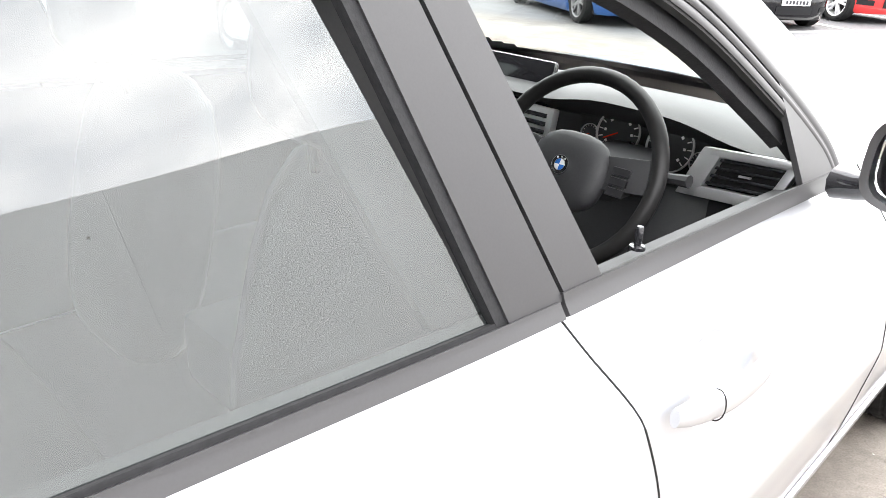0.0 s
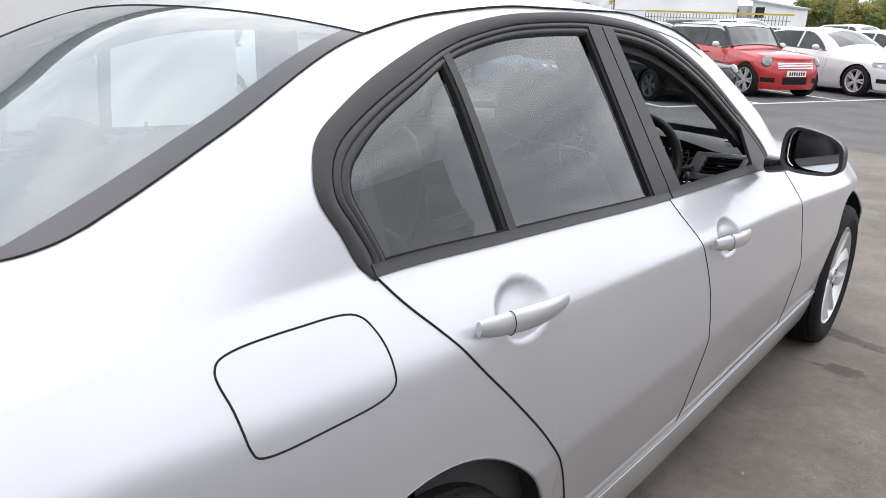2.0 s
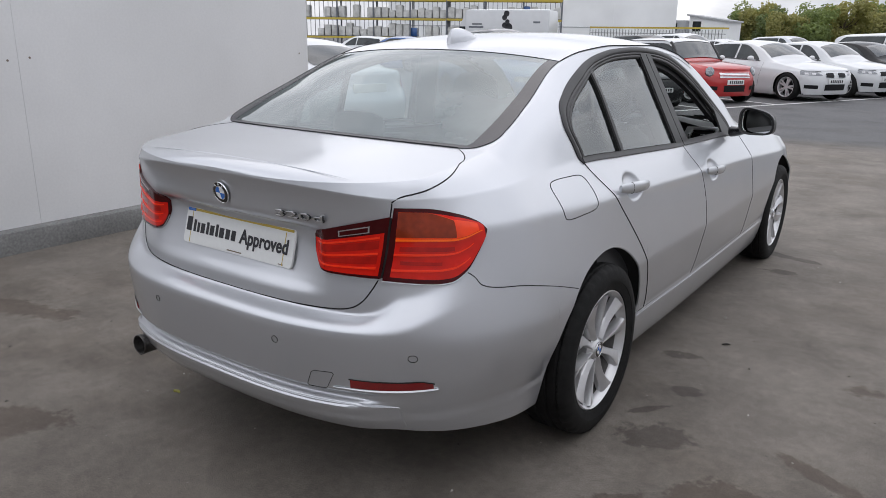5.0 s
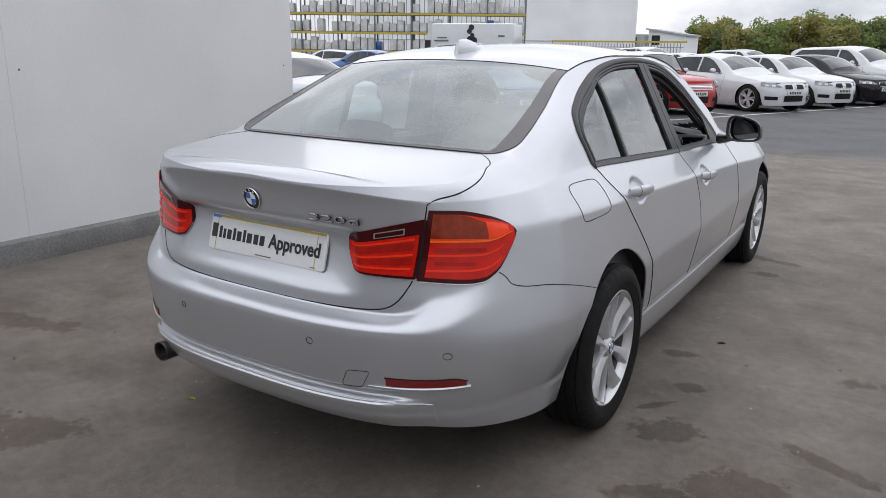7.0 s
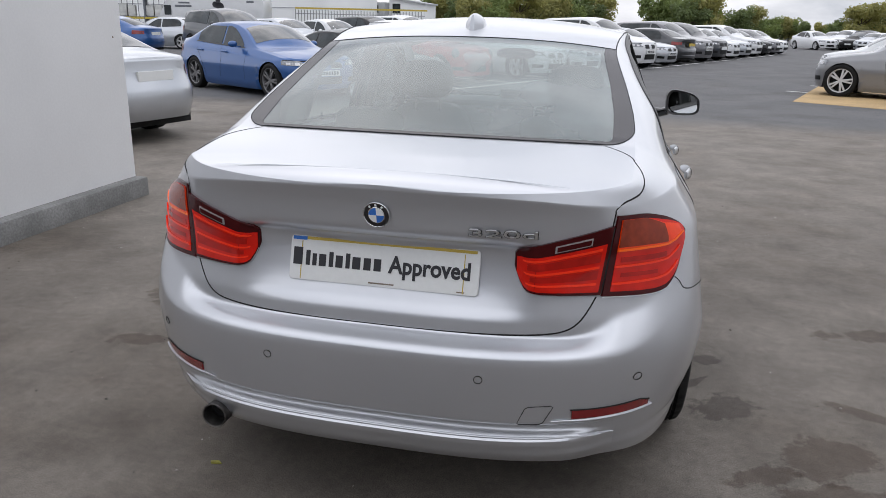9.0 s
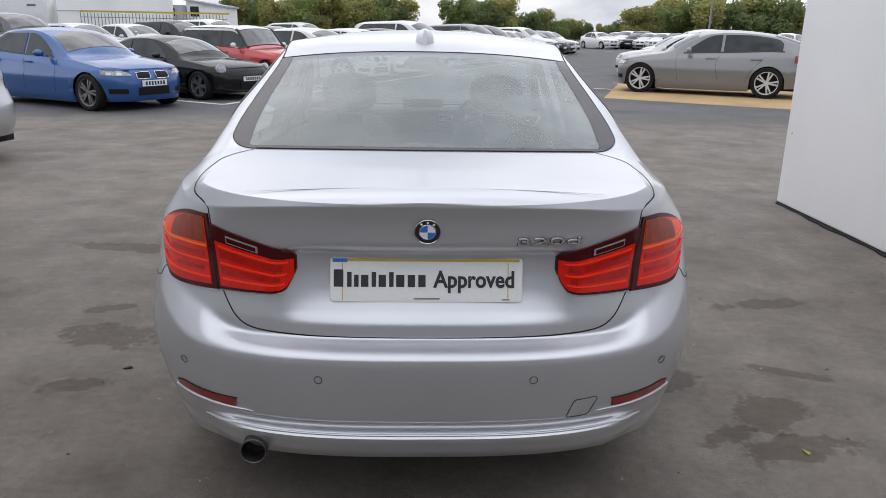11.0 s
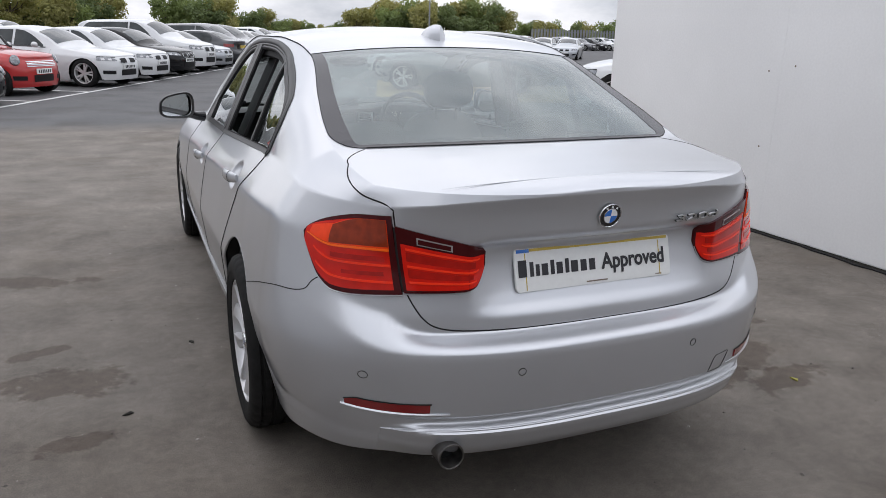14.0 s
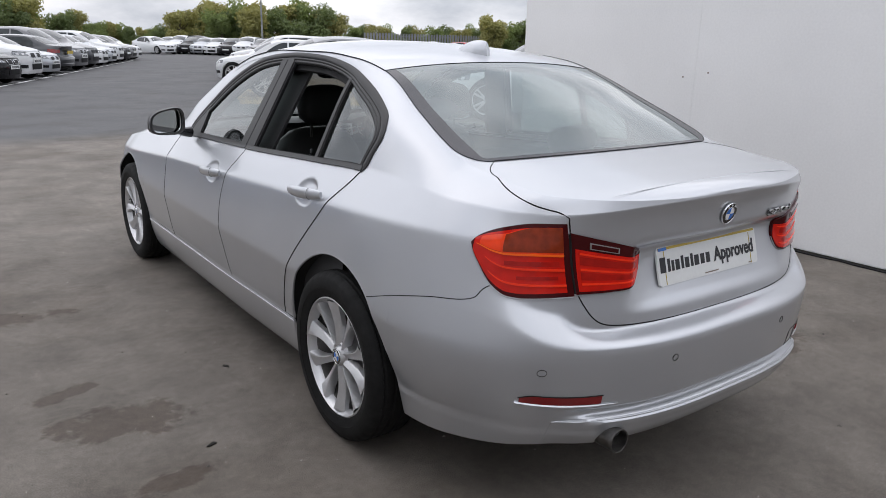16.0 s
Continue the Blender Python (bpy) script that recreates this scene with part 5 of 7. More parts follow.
    lathe(bm, [(-0.035, 0.02), (-0.035, 0.148), (-0.055, 0.150), (-0.055, 0.02)], 48)
    bmesh.ops.recalc_face_normals(bm, faces=bm.faces)
    part("brake_disc", bm, STEEL, w)
    # A black disc stands in for the dark behind the spokes.
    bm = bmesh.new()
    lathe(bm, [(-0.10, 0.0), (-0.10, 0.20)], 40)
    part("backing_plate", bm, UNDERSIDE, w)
    bm = bmesh.new()
    tube(bm, [(0.050, 0.192 * math.cos(2.2), 0.192 * math.sin(2.2)), (0.066, 0.180 * math.cos(2.2), 0.180 * math.sin(2.2))], 0.0035, 6)
    part("valve", bm, RUBBER, w)
    return w


def flatten_children(ob):
    """Badge pieces of a wheel sit directly under the wheel."""
    for c in list(ob.children):
        for g in list(c.children):
            g.parent = ob


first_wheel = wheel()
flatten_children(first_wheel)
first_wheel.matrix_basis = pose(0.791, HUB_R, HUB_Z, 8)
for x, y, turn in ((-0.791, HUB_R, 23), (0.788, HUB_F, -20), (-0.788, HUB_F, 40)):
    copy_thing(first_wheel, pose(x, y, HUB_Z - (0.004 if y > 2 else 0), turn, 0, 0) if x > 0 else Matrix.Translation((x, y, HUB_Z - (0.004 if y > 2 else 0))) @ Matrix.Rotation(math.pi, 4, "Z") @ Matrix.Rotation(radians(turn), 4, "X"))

for sg in (1, -1):
    for hub in (HUB_R, HUB_F):
        bm = bmesh.new()
        prev = None
        for i in range(33):
            a = math.pi * i / 32
            r = ARCH + 0.004
            y, z = hub - r * math.cos(a), ARCH_Z + r * math.sin(a)
            outer = HERO.side(min(max(y, SIDE_R), SIDE_F), max(z, 0.3)).x - 0.006
            pair = [bm.verts.new((sg * outer, y, z)), bm.verts.new((sg * (outer - 0.022), y, z - 0.004)), bm.verts.new((sg * 0.52, y, z + 0.01))]
            if prev:
                for k in range(2):
                    bm.faces.new((prev[k], pair[k], pair[k + 1], prev[k + 1]))
            prev = pair
        part("wheel_arch_liner", bm, UNDERSIDE, car)
        bm = bmesh.new()
        path = []
        for i in range(41):
            a = math.pi * i / 40
            y, z = hub - ARCH * math.cos(a), ARCH_Z + ARCH * math.sin(a)
            b = HERO.side(min(max(y, SIDE_R), SIDE_F), z)
            path.append((sg * (b.x - 0.004), y, z))
        tube(bm, path, 0.0045, 6)
        part("wheel_arch_edge", bm, SILVER, car)
part("underbody", boxes((-0.76, 0.76, 1.43, 3.45, 0.15, 0.164), (-0.52, 0.52, 0.45, 1.44, 0.215, 0.228), (-0.60, 0.60, 3.44, 4.42, 0.19, 0.204), (-0.50, 0.50, 0.50, 4.35, 0.165, 0.20), (-0.50, 0.50, 0.66, 4.3, 0.20, 0.42), (-0.45, 0.45, 0.26, 0.66, 0.255, 0.30), bevel=0.004), UNDERSIDE, car)


# ---- door mirrors ----
def door_mirror(sg):
    bm = bmesh.new()
    n, m = 28, 9
    rings = []
    cx, cy, cz = 0.932, 2.790, 0.984
    for k in range(m + 1):
        t = k / m
        r = (1 - t ** 2.6) ** 0.5 if k < m else 0.0
        ring = []
        for j in range(n):
            w = 2 * math.pi * j / n
            cw, sw = math.cos(w), math.sin(w)
            ux = 0.089 * math.copysign(abs(cw) ** 0.62, cw) - 0.012 * sw * (1 + cw) / 2
            uz = (0.066 - (0.019 if sw > 0 else 0.004) * ux / 0.102) * math.copysign(abs(sw) ** 0.62, sw)
            ring.append(bm.verts.new((sg * (cx + ux * (0.25 + 0.75 * r) * (1 if r else 0.25)), cy - 0.03 + 0.105 * t + 0.30 * ux * -0.22, cz + uz * r)))
        rings.append(ring)
    for a, b in zip(rings, rings[1:]):
        for j in range(n):
            bm.faces.new((a[j], a[(j + 1) % n], b[(j + 1) % n], b[j]))
    bmesh.ops.remove_doubles(bm, verts=bm.verts, dist=1e-5)
    bmesh.ops.recalc_face_normals(bm, faces=bm.faces)
    cap = part("door_mirror", bm, SILVER, car, "silver door mirror with a black surround")

    def rim(scale_a, scale_b, dy_a, dy_b, name, mat, fill=False):
        bm = bmesh.new()
        loops = []
        for sc, dy in ((scale_a, dy_a), (scale_b, dy_b)):
            ring = []
            for j in range(n):
                w = 2 * math.pi * j / n
                cw, sw = math.cos(w), math.sin(w)
                ux = 0.089 * math.copysign(abs(cw) ** 0.62, cw) - 0.012 * sw * (1 + cw) / 2
                uz = (0.066 - (0.019 if sw > 0 else 0.004) * ux / 0.102) * math.copysign(abs(sw) ** 0.62, sw)
                ring.append(bm.verts.new((sg * (cx + ux * sc), cy - 0.03 + dy - (0.20 if fill else 0.066) * ux, cz + uz * sc)))
            loops.append(ring)
        for j in range(n):
            bm.faces.new((loops[0][j], loops[0][(j + 1) % n], loops[1][(j + 1) % n], loops[1][j]))
        if fill:
            bm.faces.new(loops[1])
        bmesh.ops.recalc_face_normals(bm, faces=bm.faces)
        part(name, bm, mat, cap)
    rim(1.015, 0.99, 0.030, -0.014, "mirror_surround", BLACK_TRIM)
    rim(0.99, 0.86, -0.014, -0.010, "mirror_surround", BLACK_TRIM)
    rim(0.86, 0.858, 0.004, 0.008, "mirror_glass", MIRROR, True)
    bm = bmesh.new()
    tube(bm, [(sg * 0.79, 2.855, 0.917), (sg * 0.83, 2.840, 0.922), (sg * 0.862, 2.82, 0.934)], [0.030, 0.024, 0.022], 10)
    part("mirror_arm", bm, GLOSS_BLACK, cap)
    return cap


both(door_mirror)
for sg in (1, -1):
    skin_patch("mirror_sail", zs(2.785, 2.965, 12), lambda y: HERO.belt(y) + 0.004, lambda y: max(win_top(y) - 0.01, HERO.belt(y) + 0.008), 8, lambda y, z: HERO.side(y, z, 0.003), BLACK_TRIM, car, sg, 0.01)


# ---- cabin ----
def cabin_part(name, mat, *specs, bevel=0.02, label=""):
    return part(name, boxes(*specs, bevel=bevel), mat, car, label)


def rounded(name, mat, cx, cy, cz, sx, sy, sz, tilt=0.0, power=3.2, label="", parent=None, n=20):
    """A soft cushion shape."""
    bm = bmesh.new()
    bmesh.ops.create_uvsphere(bm, u_segments=n, v_segments=n // 2 + 2, radius=1.0)
    rot = Matrix.Translation((cx, cy, cz)) @ Matrix.Rotation(radians(tilt), 4, "X")
    for v in bm.verts:
        p = v.co
        k = (abs(p.x) ** power + abs(p.y) ** power + abs(p.z) ** power) ** (-1 / power)
        v.co = rot @ Vector((p.x * k * sx, p.y * k * sy, p.z * k * sz))
    return part(name, bm, mat, parent or car, label)


for x in (0.37, -0.37):
    seat = rounded("front_seat", LEATHER, x, 2.15, 0.67, 0.245, 0.085, 0.33, -14, label="black leather front seat")
    rounded("seat_cushion", LEATHER, x, 2.42, 0.42, 0.245, 0.27, 0.09, 4, parent=seat)
    rounded("headrest", LEATHER, x, 2.115, 1.105, 0.135, 0.055, 0.095, -8, parent=seat)
    bm = bmesh.new()
    for dx in (-0.06, 0.06):
        tube(bm, [(x + dx, 2.14, 0.95), (x + dx, 2.12, 1.08)], 0.007, 6)
    part("headrest_post", bm, STEEL, seat)
rear = rounded("rear_bench", LEATHER, 0, 1.30, 0.70, 0.64, 0.10, 0.27, -20, 4, "black leather rear bench")
rounded("bench_cushion", LEATHER, 0, 1.58, 0.45, 0.64, 0.27, 0.09, 4, 4, parent=rear)
for x in (0.36, -0.36):
    rounded("headrest", LEATHER, x, 1.17, 1.005, 0.135, 0.05, 0.060, -12, parent=rear)
cabin_part("parcel_shelf", CABIN, (-0.62, 0.62, 0.66, 1.22, 0.90, 0.935))
cabin_part("cabin_floor", CABIN, (-0.74, 0.74, 1.3, 3.4, 0.21, 0.26))
cabin_part("bulkhead", CABIN, (-0.72, 0.72, 3.30, 3.36, 0.25, 0.88))
cabin_part("centre_console", CABIN, (-0.11, 0.11, 2.1, 2.95, 0.26, 0.56), bevel=0.03)
for sg in (1, -1):
    skin_patch("door_lining", zs(1.12, 3.05, 40), lambda y: 0.28, lambda y: HERO.belt(y) - 0.020, 8, lambda y, z: HERO.side(y, z, -0.055), CABIN, car, sg)
    skin_patch("door_ledge", zs(1.12, 3.02, 40), lambda y: 0.0, lambda y: 1.0, 2, lambda y, w: Vector((HERO.side(y, HERO.belt(y)).x - 0.008 - 0.05 * w, y, HERO.belt(y) - 0.012 - 0.010 * w)), CABIN, car, sg)
    skin_patch("pillar_lining", zs(0.72, 1.16, 14), lambda y: HERO.belt(y), lambda y: HERO.rail_z(y) - 0.02, 6, lambda y, z: HERO.side(y, z, -0.02), CABIN, car, sg)
skin_patch("headliner", zs(1.28, 2.62, 30), lambda y: -1.0, lambda y: 1.0, 16, lambda y, w: Vector((HERO.rail_x(y) * w * 1.02, y, HERO.rail_z(y) + (HERO.top(y) - HERO.rail_z(y)) * (1 - abs(w) ** 2.3) - 0.022)), HEADLINER, car)

# dashboard: a swept hood with a binnacle on the driver's side
bm = bmesh.new()
rings = []
for i in range(41):
    x = -0.70 + 1.40 * i / 40
    hood = 0.022 * math.exp(-((x - 0.385) / 0.17) ** 4)
    drop = 0.05 * (abs(x) / 0.7) ** 4
    prof = [(3.36, 0.90 - drop * 0.4), (3.15, 0.945 - drop * 0.6), (2.98, 0.955 + hood * 0.7 - drop * 0.4), (2.885 + 0.02 * (abs(x) / 0.7) ** 2, 0.950 + hood - drop * 0.3), (2.862, 0.938 + hood - drop * 0.3), (2.90, 0.925 + hood * 0.7 - drop * 0.3), (2.94, 0.90), (2.93, 0.80), (2.86, 0.74), (2.84, 0.62), (2.95, 0.50), (3.2, 0.45)]
    rings.append([bm.verts.new((x, y, z)) for y, z in prof])
for a, b in zip(rings, rings[1:]):
    for k in range(len(a) - 1):
        bm.faces.new((a[k], a[k + 1], b[k + 1], b[k]))
bmesh.ops.recalc_face_normals(bm, faces=bm.faces)
dash = part("dashboard", bm, CABIN, car, "dark grey dashboard with dials and vents")


def dial(x, z, r, dy=2.925):
    m = Matrix.Translation((x, dy, z)) @ Matrix.Rotation(radians(-14), 4, "X")
    bm = bmesh.new()
    lathe(bm, [(0.0, 0.0001), (0.0, r)], 32, "Y", m)
    face = part("dial", bm, DIAL, dash)
    bm = bmesh.new()
    lathe(bm, [(-0.001, r * 0.96), (-0.006, r * 0.98), (-0.006, r * 1.02), (0.0, r * 1.03)], 32, "Y", m)
    bmesh.ops.recalc_face_normals(bm, faces=bm.faces)
    ring = part("dial_ring", bm, SATIN, dash)
    bm = bmesh.new()
    for k in range(13):
        a = radians(-130 + 260 * k / 12)
        t = m @ Matrix.Rotation(a, 4, "Y")
        box(bm, -r * 0.02, r * 0.02, -0.003, -0.0015, r * 0.74, r * 0.92, 0, t)
        if k % 2 == 0 and r > 0.04:
            box(bm, -r * 0.055, r * 0.055, -0.003, -0.0015, r * 0.58, r * 0.68, 0, t)
    part("dial_marks", bm, WHITE_MARK, dash)
    bm = bmesh.new()
    box(bm, -r * 0.02, r * 0.02, -0.005, -0.003, 0, r * 0.7, 0, m @ Matrix.Rotation(radians(-118), 4, "Y"))
    part("dial_needle", bm, LAMP_BRIGHT, dash)


for x, z, r in ((0.322, 0.885, 0.052), (0.446, 0.883, 0.052), (0.250, 0.868, 0.022), (0.516, 0.866, 0.022)):
    dial(x, z, r)
part("dial_panel", boxes((0.215, 0.55, 2.932, 2.95, 0.81, 0.945), bevel=0.01), DIAL, dash)
# outer vent in a slanting silver frame, seen from the driver's side
m = Matrix.Translation((0.640, 2.835, 0.886)) @ Matrix.Rotation(radians(-10), 4, "X") @ Matrix(((1, 0, 0.35, 0), (0, 1, 0, 0), (0.06, 0, 1, 0), (0, 0, 0, 1)))
bm = bmesh.new()
for spec in ((-0.082, 0.075, -0.008, 0.02, 0.030, 0.046), (-0.080, 0.080, -0.008, 0.02, -0.050, -0.028), (-0.098, -0.058, -0.008, 0.02, -0.050, 0.046), (0.062, 0.080, -0.008, 0.02, -0.042, 0.046)):
    box(bm, *spec, 0.003, m)
vent = part("air_vent", bm, SATIN, dash, "air vent in a satin silver frame")
bm = bmesh.new()
for k in range(4):
    box(bm, -0.060, 0.064, 0.002, 0.018, -0.024 + 0.0155 * k, -0.018 + 0.0155 * k, 0.001, m)
part("vent_slat", bm, GLOSS_BLACK, dash)
bm = bmesh.new()
box(bm, -0.060, 0.064, 0.018, 0.03, -0.03, 0.034, 0, m)
part("vent_back", bm, SHADE_AND_SEAL, dash)
bm = bmesh.new()
box(bm, -0.008, 0.014, -0.003, 0.004, 0.001, 0.0045, 0, m)
part("vent_tab", bm, SATIN, dash)
bm = bmesh.new()
m = Matrix.Translation((0.150, 2.855, 0.885)) @ Matrix.Rotation(radians(-10), 4, "X")
box(bm, -0.05, 0.045, -0.004, 0.02, -0.035, 0.035, 0.004, m)
part("air_vent", bm, SATIN, dash)
bm = bmesh.new()
for k in range(3):
    box(bm, -0.04, 0.03, -0.008, 0.0, -0.024 + 0.018 * k, -0.014 + 0.018 * k, 0.001, m)
part("vent_slat", bm, GLOSS_BLACK, dash)
bm = bmesh.new()
box(bm, -0.115, 0.125, 0.0, 0.02, -0.05, 0.05, 0.008, Matrix.Translation((0.0, 2.93, 0.955)) @ Matrix.Rotation(radians(-12), 4, "X"))
part("screen", bm, GLOSS_BLACK, dash, "dark display screen")
bm = bmesh.new()
for k in range(7):
    box(bm, 0.585 + 0.012 * k, 0.592 + 0.012 * k, 2.955, 2.99, 0.956 - 0.002 * k, 0.961 - 0.002 * k, 0, Matrix.Translation((0.02, 0, -0.004)))
part("demister_vent", bm, GLOSS_BLACK, dash)

# steering wheel
m = Matrix.Translation((0.375, 2.675, 0.868)) @ Matrix.Rotation(radians(-24), 4, "X")
bm = bmesh.new()
ring = []
tube(bm, [m @ Vector((0.182 * math.cos(a), 0, 0.182 * math.sin(a))) for a in zs(0, 2 * math.pi, 48)[:-1]], 0.0155, 12, closed=True)
steering = part("steering_wheel", bm, LEATHER, car, "black leather steering wheel")
rounded("airbag_pad", CABIN, 0.375, 2.672, 0.864, 0.085, 0.028, 0.075, -24, 2.8, parent=steering)
for a, w in ((8, 0.032), (172, 0.032), (270, 0.026)):
    bm = bmesh.new()
    box(bm, 0.05, 0.176, -0.004, 0.012, -w, w, 0.004, m @ Matrix.Rotation(radians(-a), 4, "Y"))
    part("wheel_spoke", bm, CABIN, steering)
roundel(steering, m @ Matrix.Translation((0, -0.030, 0)) @ Matrix.Rotation(radians(90), 4, "X"), 0.019)
for dx in (-0.112, 0.112):
    for k in range(3):
        bm = bmesh.new()
        box(bm, dx - 0.018, dx + 0.018, -0.009, -0.002, -0.026 + 0.019 * k, -0.011 + 0.019 * k, 0.002, m)
        part("wheel_button", bm, DIAL, steering)
flatten_children(steering)
bm = bmesh.new()
tube(bm, [(0.46, 2.78, 0.862), (0.545, 2.76, 0.875), (0.58, 2.755, 0.88)], [0.008, 0.010, 0.012], 8)
part("column_stalk", bm, CABIN, car)
part("column_shroud", boxes((0.30, 0.45, 2.72, 2.95, 0.80, 0.872), bevel=0.025), CABIN, car)
part("switch_panel", boxes((0.58, 0.69, 2.845, 2.87, 0.76, 0.83), bevel=0.01), DIAL, dash)
for sg in (1, -1):
    for y in (2.33, 1.56):
        bm = bmesh.new()
        yb = HERO.side(y, HERO.belt(y)).x - 0.035
        lathe(bm, [(HERO.belt(y) - 0.004, 0.011), (HERO.belt(y), 0.010), (HERO.belt(y) + 0.001, 0.0045), (HERO.belt(y) + 0.022, 0.0055), (HERO.belt(y) + 0.026, 0.004), (HERO.belt(y) + 0.0265, 0.0)], 12, "Z", Matrix.Translation((sg * yb, y, 0)))
        part("lock_knob", bm, GLOSS_BLACK, car)
rounded("rear_view_mirror", GLOSS_BLACK, 0.0, 2.70, 1.225, 0.11, 0.022, 0.03, 0, 3)


car.location.z = RIDE


# ---- parked cars ----
BG_GLASS = material("dark_car_glass", (0.022, 0.028, 0.030), rough=0.06, coat=0.0, blotch=0.5, blotch_size=3.0, spec=0.5)
BG_GLASS.node_tree.nodes["Principled BSDF"].inputs["IOR"].default_value = 1.45
BG_SCREEN = material("windscreen_glass", (0.03, 0.036, 0.038), rough=0.05, coat=0.4, blotch=0.12, blotch_size=1.2, spec=0.6)
BG_SCREEN.node_tree.nodes["Principled BSDF"].inputs["IOR"].default_value = 1.75
BG_TAIL = material("tail_lamp_red", (0.20, 0.008, 0.008), rough=0.15, coat=0.6, blotch=0.4, blotch_size=14)
CAR_LAMP = material("headlamp", (0.20, 0.21, 0.225), rough=0.12, coat=1.0, metal=0.5, blotch=0.5, blotch_size=25)
PAINTS = {n: material(n + "_car_paint", c, rough=0.12 if n == "black" else 0.3, metal=m, coat=0.0 if n == "black" else 0.8, spec=0.4 if n == "black" else 0.5, grain=0.02, grain_size=900, blotch=0.03, blotch_size=3) for n, c, m in (
    ("white", (0.62, 0.63, 0.64), 0.0), ("blue", (0.016, 0.082, 0.26), 0.3), ("black", (0.006, 0.006, 0.007), 0.0), ("red", (0.42, 0.018, 0.018), 0.1), ("silver", (0.48, 0.50, 0.53), 0.7),
    ("grey", (0.16, 0.16, 0.17), 0.6), ("dark", (0.035, 0.037, 0.042), 0.4), ("bronze", (0.20, 0.205, 0.215), 0.30))}


GRILLE_BLACK = material("grille_black", (0.010, 0.010, 0.011), rough=0.5, spec=0.2)
WHEEL_DARK = material("dark_grey_wheel", (0.13, 0.13, 0.135), rough=0.3, metal=0.4, coat=0.4, grain=0.03, grain_size=300)
WHEEL_SILVER = material("painted_wheel", (0.55, 0.55, 0.56), rough=0.35, metal=0.25, coat=0.4, grain=0.03, grain_size=300)


def variant(kind):
    """Shells of other body styles, from the saloon's with another roofline."""
    rz = {"hatch": ((0.12, 0.99), (0.22, 1.06), (0.45, 1.20), (0.7, 1.28), (1.2, 1.31)), "estate": ((0.12, 0.99), (0.20, 1.10), (0.36, 1.25), (0.55, 1.305), (1.2, 1.325)),
          "fastback": ((0.12, 0.985), (0.25, 1.03), (0.55, 1.13), (0.9, 1.235), (1.25, 1.30)), "coupe": ((0.12, 0.965), (0.3, 0.985), (0.6, 1.03), (0.95, 1.15), (1.3, 1.26))}[kind]
    up = 0.055
    tail_keys = tuple((a, b) for a, b in rz)
    return Shell(fold=HERO.fold, width=HERO.width, crease=HERO.crease, flank=HERO.flank, tail=HERO.tail_smooth, tail_upper=HERO.tail_smooth, tail_smooth=HERO.tail_smooth, recess=lambda z: 0.0, nose=HERO.nose, belt=HERO.belt, sill=HERO.sill,
                 rail_x=curve((0.12, 0.52), (0.3, 0.57), (0.9, 0.555), (1.6, 0.572), (2.0, 0.590), (2.4, 0.588), (2.75, 0.615), (3.15, 0.70), (3.5, 0.73), (4.5, 0.66)),
                 rail_z=curve(*tail_keys, (1.7, 1.334), (2.05, 1.336), (2.4, 1.305), (2.7, 1.222), (3.0, 1.075), (3.2, 0.945), (3.35, 0.90), (3.9, 0.83), (4.5, 0.72)),
                 top=curve(*((a, b + (0.004 if a < 0.2 else up * 0.8)) for a, b in tail_keys), (1.7, 1.388), (2.05, 1.400), (2.4, 1.386), (2.7, 1.325), (3.0, 1.170), (3.3, 0.985), (3.42, 0.925), (3.9, 0.87), (4.35, 0.78), (4.5, 0.72)),
                 bulge=HERO.bulge, bow=curve((0.3, 0.0), (1.6, 0.0), (2.4, 0.0), (2.8, -0.10), (3.2, -0.16), (3.45, -0.05), (3.9, 0.0)))


def small_shell():
    """A short upright hatchback with a flat roof."""
    s = variant("estate")
    s.rail_z = curve((0.12, 0.99), (0.20, 1.08), (0.32, 1.24), (0.5, 1.31), (1.2, 1.33), (2.3, 1.33), (2.62, 1.30), (2.85, 1.12), (3.05, 0.93), (3.2, 0.885), (3.9, 0.845), (4.35, 0.79), (4.5, 0.74))
    s.top = curve((0.12, 0.995), (0.20, 1.09), (0.32, 1.27), (0.5, 1.35), (1.2, 1.375), (2.3, 1.375), (2.62, 1.345), (2.85, 1.17), (3.08, 0.97), (3.25, 0.915), (3.9, 0.88), (4.35, 0.82), (4.5, 0.75))
    s.bow = curve((0.3, 0.0), (2.4, 0.0), (2.8, -0.06), (3.2, -0.10), (3.45, -0.04), (3.9, 0.0))
    s.rail_x = curve((0.12, 0.58), (0.3, 0.62), (0.9, 0.63), (2.4, 0.64), (2.75, 0.65), (3.15, 0.70), (3.5, 0.73), (4.5, 0.66))
    return s


SHELLS = {"city": small_shell(), "saloon": HERO, **{k: variant(k) for k in ("hatch", "estate", "fastback", "coupe")}}
BODY_CACHE = {}


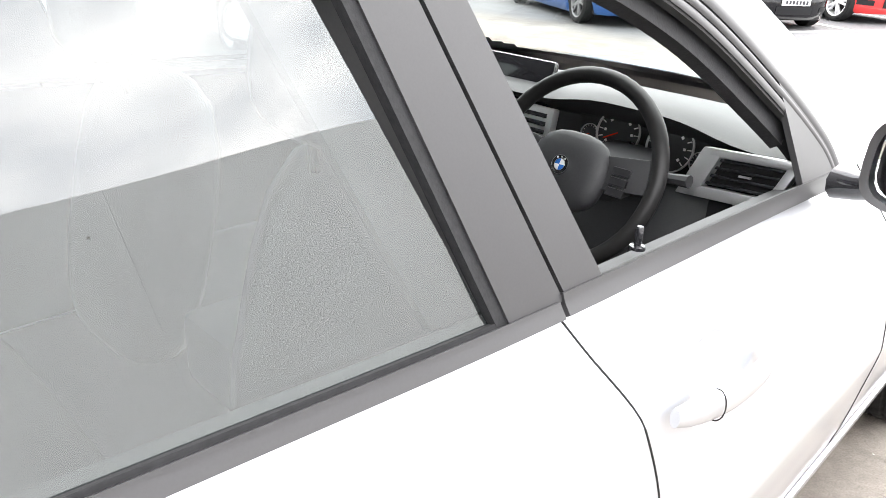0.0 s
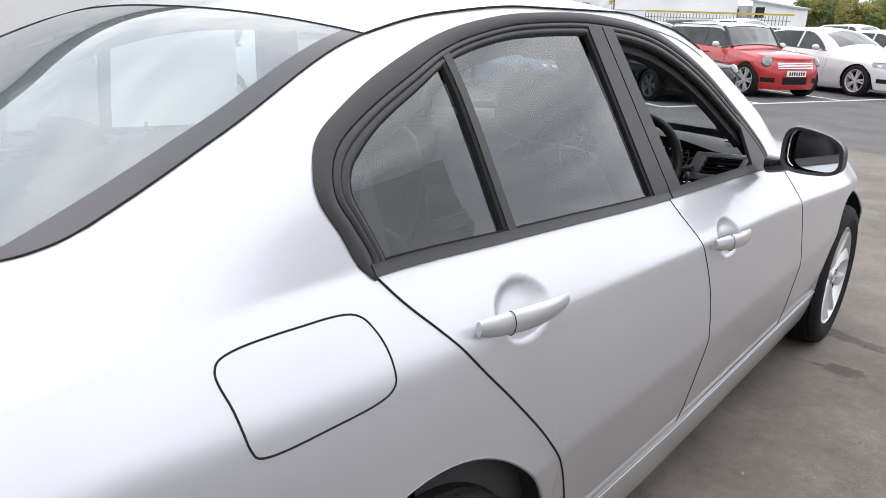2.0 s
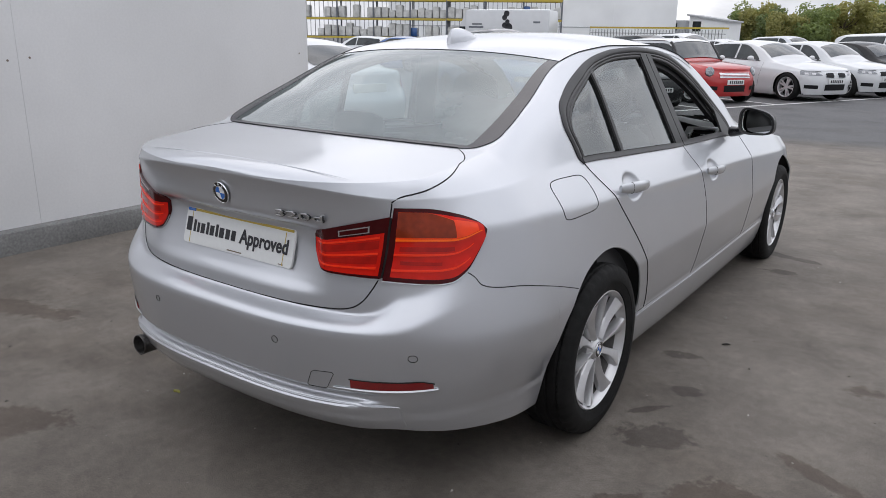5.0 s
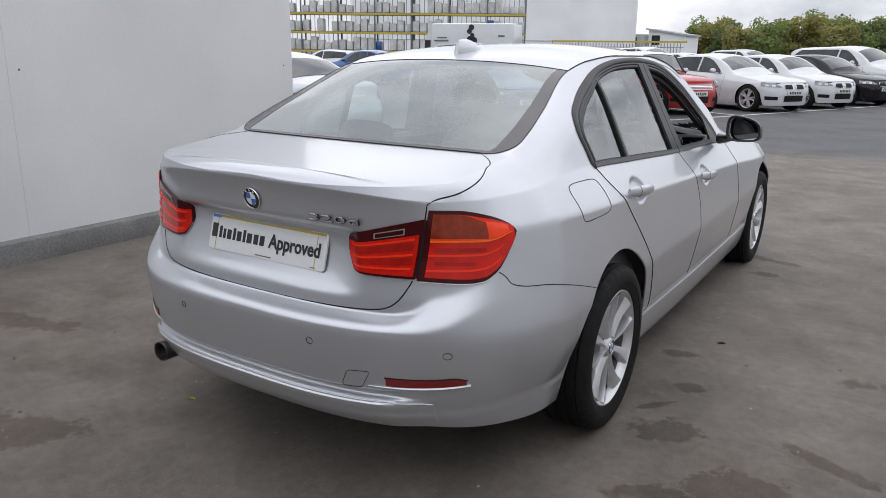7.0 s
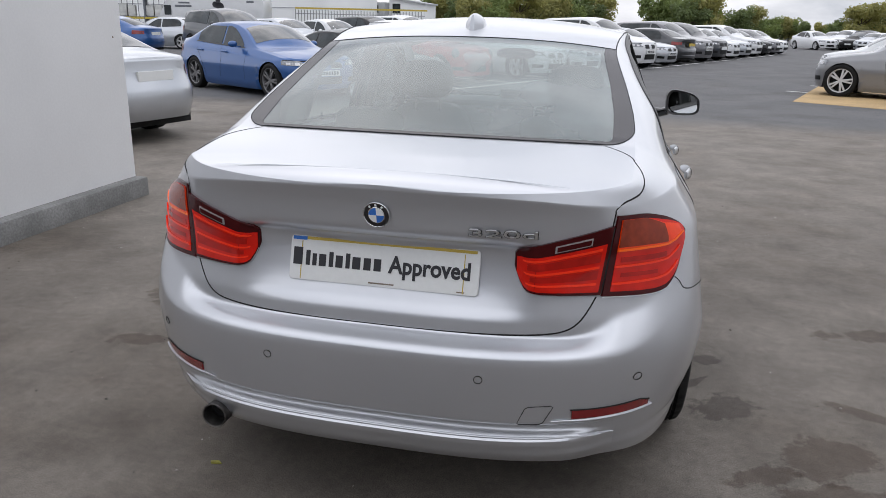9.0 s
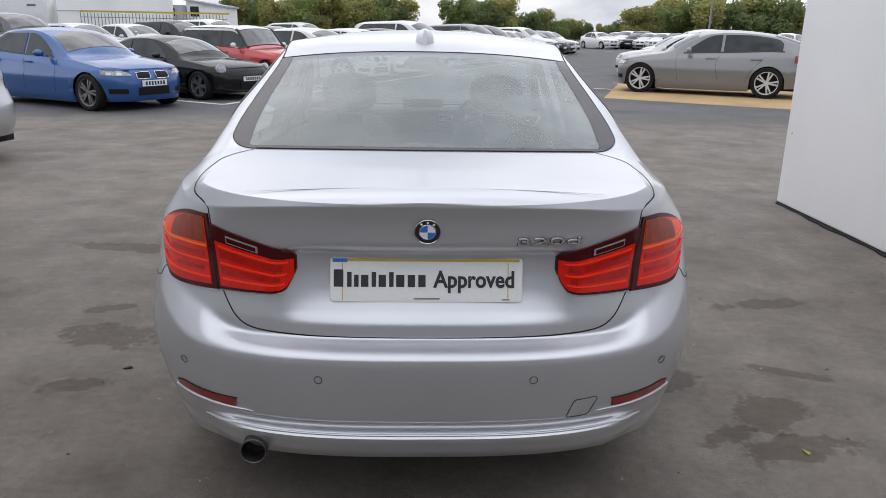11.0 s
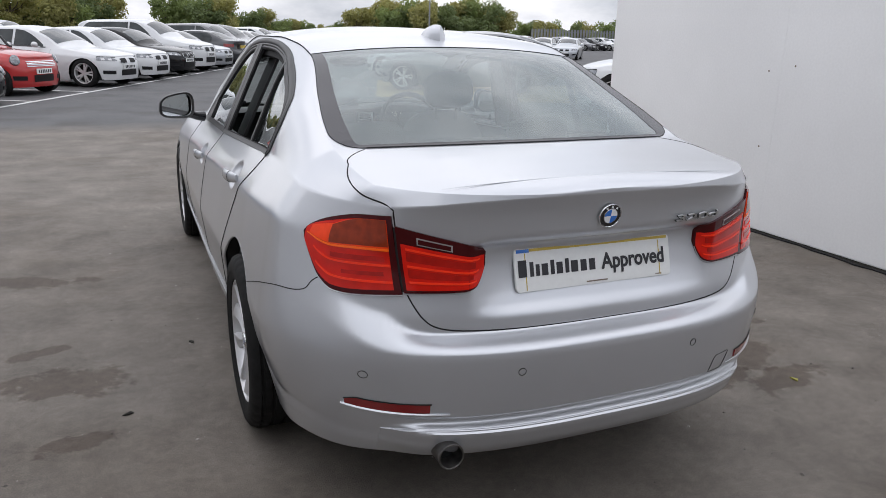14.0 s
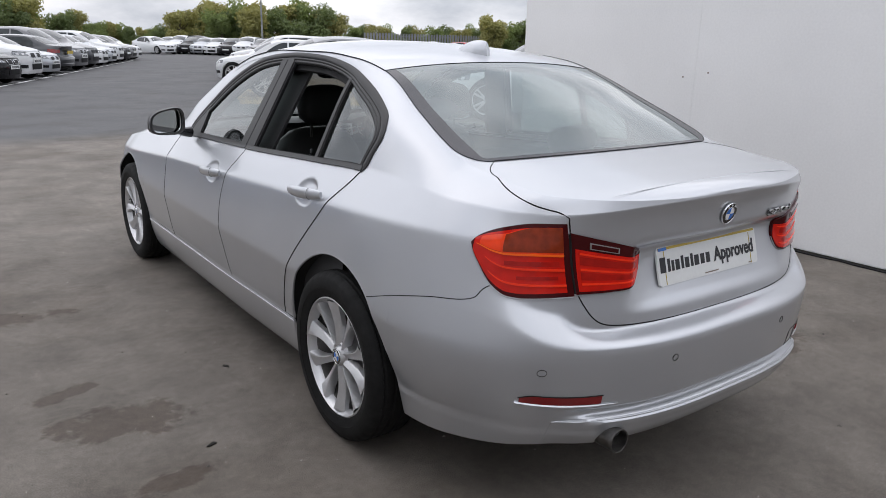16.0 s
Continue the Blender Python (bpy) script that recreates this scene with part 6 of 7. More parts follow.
def body_mesh(kind, fine):
    """The whole outer skin of a parked car as one sheet."""
    key = kind, fine
    if key not in BODY_CACHE:
        s = SHELLS[kind]
        ys = sorted({SIDE_R, SIDE_F} | {round(h - ARCH * math.cos(math.pi * i / 12), 4) for h in (HUB_R, HUB_F) for i in range(13)} | {round(h + d, 4) for h in (HUB_R, HUB_F) for d in (-ARCH - 0.001, ARCH + 0.001)} | {round(y, 4) for y in spread(1.5, 3.4, 0.12 if fine else 0.2)})
        ys = [y for y in ys if SIDE_R <= y <= SIDE_F]
        n_low, n_up = (18, 16) if fine else (9, 8)
        cols, vs, rows = shell_grid(s, 12 if fine else 7, ys, 9 if fine else 5, n_low, n_up)
        n = len(vs)
        verts = vs + [Vector((-v.x, v.y, v.z)) for v in vs]
        faces = []
        for i in range(len(cols) - 1):
            for k in range(rows - 1):
                q = (i * rows + k, (i + 1) * rows + k, (i + 1) * rows + k + 1, i * rows + k + 1)
                faces += [q, tuple(n + v for v in q[::-1])]
        BODY_CACHE[key] = verts, faces
    return BODY_CACHE[key]


def grid_part(name, us, ws, point, mat, parent, scale):
    bm = bmesh.new()
    g = [[bm.verts.new(scale @ point(u, w)) for w in ws] for u in us]
    for a, b in zip(g, g[1:]):
        for k in range(len(ws) - 1):
            bm.faces.new((a[k], a[k + 1], b[k + 1], b[k]))
    bmesh.ops.remove_doubles(bm, verts=bm.verts, dist=1e-5)
    bmesh.ops.recalc_face_normals(bm, faces=bm.faces)
    return part(name, bm, mat, parent)


def simple_wheel(parent, scale, x, y, r, fine, rim):
    sg = 1 if x > 0 else -1
    m = Matrix.Translation((x, y, r)) @ (Matrix.Rotation(math.pi, 4, "Z") if sg < 0 else Matrix.Identity(4))
    bm = bmesh.new()
    lathe(bm, [(-0.10, r * 0.72), (-0.10, r * 0.92), (-0.085, r), (0.07, r), (0.088, r * 0.93), (0.092, r * 0.80), (0.080, r * 0.74)], 28 if fine else 16, "X", m)
    w = part("wheel", bm, TYRE, parent)
    bm = bmesh.new()
    lathe(bm, [(-0.06, r * 0.68), (0.06, r * 0.69), (0.080, r * 0.745), (0.076, r * 0.70)], 28 if fine else 16, "X", m)
    if fine:
        for i in range(10):
            a = radians(36 * i + (8 if i % 2 else -8))
            box(bm, 0.030, 0.066, -0.019, 0.019, 0.02, r * 0.72, 0.005, m @ Matrix.Rotation(a, 4, "X"))
    else:
        for i in range(5):
            box(bm, 0.030, 0.062, -0.03, 0.03, 0.02, r * 0.70, 0, m @ Matrix.Rotation(radians(72 * i), 4, "X"))
    lathe(bm, [(0.03, 0.055), (0.066, 0.045), (0.068, 0.0)], 16, "X", m)
    bmesh.ops.recalc_face_normals(bm, faces=bm.faces)
    part("rim", bm, rim, w)
    # Black disc put in for the shade inside the rim.
    bm = bmesh.new()
    lathe(bm, [(-0.05, r * 0.69), (-0.05, 0.0)], 20, "X", m)
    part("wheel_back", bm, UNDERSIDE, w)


def parked_car(kind, paint, m, size=(1, 1, 1), fine=True, label="", roof=None, group="", face="kidney", name="parked_car"):
    s = SHELLS[kind]
    scale = Matrix.Diagonal((*size, 1))
    if len(label.split()) < 6:
        label += " parked in a marked bay"
    root = thing(name, label, "car", m, group)
    verts, faces = body_mesh(kind, fine)
    mesh_object("body", [scale @ v for v in verts], faces, PAINTS[paint], root)
    me = root.children[0].data
    if len(me.polygons):
        c = me.polygons[40]
        if c.normal.dot(c.center - Vector((0, 2.3 * size[1], 0.6))) < 0:
            me.flip_normals()
    n = 10 if fine else 5

    def screen(y0, y1, wide, off):
        def f(u, w):
            y = y0 + (y1 - y0) * u
            xr = s.rail_x(y) * wide
            x = xr * w
            r = s.rail_x(y)
            return Vector((x, y - s.bow(y) * (1 - (x / r) ** 2), s.rail_z(y) + (s.top(y) - s.rail_z(y)) * (1 - abs(x / r) ** 2.3) + off))
        return f

    ends = {"saloon": (0.70, 1.24), "coupe": (0.64, 1.25), "fastback": (0.42, 1.05), "hatch": (0.22, 0.52), "estate": (0.20, 0.42), "city": (0.18, 0.40)}[kind]
    grid_part("rear_window", zs(0, 1, n), zs(-1, 1, n), screen(*ends, 0.90, 0.006), BG_GLASS, root, scale)
    grid_part("windscreen", zs(0, 1, n), zs(-1, 1, n), screen(*((2.66, 3.08) if kind == "city" else (2.68, 3.16)), 1.0 if kind == "city" else 0.93, 0.020 if kind == "city" else 0.006), BG_SCREEN, root, scale)
    if roof:
        grid_part("roof", zs(0, 1, n), zs(-1, 1, n), screen(ends[1] + 0.02, 2.69, 1.05, 0.030), PAINTS[roof], root, scale)
        for sg in (1, -1):
            grid_part("roof_edge", zs(0.50, 2.70, 16), zs(0, 1, 2), lambda y, w: s.side(y, s.rail_z(y) - 0.05 + 0.055 * w, 0.016), PAINTS[roof], root, Matrix.Diagonal((sg, 1, 1, 1)) @ scale)
    y_back = {"saloon": 1.12, "coupe": 1.25, "fastback": 0.85, "hatch": 0.62, "estate": 0.50, "city": 0.42}[kind]

    def top_at(y):
        back = max(0.0, (y_back + 0.30 - y) / 0.30)
        front = max(0.0, (y - 2.25) / 0.68)
        return max(s.belt(y) + 0.02, min(s.rail_z(y) - 0.035, 1.295 - 0.16 * back ** 2 - (0.20 if kind == "city" else 0.385) * front ** 1.5))

    for sg in (1, -1):
        flip_x = Matrix.Diagonal((sg, 1, 1, 1))
        for a, b in (((y_back, 2.08), (2.14, 2.88)) if kind != "coupe" else ((1.30, 1.72), (1.77, 2.88))):
            grid_part("side_window", zs(a, b, n + 4), zs(0, 1, 5), lambda y, w: s.side(y, s.belt(y) + 0.012 + (top_at(y) - s.belt(y) - 0.012) * w, 0.006), BG_GLASS, root, flip_x @ scale)
        if kind == "city":
            grid_part("pillar_trim", zs(0.36, 3.02, 24), zs(0, 1, 5), lambda y, w: s.side(y, s.belt(y) + (s.rail_z(y) - 0.002 - s.belt(y)) * w, 0.003), BLACK_TRIM, root, flip_x @ scale)
            bm = bmesh.new()
            tube(bm, [flip_x @ scale @ Vector((s.rail_x(y), y, s.rail_z(y) + 0.01)) for y in zs(2.62, 3.10, 8)], 0.034, 8)
            part("pillar_trim", bm, BLACK_TRIM, root)
        if fine:
            grid_part("belt_trim", zs(y_back - 0.04, 2.95, 12), zs(0, 1, 1), lambda y, w: s.side(y, s.belt(y) - 0.012 + 0.022 * w, 0.008), BLACK_TRIM, root, flip_x @ scale)
            for gap in (MID_GAP, FRONT_GAP) + ((REAR_GAP,) if kind != "coupe" else ()):
                bm = bmesh.new()
                tube(bm, [flip_x @ scale @ s.side(gap(z), z, 0.0) for z in zs(0.30, 0.87, 12)], 0.003, 4)
                part("door_gap", bm, SHADE_AND_SEAL, root)
            for y in (1.36, 2.32):
                bm = bmesh.new()
                p = s.side(y, 0.80)
                box(bm, p.x + 0.004, p.x + 0.03, y - 0.11, y + 0.11, 0.79, 0.822, 0.008, flip_x @ scale)
                part("door_handle", bm, PAINTS[paint], root)
        length = SIDE_F - SIDE_R

        def front(c, z, off):
            p = s.low(1 + length + c, z)
            d = Vector((p.x * 0.9, p.y - 3.4, 0)).normalized()
            return p + d * off

        if face == "kidney":
            grid_part("headlamp", zs(0.24, 0.78, 12), zs(0, 1, 4), lambda c, w: front(c, 0.606 + 0.035 * (1 - c) + (0.082 + 0.020 * (c - 0.28)) * w * min(1, 6 * (0.82 - c)), 0.008), CAR_LAMP, root, flip_x @ scale)
            grid_part("headlamp_edge", zs(0.26, 0.78, 10), zs(0, 1, 2), lambda c, w: front(c, 0.684 + 0.035 * (1 - c) + 0.018 * w, 0.006), GRILLE_BLACK, root, flip_x @ scale)
            grid_part("headlamp_eye", zs(0.36, 0.46, 4), zs(0, 1, 3), lambda c, w: front(c, 0.634 + 0.045 * w, 0.0105), WHEEL_SILVER, root, flip_x @ scale)
            grid_part("headlamp_eye", zs(0.55, 0.64, 4), zs(0, 1, 3), lambda c, w: front(c, 0.628 + 0.045 * w, 0.0105), WHEEL_SILVER, root, flip_x @ scale)
            grid_part("grille", zs(0.855, 0.985, 6), zs(0, 1, 4), lambda c, w: front(c, 0.563 + 0.110 * w, 0.010), GRILLE_BLACK, root, flip_x @ scale)
            if fine:
                bm = bmesh.new()
                path = [flip_x @ scale @ front(0.850 + 0.138 * a, 0.558 + 0.120 * b, 0.012) for a, b in ((0, 0.1), (0.5, 0), (1, 0.05), (1, 0.5), (1, 1), (0.5, 1), (0, 0.9), (0, 0.5))]
                tube(bm, path, 0.007, 6, closed=True)
                part("grille_rim", bm, CHROME, root)
        else:
            bm = bmesh.new()
            p = front(0.50, 0.70, 0.0)
            aim = Vector((p.x * 0.55, 0.8, 0.42)).to_track_quat("Z", "Y").to_matrix().to_4x4()
            lathe(bm, [(-0.05, 0.115), (0.022, 0.11), (0.04, 0.085), (0.046, 0.0)], 20, "Z", flip_x @ scale @ Matrix.Translation(p) @ aim)
            bmesh.ops.recalc_face_normals(bm, faces=bm.faces)
            part("headlamp", bm, CAR_LAMP, root)
            if paint == "red":
                for z in (0.575, 0.605, 0.635, 0.665):
                    grid_part("grille_bar", zs(0.74, 1.0, 8), zs(0, 1, 1), lambda c, w: front(c, z + 0.016 * w, 0.012), CHROME, root, flip_x @ scale)
        grid_part("fog_intake", zs(0.36, 0.70, 10), zs(0, 1, 3), lambda c, w: front(c, 0.305 + 0.03 * (0.70 - c) + 0.085 * w, 0.005), GRILLE_BLACK, root, flip_x @ scale)
        grid_part("rear_lamp", zs(0.40, 0.90, 12), zs(0, 1, 3), lambda c, w: s.low(c, 0.75 + 0.03 * (0.9 - c) + (0.07 + 0.09 * c) * w) + Vector((0.006 * c, -0.008 * (1.2 - c), 0)), BG_TAIL, root, flip_x @ scale)
        bm = bmesh.new()
        bmesh.ops.create_uvsphere(bm, u_segments=12, v_segments=8, radius=1.0, matrix=flip_x @ scale @ Matrix.Translation((0.945, 2.80, 0.965)) @ Matrix.Diagonal((0.10, 0.055, 0.062, 1)))
        box(bm, 0.80, 0.90, 2.80, 2.85, 0.90, 0.93, 0.01, flip_x @ scale)
        part("door_mirror", bm, PAINTS[roof or paint], root)
    grid_part("lower_intake", zs(-0.33, 0.33, 8), zs(0, 1, 3), lambda x, w: s.low(2 + SIDE_F - SIDE_R - corner_like(abs(x)), 0.27 + 0.14 * w) * 1.0 + Vector(((math.copysign(1, x) - 1) * s.low(2 + SIDE_F - SIDE_R - corner_like(abs(x)), 0.30).x, 0.006, 0)), GRILLE_BLACK, root, scale)
    bm = bmesh.new()
    box(bm, -0.26, 0.26, s.nose(0.47) + 0.004, s.nose(0.47) + 0.016, 0.425, 0.53, 0.003, scale)
    plate_ob = part("number_plate", bm, PLATE_WHITE, root, smooth=False)
    if fine:
        for k in range(7):
            u0 = -0.215 + 0.062 * k
            part("plate_bar", box(bmesh.new(), u0, u0 + 0.04, s.nose(0.47) + 0.016, s.nose(0.47) + 0.018, 0.445, 0.510, 0, scale), INK, plate_ob, smooth=False)
    bm = bmesh.new()
    box(bm, -0.26, 0.26, s.tail(0.76) - 0.012, s.tail(0.76) + 0.02, 0.72, 0.83, 0.003, scale)
    part("number_plate", bm, PLATE_WHITE if kind == "coupe" else PLATE_YELLOW, root, smooth=False)
    bm = bmesh.new()
    box(bm, -0.74, 0.74, 0.35, 4.3, 0.17, 0.30, 0.01, scale)
    box(bm, -0.50, 0.50, 0.5, 4.2, 0.28, 0.66, 0, scale)
    part("underbody", bm, UNDERSIDE, root)
    r = TYRE_R * size[2] * 1.02
    for x in (0.79, -0.79):
        for y in (HUB_R, HUB_F):
            simple_wheel(root, scale, x * size[0], y * size[1], r, fine, WHEEL_DARK if fine and paint in ("blue", "black") else WHEEL_SILVER)
    return root


def corner_like(x):
    """Front-corner place at half width x."""
    return math.asin(min(x / 0.85, 1.0) ** (HERO.p / 2)) * 2 / math.pi


def facing(front, heading, size=(1, 1, 1), along=4.56, side=0.0):
    """Pose of a car whose point (side, along) stands at front, headed along heading."""
    h = Vector((*heading, 0)).normalized()
    a = math.atan2(-h.x, h.y)
    rot = Matrix.Rotation(a, 4, "Z")
    return Matrix.Translation(Vector((*front, 0)) - rot @ Vector((side * size[0], along * size[1], 0))) @ rot


ROW = (0.86, -0.51)
GROUP = "cars parked in the near row"
near_row = (
    ("saloon", "blue", (-5.62, 11.20), (1.0, 0.975, 0.965), "bright blue saloon car with dark grey wheels", None),
    ("coupe", "black", (-4.38, 13.40), (0.98, 0.96, 0.87), "low black sports coupe", None),
    ("city", "red", (-3.60, 16.20), (0.95, 0.82, 1.03), "small red hatchback with a white roof", "white"),
    ("fastback", "white", (-2.05, 18.72), (1.02, 1.04, 1.02), "white five-door fastback car", None),
)
for kind, paint, wheel_at, size, label, roof in near_row:
    parked_car(kind, paint, facing(wheel_at, ROW, size, HUB_F, 0.85), size, True, label, roof, GROUP, "kidney" if paint in ("blue", "white") else "round")
left = (("hatch", "white", (0.98, 0.95, 1.02), "white hatchback car"), ("saloon", "black", (1, 1, 1.02), "black saloon car"), ("estate", "white", (1.06, 1.05, 1.24), "large white sport utility car"), ("coupe", "silver", (1, 1.02, 1.0), "silver coupe car"),
        ("saloon", "dark", (1, 1, 1.0), "dark grey coupe parked tail out"), ("estate", "grey", (1.06, 1.03, 1.22), "large grey sport utility car"), ("estate", "dark", (1.04, 1.0, 1.2), "dark sport utility car"), ("hatch", "white", (1, 0.95, 1.04), "white hatchback car"), ("saloon", "silver", (1, 1, 1.02), "silver saloon car"),
        ("estate", "white", (1.04, 1.02, 1.18), "white sport utility car"), ("saloon", "black", (1, 1, 1.02), "black saloon car"), ("hatch", "grey", (1, 0.95, 1.05), "grey hatchback car"), ("saloon", "white", (1, 1, 1.02), "white saloon car"))
for k, (kind, paint, size, label) in enumerate(left):
    tip = (-1.02 + 0.364 * 2.5 * (k + 1), 19.08 + 0.931 * 2.5 * (k + 1))
    out_tail = k == 4
    heading = (-ROW[0], -ROW[1]) if out_tail else ROW
    parked_car(kind, paint, facing(tip, heading, size, 0.06 if out_tail else 4.56), size, k < 6, label, None, GROUP)

# second row behind, seen over the roofs
behind = (("estate", "dark", (1.06, 1.04, 1.24), "large dark sport utility car"), ("saloon", "silver", (1, 1, 1.03), "silver saloon car"), ("saloon", "white", (1, 1, 1.03), "white saloon car"), ("estate", "black", (1.04, 1.0, 1.16), "black estate car with roof rails"), ("estate", "white", (1.05, 1.04, 1.22), "white sport utility car"),
          ("hatch", "white", (1, 0.95, 1.05), "white hatchback car"), ("saloon", "grey", (1, 1, 1.03), "grey saloon car"), ("estate", "silver", (1.04, 1.02, 1.2), "silver sport utility car"))
for k, (kind, paint, size, label) in enumerate(behind):
    tip = (-11.1 + 0.37 * 2.6 * k, 22.5 + 0.93 * 2.6 * k)
    parked_car(kind, paint, facing(tip, ROW, size), size, False, label, None, "cars in the second row")
size = (1.0, 1.0, 0.98)
parked_car("coupe", "silver", facing((-4.48, 6.0), (-0.98, 0.2), size, 0.10), size, True, "silver coupe car parked tail towards the bay")
for k, (kind, paint, tip, label) in enumerate((("coupe", "blue", (-16.3, 24.0), "blue coupe car"), ("hatch", "white", (-21.0, 27.0), "small white car"), ("saloon", "silver", (-17.5, 30.0), "silver saloon car"), ("saloon", "white", (-11.8, 27.5), "white saloon car"))):
    size = (1, 1, 1.0)
    parked_car(kind, paint, facing(tip, (-1.0, 0.0), size, 0.06), size, k < 1, label, None, "cars behind the wall")

# right-hand row, headed the other way
AWAY = (-0.84, 0.54)
size = (1.04, 1.05, 1.10)
parked_car("fastback", "bronze", facing((5.53, 17.0), (-0.875, 0.485), size, HUB_F, -0.85), size, True, "grey-bronze five-door fastback car on buff paving")
size = (1.05, 1.05, 1.2)
parked_car("estate", "white", facing((6.75, 10.6), AWAY, size, 4.50, -0.5), size, True, "white sport utility car behind the wall")
right = (("saloon", "white", (1, 1, 1.02)), ("saloon", "red", (1, 1, 1.0)), ("estate", "white", (1.02, 1, 1.15)), ("saloon", "silver", (1, 1, 1)), ("hatch", "white", (1, 0.95, 1.05)), ("saloon", "blue", (1, 1, 1)), ("saloon", "white", (1, 1, 1)), ("estate", "black", (1.03, 1, 1.18)), ("saloon", "silver", (1, 1, 1)), ("hatch", "white", (1, 0.95, 1.05)))
for k, (kind, paint, size) in enumerate(right):
    tip = (5.75 + 0.42 * 2.55 * (k + 1), 21.6 + 0.91 * 2.55 * (k + 1))
    parked_car(kind, paint, facing(tip, AWAY, size), size, k < 2, f"{paint} {'estate' if kind == 'estate' else 'hatchback' if kind == 'hatch' else 'saloon'} car", None, "cars parked across the aisle")

# far rows: one car of each colour, copied
far_colours = ("white", "silver", "black", "blue", "white", "grey", "red", "white")
masters = {}
for k in range(46):
    col = far_colours[(k * 5 + k // 7) % 8]
    kind = ("saloon", "hatch", "estate")[(k * 7) % 3]
    u = k % 23
    at = (17.0 + 2.6 * u * 0.88, 64.0 + 2.6 * u * 0.30) if k < 23 else (24.0 + 2.6 * u * 0.90, 84.0 + 2.6 * u * 0.26)
    if random.random() < 0.1:
        continue
    key = kind, col
    m = facing(at, (0.35 + random.uniform(-0.05, 0.05), -0.93))
    if key in masters:
        copy_thing(masters[key], m)
    else:
        masters[key] = parked_car(kind, col, m, (1, 1, 1.14 if kind == "estate" else 1.03), False, f"distant {col} car among many", None, "cars in the far rows")

for k in range(15):
    col = ("white", "white", "black", "silver", "white", "black", "white", "grey", "blue", "blue", "silver", "white", "red", "white", "silver")[k]
    kind = ("saloon", "estate", "saloon", "hatch", "saloon")[k % 5]
    at = (17.4 + 0.62 * k, 68.5 - 1.75 * k * (0.8 + 0.02 * k))
    m = facing(at, (-0.62, -0.78))
    key = kind, col
    if key in masters:
        copy_thing(masters[key], m)
    else:
        masters[key] = parked_car(kind, col, m, (1, 1, 1.14 if kind == "estate" else 1.03), False, f"distant {col} car among many", None, "cars in the far rows")

# ---- bay markings and paving ----
line_dir = Vector((0.364, 0.931))


def stripe(a, b, w=0.1):
    a, b = Vector(a), Vector(b)
    d = (b - a).normalized()
    s = Vector((-d.y, d.x)) * w / 2
    return flat_patch("bay_line", [tuple(a + s), tuple(b + s), tuple(b - s), tuple(a - s)][::-1], 0.004, LINE_WHITE, "worn white painted bay line on tarmac", "line")


start = Vector((-3.72, 12.60))
stripe(start, start + line_dir * 37)
for k in range(14):
    p = start + line_dir * 2.5 * k
    stripe(p, p - Vector(ROW) * 5.0)
r0 = Vector((3.6, 15.8))
for k in range(1, 12):
    p = r0 + Vector((0.42, 0.91)) * 2.55 * k
    stripe(p, p + Vector((0.84, -0.54)) * 4.8)
flat_patch("buff_paving", [(4.2, 15.2), (13.5, 9.4), (17.0, 14.6), (6.2, 21.2)], 0.006, SAND, "buff sandy paved strip under the fastback", "paving")


# ---- debris on the ground ----
LEAF = material("fallen_leaf", (0.30, 0.28, 0.05), rough=0.6)
for i, (x, y) in enumerate(((-0.62, 0.33), (1.38, 0.60), (-1.28, 1.28), (-1.0, 1.9), (1.05, 2.2), (-1.62, -0.2))):
    bm = bmesh.new()
    a = i * 1.7
    pts = [(0.022, 0), (0.008, 0.008), (-0.02, 0.004), (-0.012, -0.008)]
    vs = [bm.verts.new((x + u * math.cos(a) - v * math.sin(a), y + u * math.sin(a) + v * math.cos(a), 0.004 + 0.004 * (k % 2))) for k, (u, v) in enumerate(pts)]
    low_vs = [bm.verts.new((v.co.x, v.co.y, 0.0005)) for v in vs]
    bm.faces.new(vs)
    bm.faces.new(low_vs[::-1])
    for k in range(4):
        bm.faces.new((vs[k], low_vs[k], low_vs[(k + 1) % 4], vs[(k + 1) % 4]))
    tagged(part("leaf", bm, LEAF if i in (0, 1) else DARK_BROWN, None, smooth=False), "small dry leaf lying on the concrete" if i in (0, 1) else "small dark crumb of dirt on the concrete", "leaf" if i in (0, 1) else "debris")

# loose grit on the concrete
GRIT = material("grit", (0.10, 0.09, 0.08), rough=0.9, grain=0.5, grain_size=40)
PALE_GRIT = material("pale_grit", (0.36, 0.34, 0.31), rough=0.9, grain=0.4, grain_size=40)
for mat, label, count, seed in ((GRIT, "loose dark grit scattered on the concrete", 900, 21), (PALE_GRIT, "loose pale grit scattered on the concrete", 500, 22)):
    rnd = random.Random(seed)
    vs, fs = [], []
    for _ in range(count):
        x, y = rnd.uniform(-3.0, 3.0), rnd.uniform(-1.2, 5.0)
        r = rnd.uniform(0.0015, 0.0045) if rnd.random() < 0.93 else rnd.uniform(0.005, 0.009)
        a = rnd.uniform(0, 6.28)
        o = len(vs)
        vs += [(x + r * k * math.cos(a + 1.57 * i), y + r * k * math.sin(a + 1.57 * i), 0.0) for i, k in enumerate((1, 0.7, 1.2, 0.8))] + [(x, y, r * rnd.uniform(0.6, 1.1))]
        fs += [(o, o + 1, o + 4), (o + 1, o + 2, o + 4), (o + 2, o + 3, o + 4), (o + 3, o, o + 4)]
    tagged(mesh_object("grit", vs, fs, mat, None, smooth=False), label, "grit", kind="stuff")

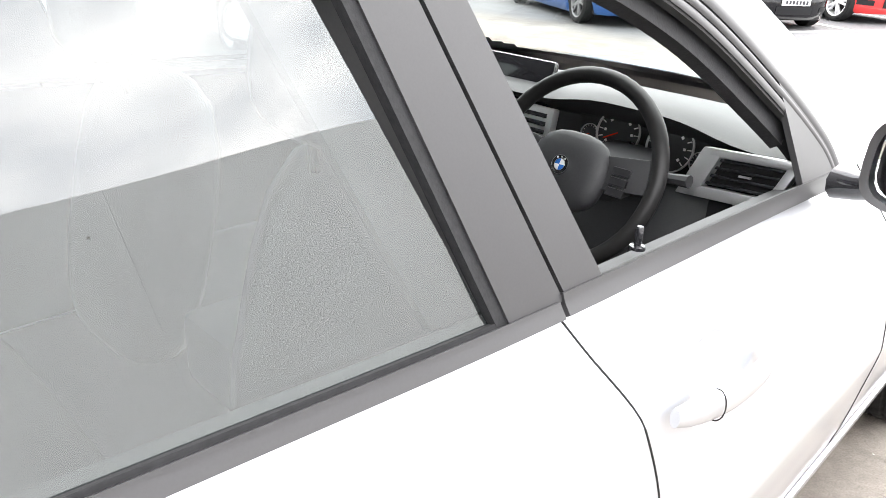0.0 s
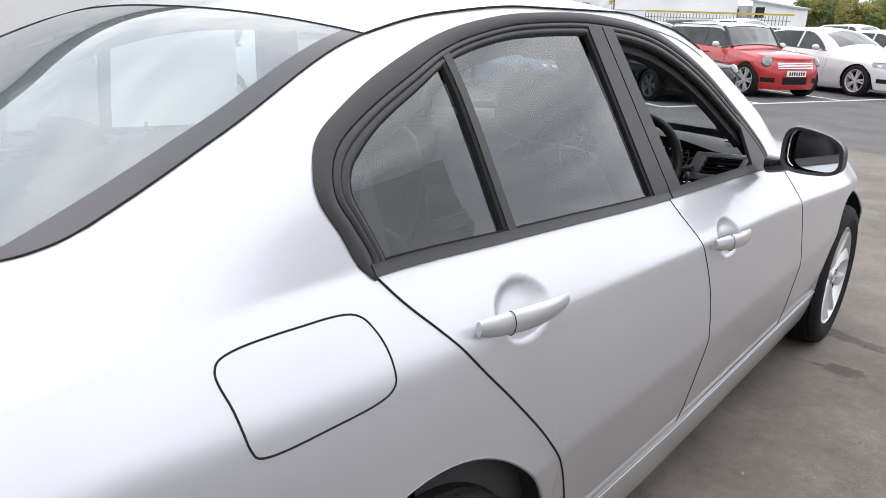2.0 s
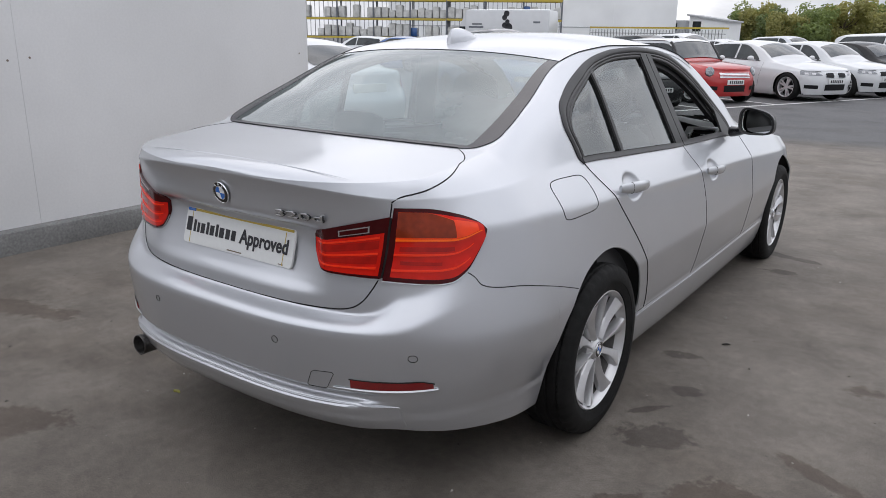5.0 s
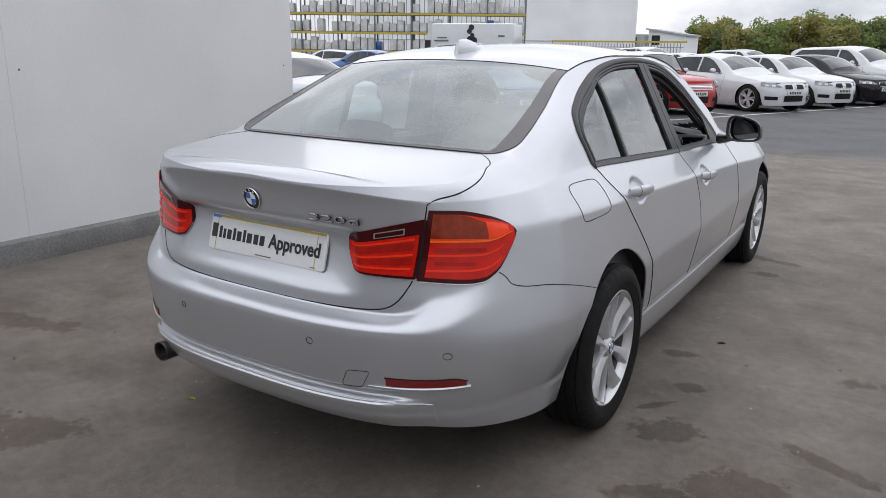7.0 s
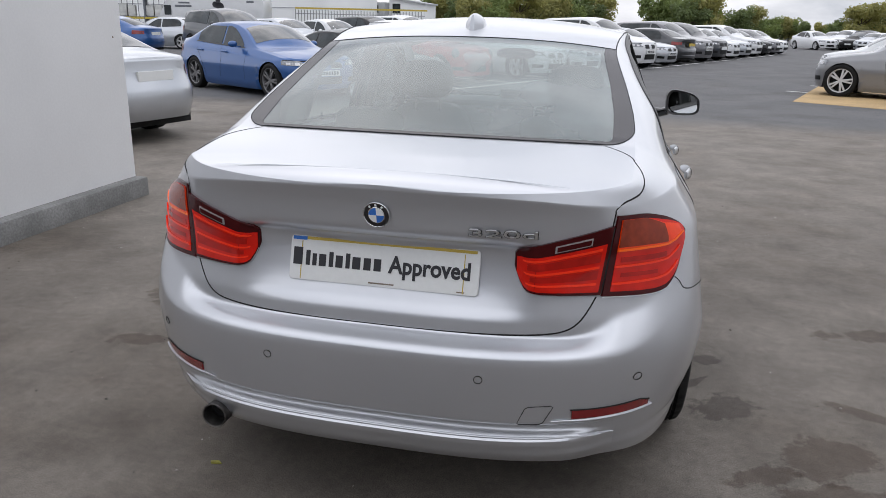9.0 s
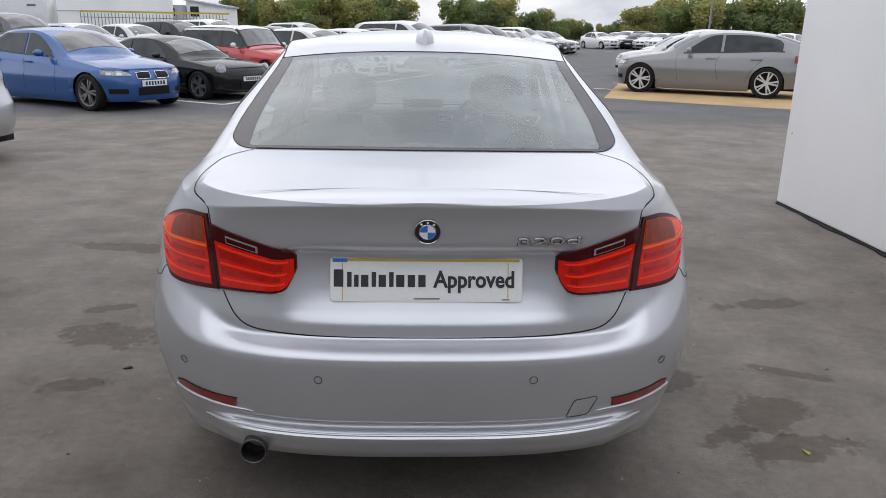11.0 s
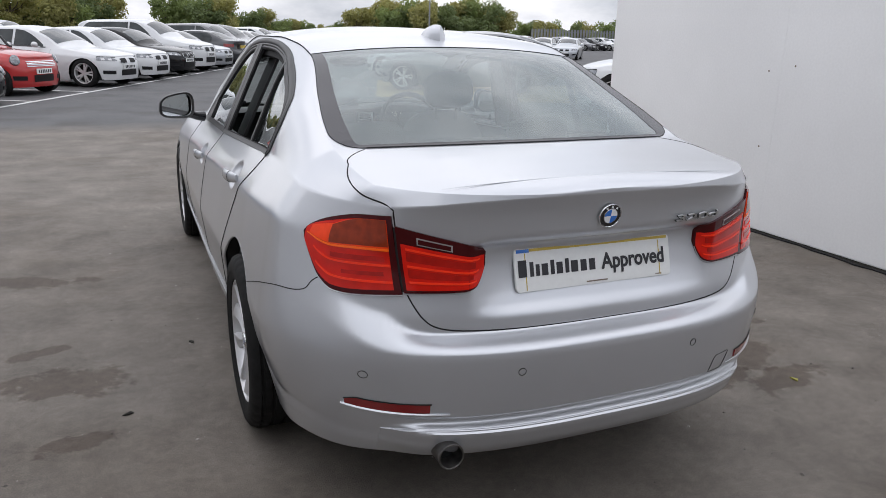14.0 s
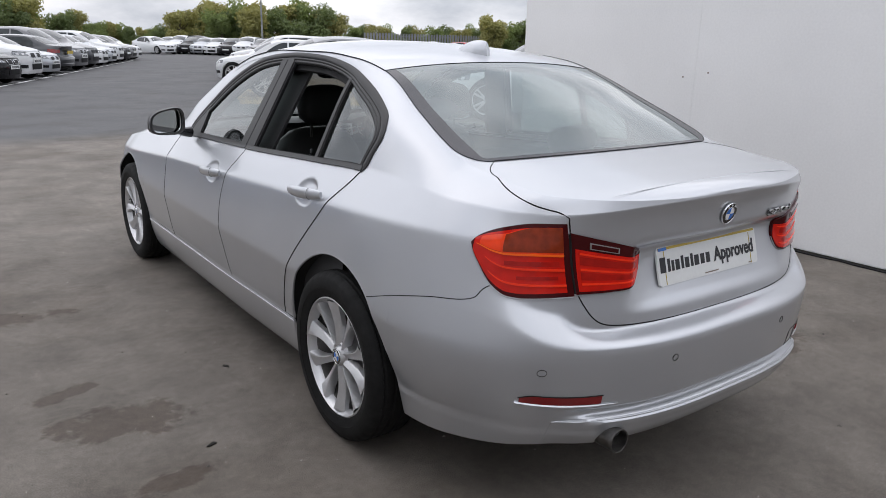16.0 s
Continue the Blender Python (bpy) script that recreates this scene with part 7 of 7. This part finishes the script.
# ---- yard, buildings and trees in the distance ----
BUILDING = material("pale_shed_cladding", (0.86, 0.87, 0.87), rough=0.6, blotch=0.06, blotch_size=0.3)
ROOF_GREY = material("shed_roof", (0.40, 0.41, 0.42), rough=0.6)
YELLOW_BEAM = material("yellow_beam", (0.52, 0.40, 0.06), rough=0.5)
RACK_STEEL = material("rack_steel", (0.16, 0.17, 0.19), rough=0.5, metal=0.5)
BAG = material("white_bulk_bag", (0.60, 0.60, 0.58), rough=0.8, blotch=0.2, blotch_size=3)
FENCE = material("galvanised_fence", (0.27, 0.28, 0.28), rough=0.55, metal=0.5)
BARK = material("bark", (0.10, 0.075, 0.055), rough=0.9, grain=0.3, grain_size=8)


def rack(at, turn, seed, levels=4, bays=4):
    rnd = random.Random(seed)
    root = thing("storage_rack", "tall steel storage rack with yellow beams and white bags", "rack", Matrix.Translation((*at, 0)) @ Matrix.Rotation(turn, 4, "Z"), "racks in the builders' yard")
    for b in range(bays + 1):
        part("upright", boxes(*((b * 2.8 - 0.05, b * 2.8 + 0.05, d - 0.05, d + 0.05, 0, 5.6) for d in (0, 1.2))), RACK_STEEL, root, smooth=False)
    for l in range(levels):
        z = 1.2 + 1.35 * l
        part("beam", boxes((0, bays * 2.8, -0.06, 0.0, z, z + 0.14), (0, bays * 2.8, 1.2, 1.26, z, z + 0.14)), YELLOW_BEAM, root, smooth=False)
        part("shelf", boxes((0, bays * 2.8, 0.0, 1.2, z + 0.14, z + 0.17)), RACK_STEEL, root, smooth=False)
        for b in range(bays * 5):
            if rnd.random() < 0.85:
                bm = bmesh.new()
                x = 0.32 + b * 0.555
                box(bm, x - 0.25, x + 0.25, 0.15, 1.0, z + 0.17, z + 0.17 + rnd.uniform(0.5, 0.95), 0.1)
                part("bulk_bag", bm, BAG if rnd.random() < 0.96 else PAINTS["blue"], root)
    for b in range(bays * 8):
        part("pole", boxes((b * 0.35 + 0.2, b * 0.35 + 0.235, 0.5, 0.55, 0, 5.6 + rnd.uniform(-0.3, 0.9))), RACK_STEEL, root, smooth=False)
    return root


rack((-52, 34), radians(28), 1)
rack((-41, 40), radians(28), 2)
rack((-31, 45), radians(28), 3, 4, 3)

bm = bmesh.new()
box(bm, -1.0, 1.0, -2.9, 2.2, 0.35, 2.95, 0.16)
van = thing("white_van", "plain white panel van with a dark emblem on its side", "van", facing((-18.6, 38.2), (-0.975, -0.22), (1, 1, 1), -2.9))
part("body", bm, PAINTS["white"], van)
bm = bmesh.new()
vs = [bm.verts.new((sx * 0.98, y, z)) for y, z in ((2.15, 0.35), (3.1, 0.40), (3.15, 1.2), (2.85, 1.45), (2.15, 2.80)) for sx in (1, -1)]
for k in range(4):
    bm.faces.new((vs[2 * k], vs[2 * k + 2], vs[2 * k + 3], vs[2 * k + 1]))
bm.faces.new([vs[2 * k] for k in range(5)][::-1])
bm.faces.new([vs[2 * k + 1] for k in range(5)])
bmesh.ops.recalc_face_normals(bm, faces=bm.faces)
part("cab", bm, PAINTS["white"], van, smooth=False)
for x in (0.96, -1.0):
    part("side_window", boxes((x, x + 0.04, 2.18, 2.55, 1.5, 2.0)), BG_GLASS, van, smooth=False)
bm = bmesh.new()
for dx, dz, r in ((0, 0.52, 0.17), (0.12, 0.30, 0.15), (-0.06, 0.08, 0.13), (0.10, -0.12, 0.16), (-0.15, -0.22, 0.22)):
    lathe(bm, [(0.0, r), (0.01, r * 0.9), (0.01, 0.0)], 14, "X", Matrix.Translation((-1.012, -0.35 + dx, 2.2 + dz)))
part("emblem", bm, INK, van)
for y0, y1, z0, z1 in ((1.15, 1.75, 2.10, 2.18), (1.05, 1.95, 1.92, 2.02), (-2.35, -1.95, 2.2, 2.3)):
    part("lettering_bar", boxes((-1.01, -1.002, y0, y1, z0, z1)), RACK_STEEL, van, smooth=False)
for x in (0.86, -0.86):
    for y in (-1.9, 2.35):
        simple_wheel(van, Matrix.Identity(4), x, y, 0.34, False, WHEEL_SILVER)

shed = thing("warehouse", "long tall pale warehouse with ribbed cladding and a shallow roof", "building", Matrix.Translation((-55.3, 67.6, 0)) @ Matrix.Rotation(radians(20), 4, "Z"))
part("wall", boxes((0, 32, 0, 16, 0, 8.4)), BUILDING, shed, smooth=False)
bm = bmesh.new()
vs = [bm.verts.new(p) for p in ((-0.3, -0.3, 8.4), (32.3, -0.3, 8.4), (32.3, 16.3, 8.4), (-0.3, 16.3, 8.4), (-0.3, 8, 9.8), (32.3, 8, 9.8))]
for f in ((0, 1, 5, 4), (2, 3, 4, 5), (1, 2, 5), (3, 0, 4)):
    bm.faces.new([vs[i] for i in f])
part("roof", bm, ROOF_GREY, shed, smooth=False)
for k in range(6):
    part("downpipe", boxes((1.5 + 6 * k, 1.58 + 6 * k, -0.08, -0.01, 0, 8.3)), BUILDING, shed, smooth=False)
part("rail", boxes((0, 32, -0.05, -0.01, 2.55, 2.63)), ROOF_GREY, shed, smooth=False)

hut = thing("site_office", "small white site office with a sloping grey roof", "building", Matrix.Translation((-24.3, 80, 0)) @ Matrix.Rotation(radians(-4), 4, "Z"))
bm = bmesh.new()
low = [bm.verts.new(p) for p in ((0, 0, 0), (4.1, 0, 0), (4.1, 4, 0), (0, 4, 0))]
high = [bm.verts.new(p) for p in ((0, 0, 3.85), (4.1, 0, 3.25), (4.1, 4, 3.25), (0, 4, 3.85))]
for k in range(4):
    bm.faces.new((low[k], low[(k + 1) % 4], high[(k + 1) % 4], high[k]))
part("wall", bm, BUILDING, hut, smooth=False)
bm = bmesh.new()
low = [bm.verts.new(p) for p in ((-0.2, -0.3, 3.88), (4.3, -0.3, 3.23), (4.3, 4.2, 3.23), (-0.2, 4.2, 3.88))]
high = [bm.verts.new(v.co + Vector((0, 0, 0.16))) for v in low]
bm.faces.new(high)
bm.faces.new(low[::-1])
for k in range(4):
    bm.faces.new((low[k], low[(k + 1) % 4], high[(k + 1) % 4], high[k]))
part("roof", bm, ROOF_GREY, hut, smooth=False)
part("window", boxes((0.4, 1.3, -0.05, -0.004, 2.3, 3.3)), BG_GLASS, hut, smooth=False)
cabin = thing("container_cabin", "grey flat-roofed container cabin beside the site office", "cabin", Matrix.Translation((-26.4, 79, 0)) @ Matrix.Rotation(radians(-4), 4, "Z"))
part("wall", boxes((0, 2.0, 0, 3, 0, 3.4), bevel=0.05), ROOF_GREY, cabin, smooth=False)
part("window", boxes((0.3, 1.2, -0.04, -0.004, 2.3, 3.1)), BG_GLASS, cabin, smooth=False)


def fence(a, b, h, label, step=0.5, mat=FENCE, wide=0.15):
    a, b = Vector((*a, 0)), Vector((*b, 0))
    d = (b - a).normalized()
    n = int((b - a).length / step)
    root = thing("fence", label, "fence")
    bm = bmesh.new()
    ang = Matrix.Rotation(math.atan2(d.y, d.x), 4, "Z")
    for k in range(n):
        p = a + d * step * k
        box(bm, -wide, wide, -0.01, 0.01, 0, h + random.uniform(-0.05, 0.05), 0, Matrix.Translation(p) @ ang)
    tagged(part("pale", bm, mat, root, smooth=False), kind="stuff")
    for z in (0.4, h - 0.4):
        bm = bmesh.new()
        box(bm, 0, (b - a).length, -0.04, 0.0, z, z + 0.06, 0, Matrix.Translation(a) @ ang)
        part("rail", bm, mat, root, smooth=False)
    return root


yard_fence = fence((-31, 70), (-18.2, 72), 2.35, "grey palisade fence with a yellow beam before the warehouse", 0.3, FENCE, 0.035)
bm = bmesh.new()
box(bm, 0, 13.2, -0.12, -0.05, 2.42, 2.58, 0, Matrix.Translation((-31, 70, 0)) @ Matrix.Rotation(math.atan2(2, 12.8), 4, "Z"))
part("beam", bm, YELLOW_BEAM, yard_fence, "yellow steel beam", smooth=False)
fence((52, 92), (118, 92), 2.6, "grey palisade fence beyond the far cars", 0.5)

pole = thing("street_lamp", "slim grey lamp column over the car park", "lamp post", Matrix.Translation((26, 66, 0)))
bm = bmesh.new()
tube(bm, [(0, 0, 0), (0, 0, 4), (0, 0, 8.5)], [0.09, 0.075, 0.05], 8)
part("column", bm, FENCE, pole)
part("lantern", boxes((-0.1, 0.5, -0.1, 0.1, 8.45, 8.6), bevel=0.03), FENCE, pole)


def leaf_material(name, color):
    """Leaves that let part of the light through."""
    m = material(name, color, rough=0.6, grain=0.0, blotch=0.35, blotch_size=0.8)
    t = m.node_tree
    b, o = t.nodes["Principled BSDF"], t.nodes["Material Output"]
    through_leaf = t.nodes.new("ShaderNodeBsdfTranslucent")
    through_leaf.inputs["Color"].default_value = (color[0] * 1.5, color[1] * 1.4, color[2], 1)
    both_ways = t.nodes.new("ShaderNodeMixShader")
    both_ways.inputs["Fac"].default_value = 0.4
    t.links.new(b.outputs["BSDF"], both_ways.inputs[1])
    t.links.new(through_leaf.outputs["BSDF"], both_ways.inputs[2])
    t.links.new(both_ways.outputs["Shader"], o.inputs["Surface"])
    return m


LEAVES = [leaf_material("leaves_mid", (0.190, 0.245, 0.085)), leaf_material("leaves_dark", (0.145, 0.190, 0.075)), leaf_material("leaves_olive", (0.290, 0.285, 0.105))]


def tree(seed, mat, squat=1.0):
    """A tapered trunk, limbs, and a crown of many small leaf clumps in uneven lobes; about ten metres high."""
    rnd = random.Random(seed)
    root = thing("tree", "leafy green tree at the edge of the car park", "tree", None, "trees round the car park")
    bm = bmesh.new()
    tube(bm, [(0, 0, 0), (0.1, 0, 1.6), (0.05, 0.1, 3.2), (0.15, 0.0, 5.0)], [0.24, 0.19, 0.15, 0.08], 8)
    lobes = []
    for k in range(16):
        a, e = rnd.uniform(0, 6.28), rnd.uniform(0.0, 1.0)
        r = rnd.uniform(0.6, 3.0) * squat
        c = Vector((r * math.cos(a), r * math.sin(a), 1.3 + 7.0 * e * (1 - 0.28 * (r / 3))))
        lobes.append((c, rnd.uniform(1.0, 1.75)))
        tube(bm, [(0.1, 0, 1.8 + 2 * e), tuple(c * 0.5 + Vector((0, 0, 1.2))), tuple(c)], [0.09, 0.06, 0.02], 6)
    part("trunk", bm, BARK, root)
    vs, fs = [], []
    for c, r in lobes:
        for _ in range(210):
            d = Vector((rnd.gauss(0, 1), rnd.gauss(0, 1), rnd.gauss(0, 0.85))).normalized()
            p = c + d * r * rnd.uniform(0.55, 1.08)
            s = rnd.uniform(0.14, 0.32)
            a = Vector((rnd.uniform(-1, 1), rnd.uniform(-1, 1), rnd.uniform(-1, 1))).normalized()
            b = a.cross(d + Vector((0.01, 0.02, 0.03))).normalized()
            o = len(vs)
            vs += [p + a * s, p + b * s * 0.8, p - a * s, p - b * s * 0.8, p + d * s * 0.5]
            fs += [(o, o + 1, o + 4), (o + 1, o + 2, o + 4), (o + 2, o + 3, o + 4), (o + 3, o, o + 4)]
    mesh_object("crown", vs, fs, mat, root, smooth=False)
    return root


trees = [tree(100 + i, LEAVES[i % 3], (1.0, 1.15, 0.9)[i % 3]) for i in range(6)]
spots = []
rnd = random.Random(5)


def wood(az0, az1, dist, top, n):
    """Trees spread between two bearings seen from the bay."""
    for k in range(n):
        a = radians(az0 + (az1 - az0) * (k + rnd.uniform(0.2, 0.8)) / n)
        d = dist * rnd.uniform(0.94, 1.08)
        spots.append((d * math.sin(a), d * math.cos(a), top * rnd.uniform(0.82, 1.08) / 9.0))


wood(-13.9, -9.5, 106, 6.4, 7)
wood(-17.6, -16.6, 108, 4.4, 2)
wood(-10, -0.6, 104, 7.4, 9)
wood(2.4, 7.0, 110, 7.0, 7)
wood(8.3, 9.8, 114, 5.2, 2)
wood(10, 15.4, 118, 3.6, 8)
wood(15.6, 20.0, 108, 6.2, 6)
wood(18.0, 27.5, 104, 7.2, 10)
wood(28, 33, 118, 4.6, 5)
wood(33, 39, 118, 4.4, 6)
wood(38.5, 48, 106, 5.6, 8)
wood(-20, 50, 124, 3.2, 34)
wood(-75, -46, 120, 7.0, 10)
wood(50, 85, 110, 7.0, 12)
for k, (x, y, s) in enumerate(spots):
    m = Matrix.Translation((x, y, -0.05)) @ Matrix.Rotation(rnd.uniform(0, 6.28), 4, "Z") @ Matrix.Diagonal((s * 1.05, s * 1.05, s, 1))
    if k < len(trees):
        trees[k].matrix_world = m
    else:
        t = copy_thing(trees[k % len(trees)], m)
        t.matrix_basis = m
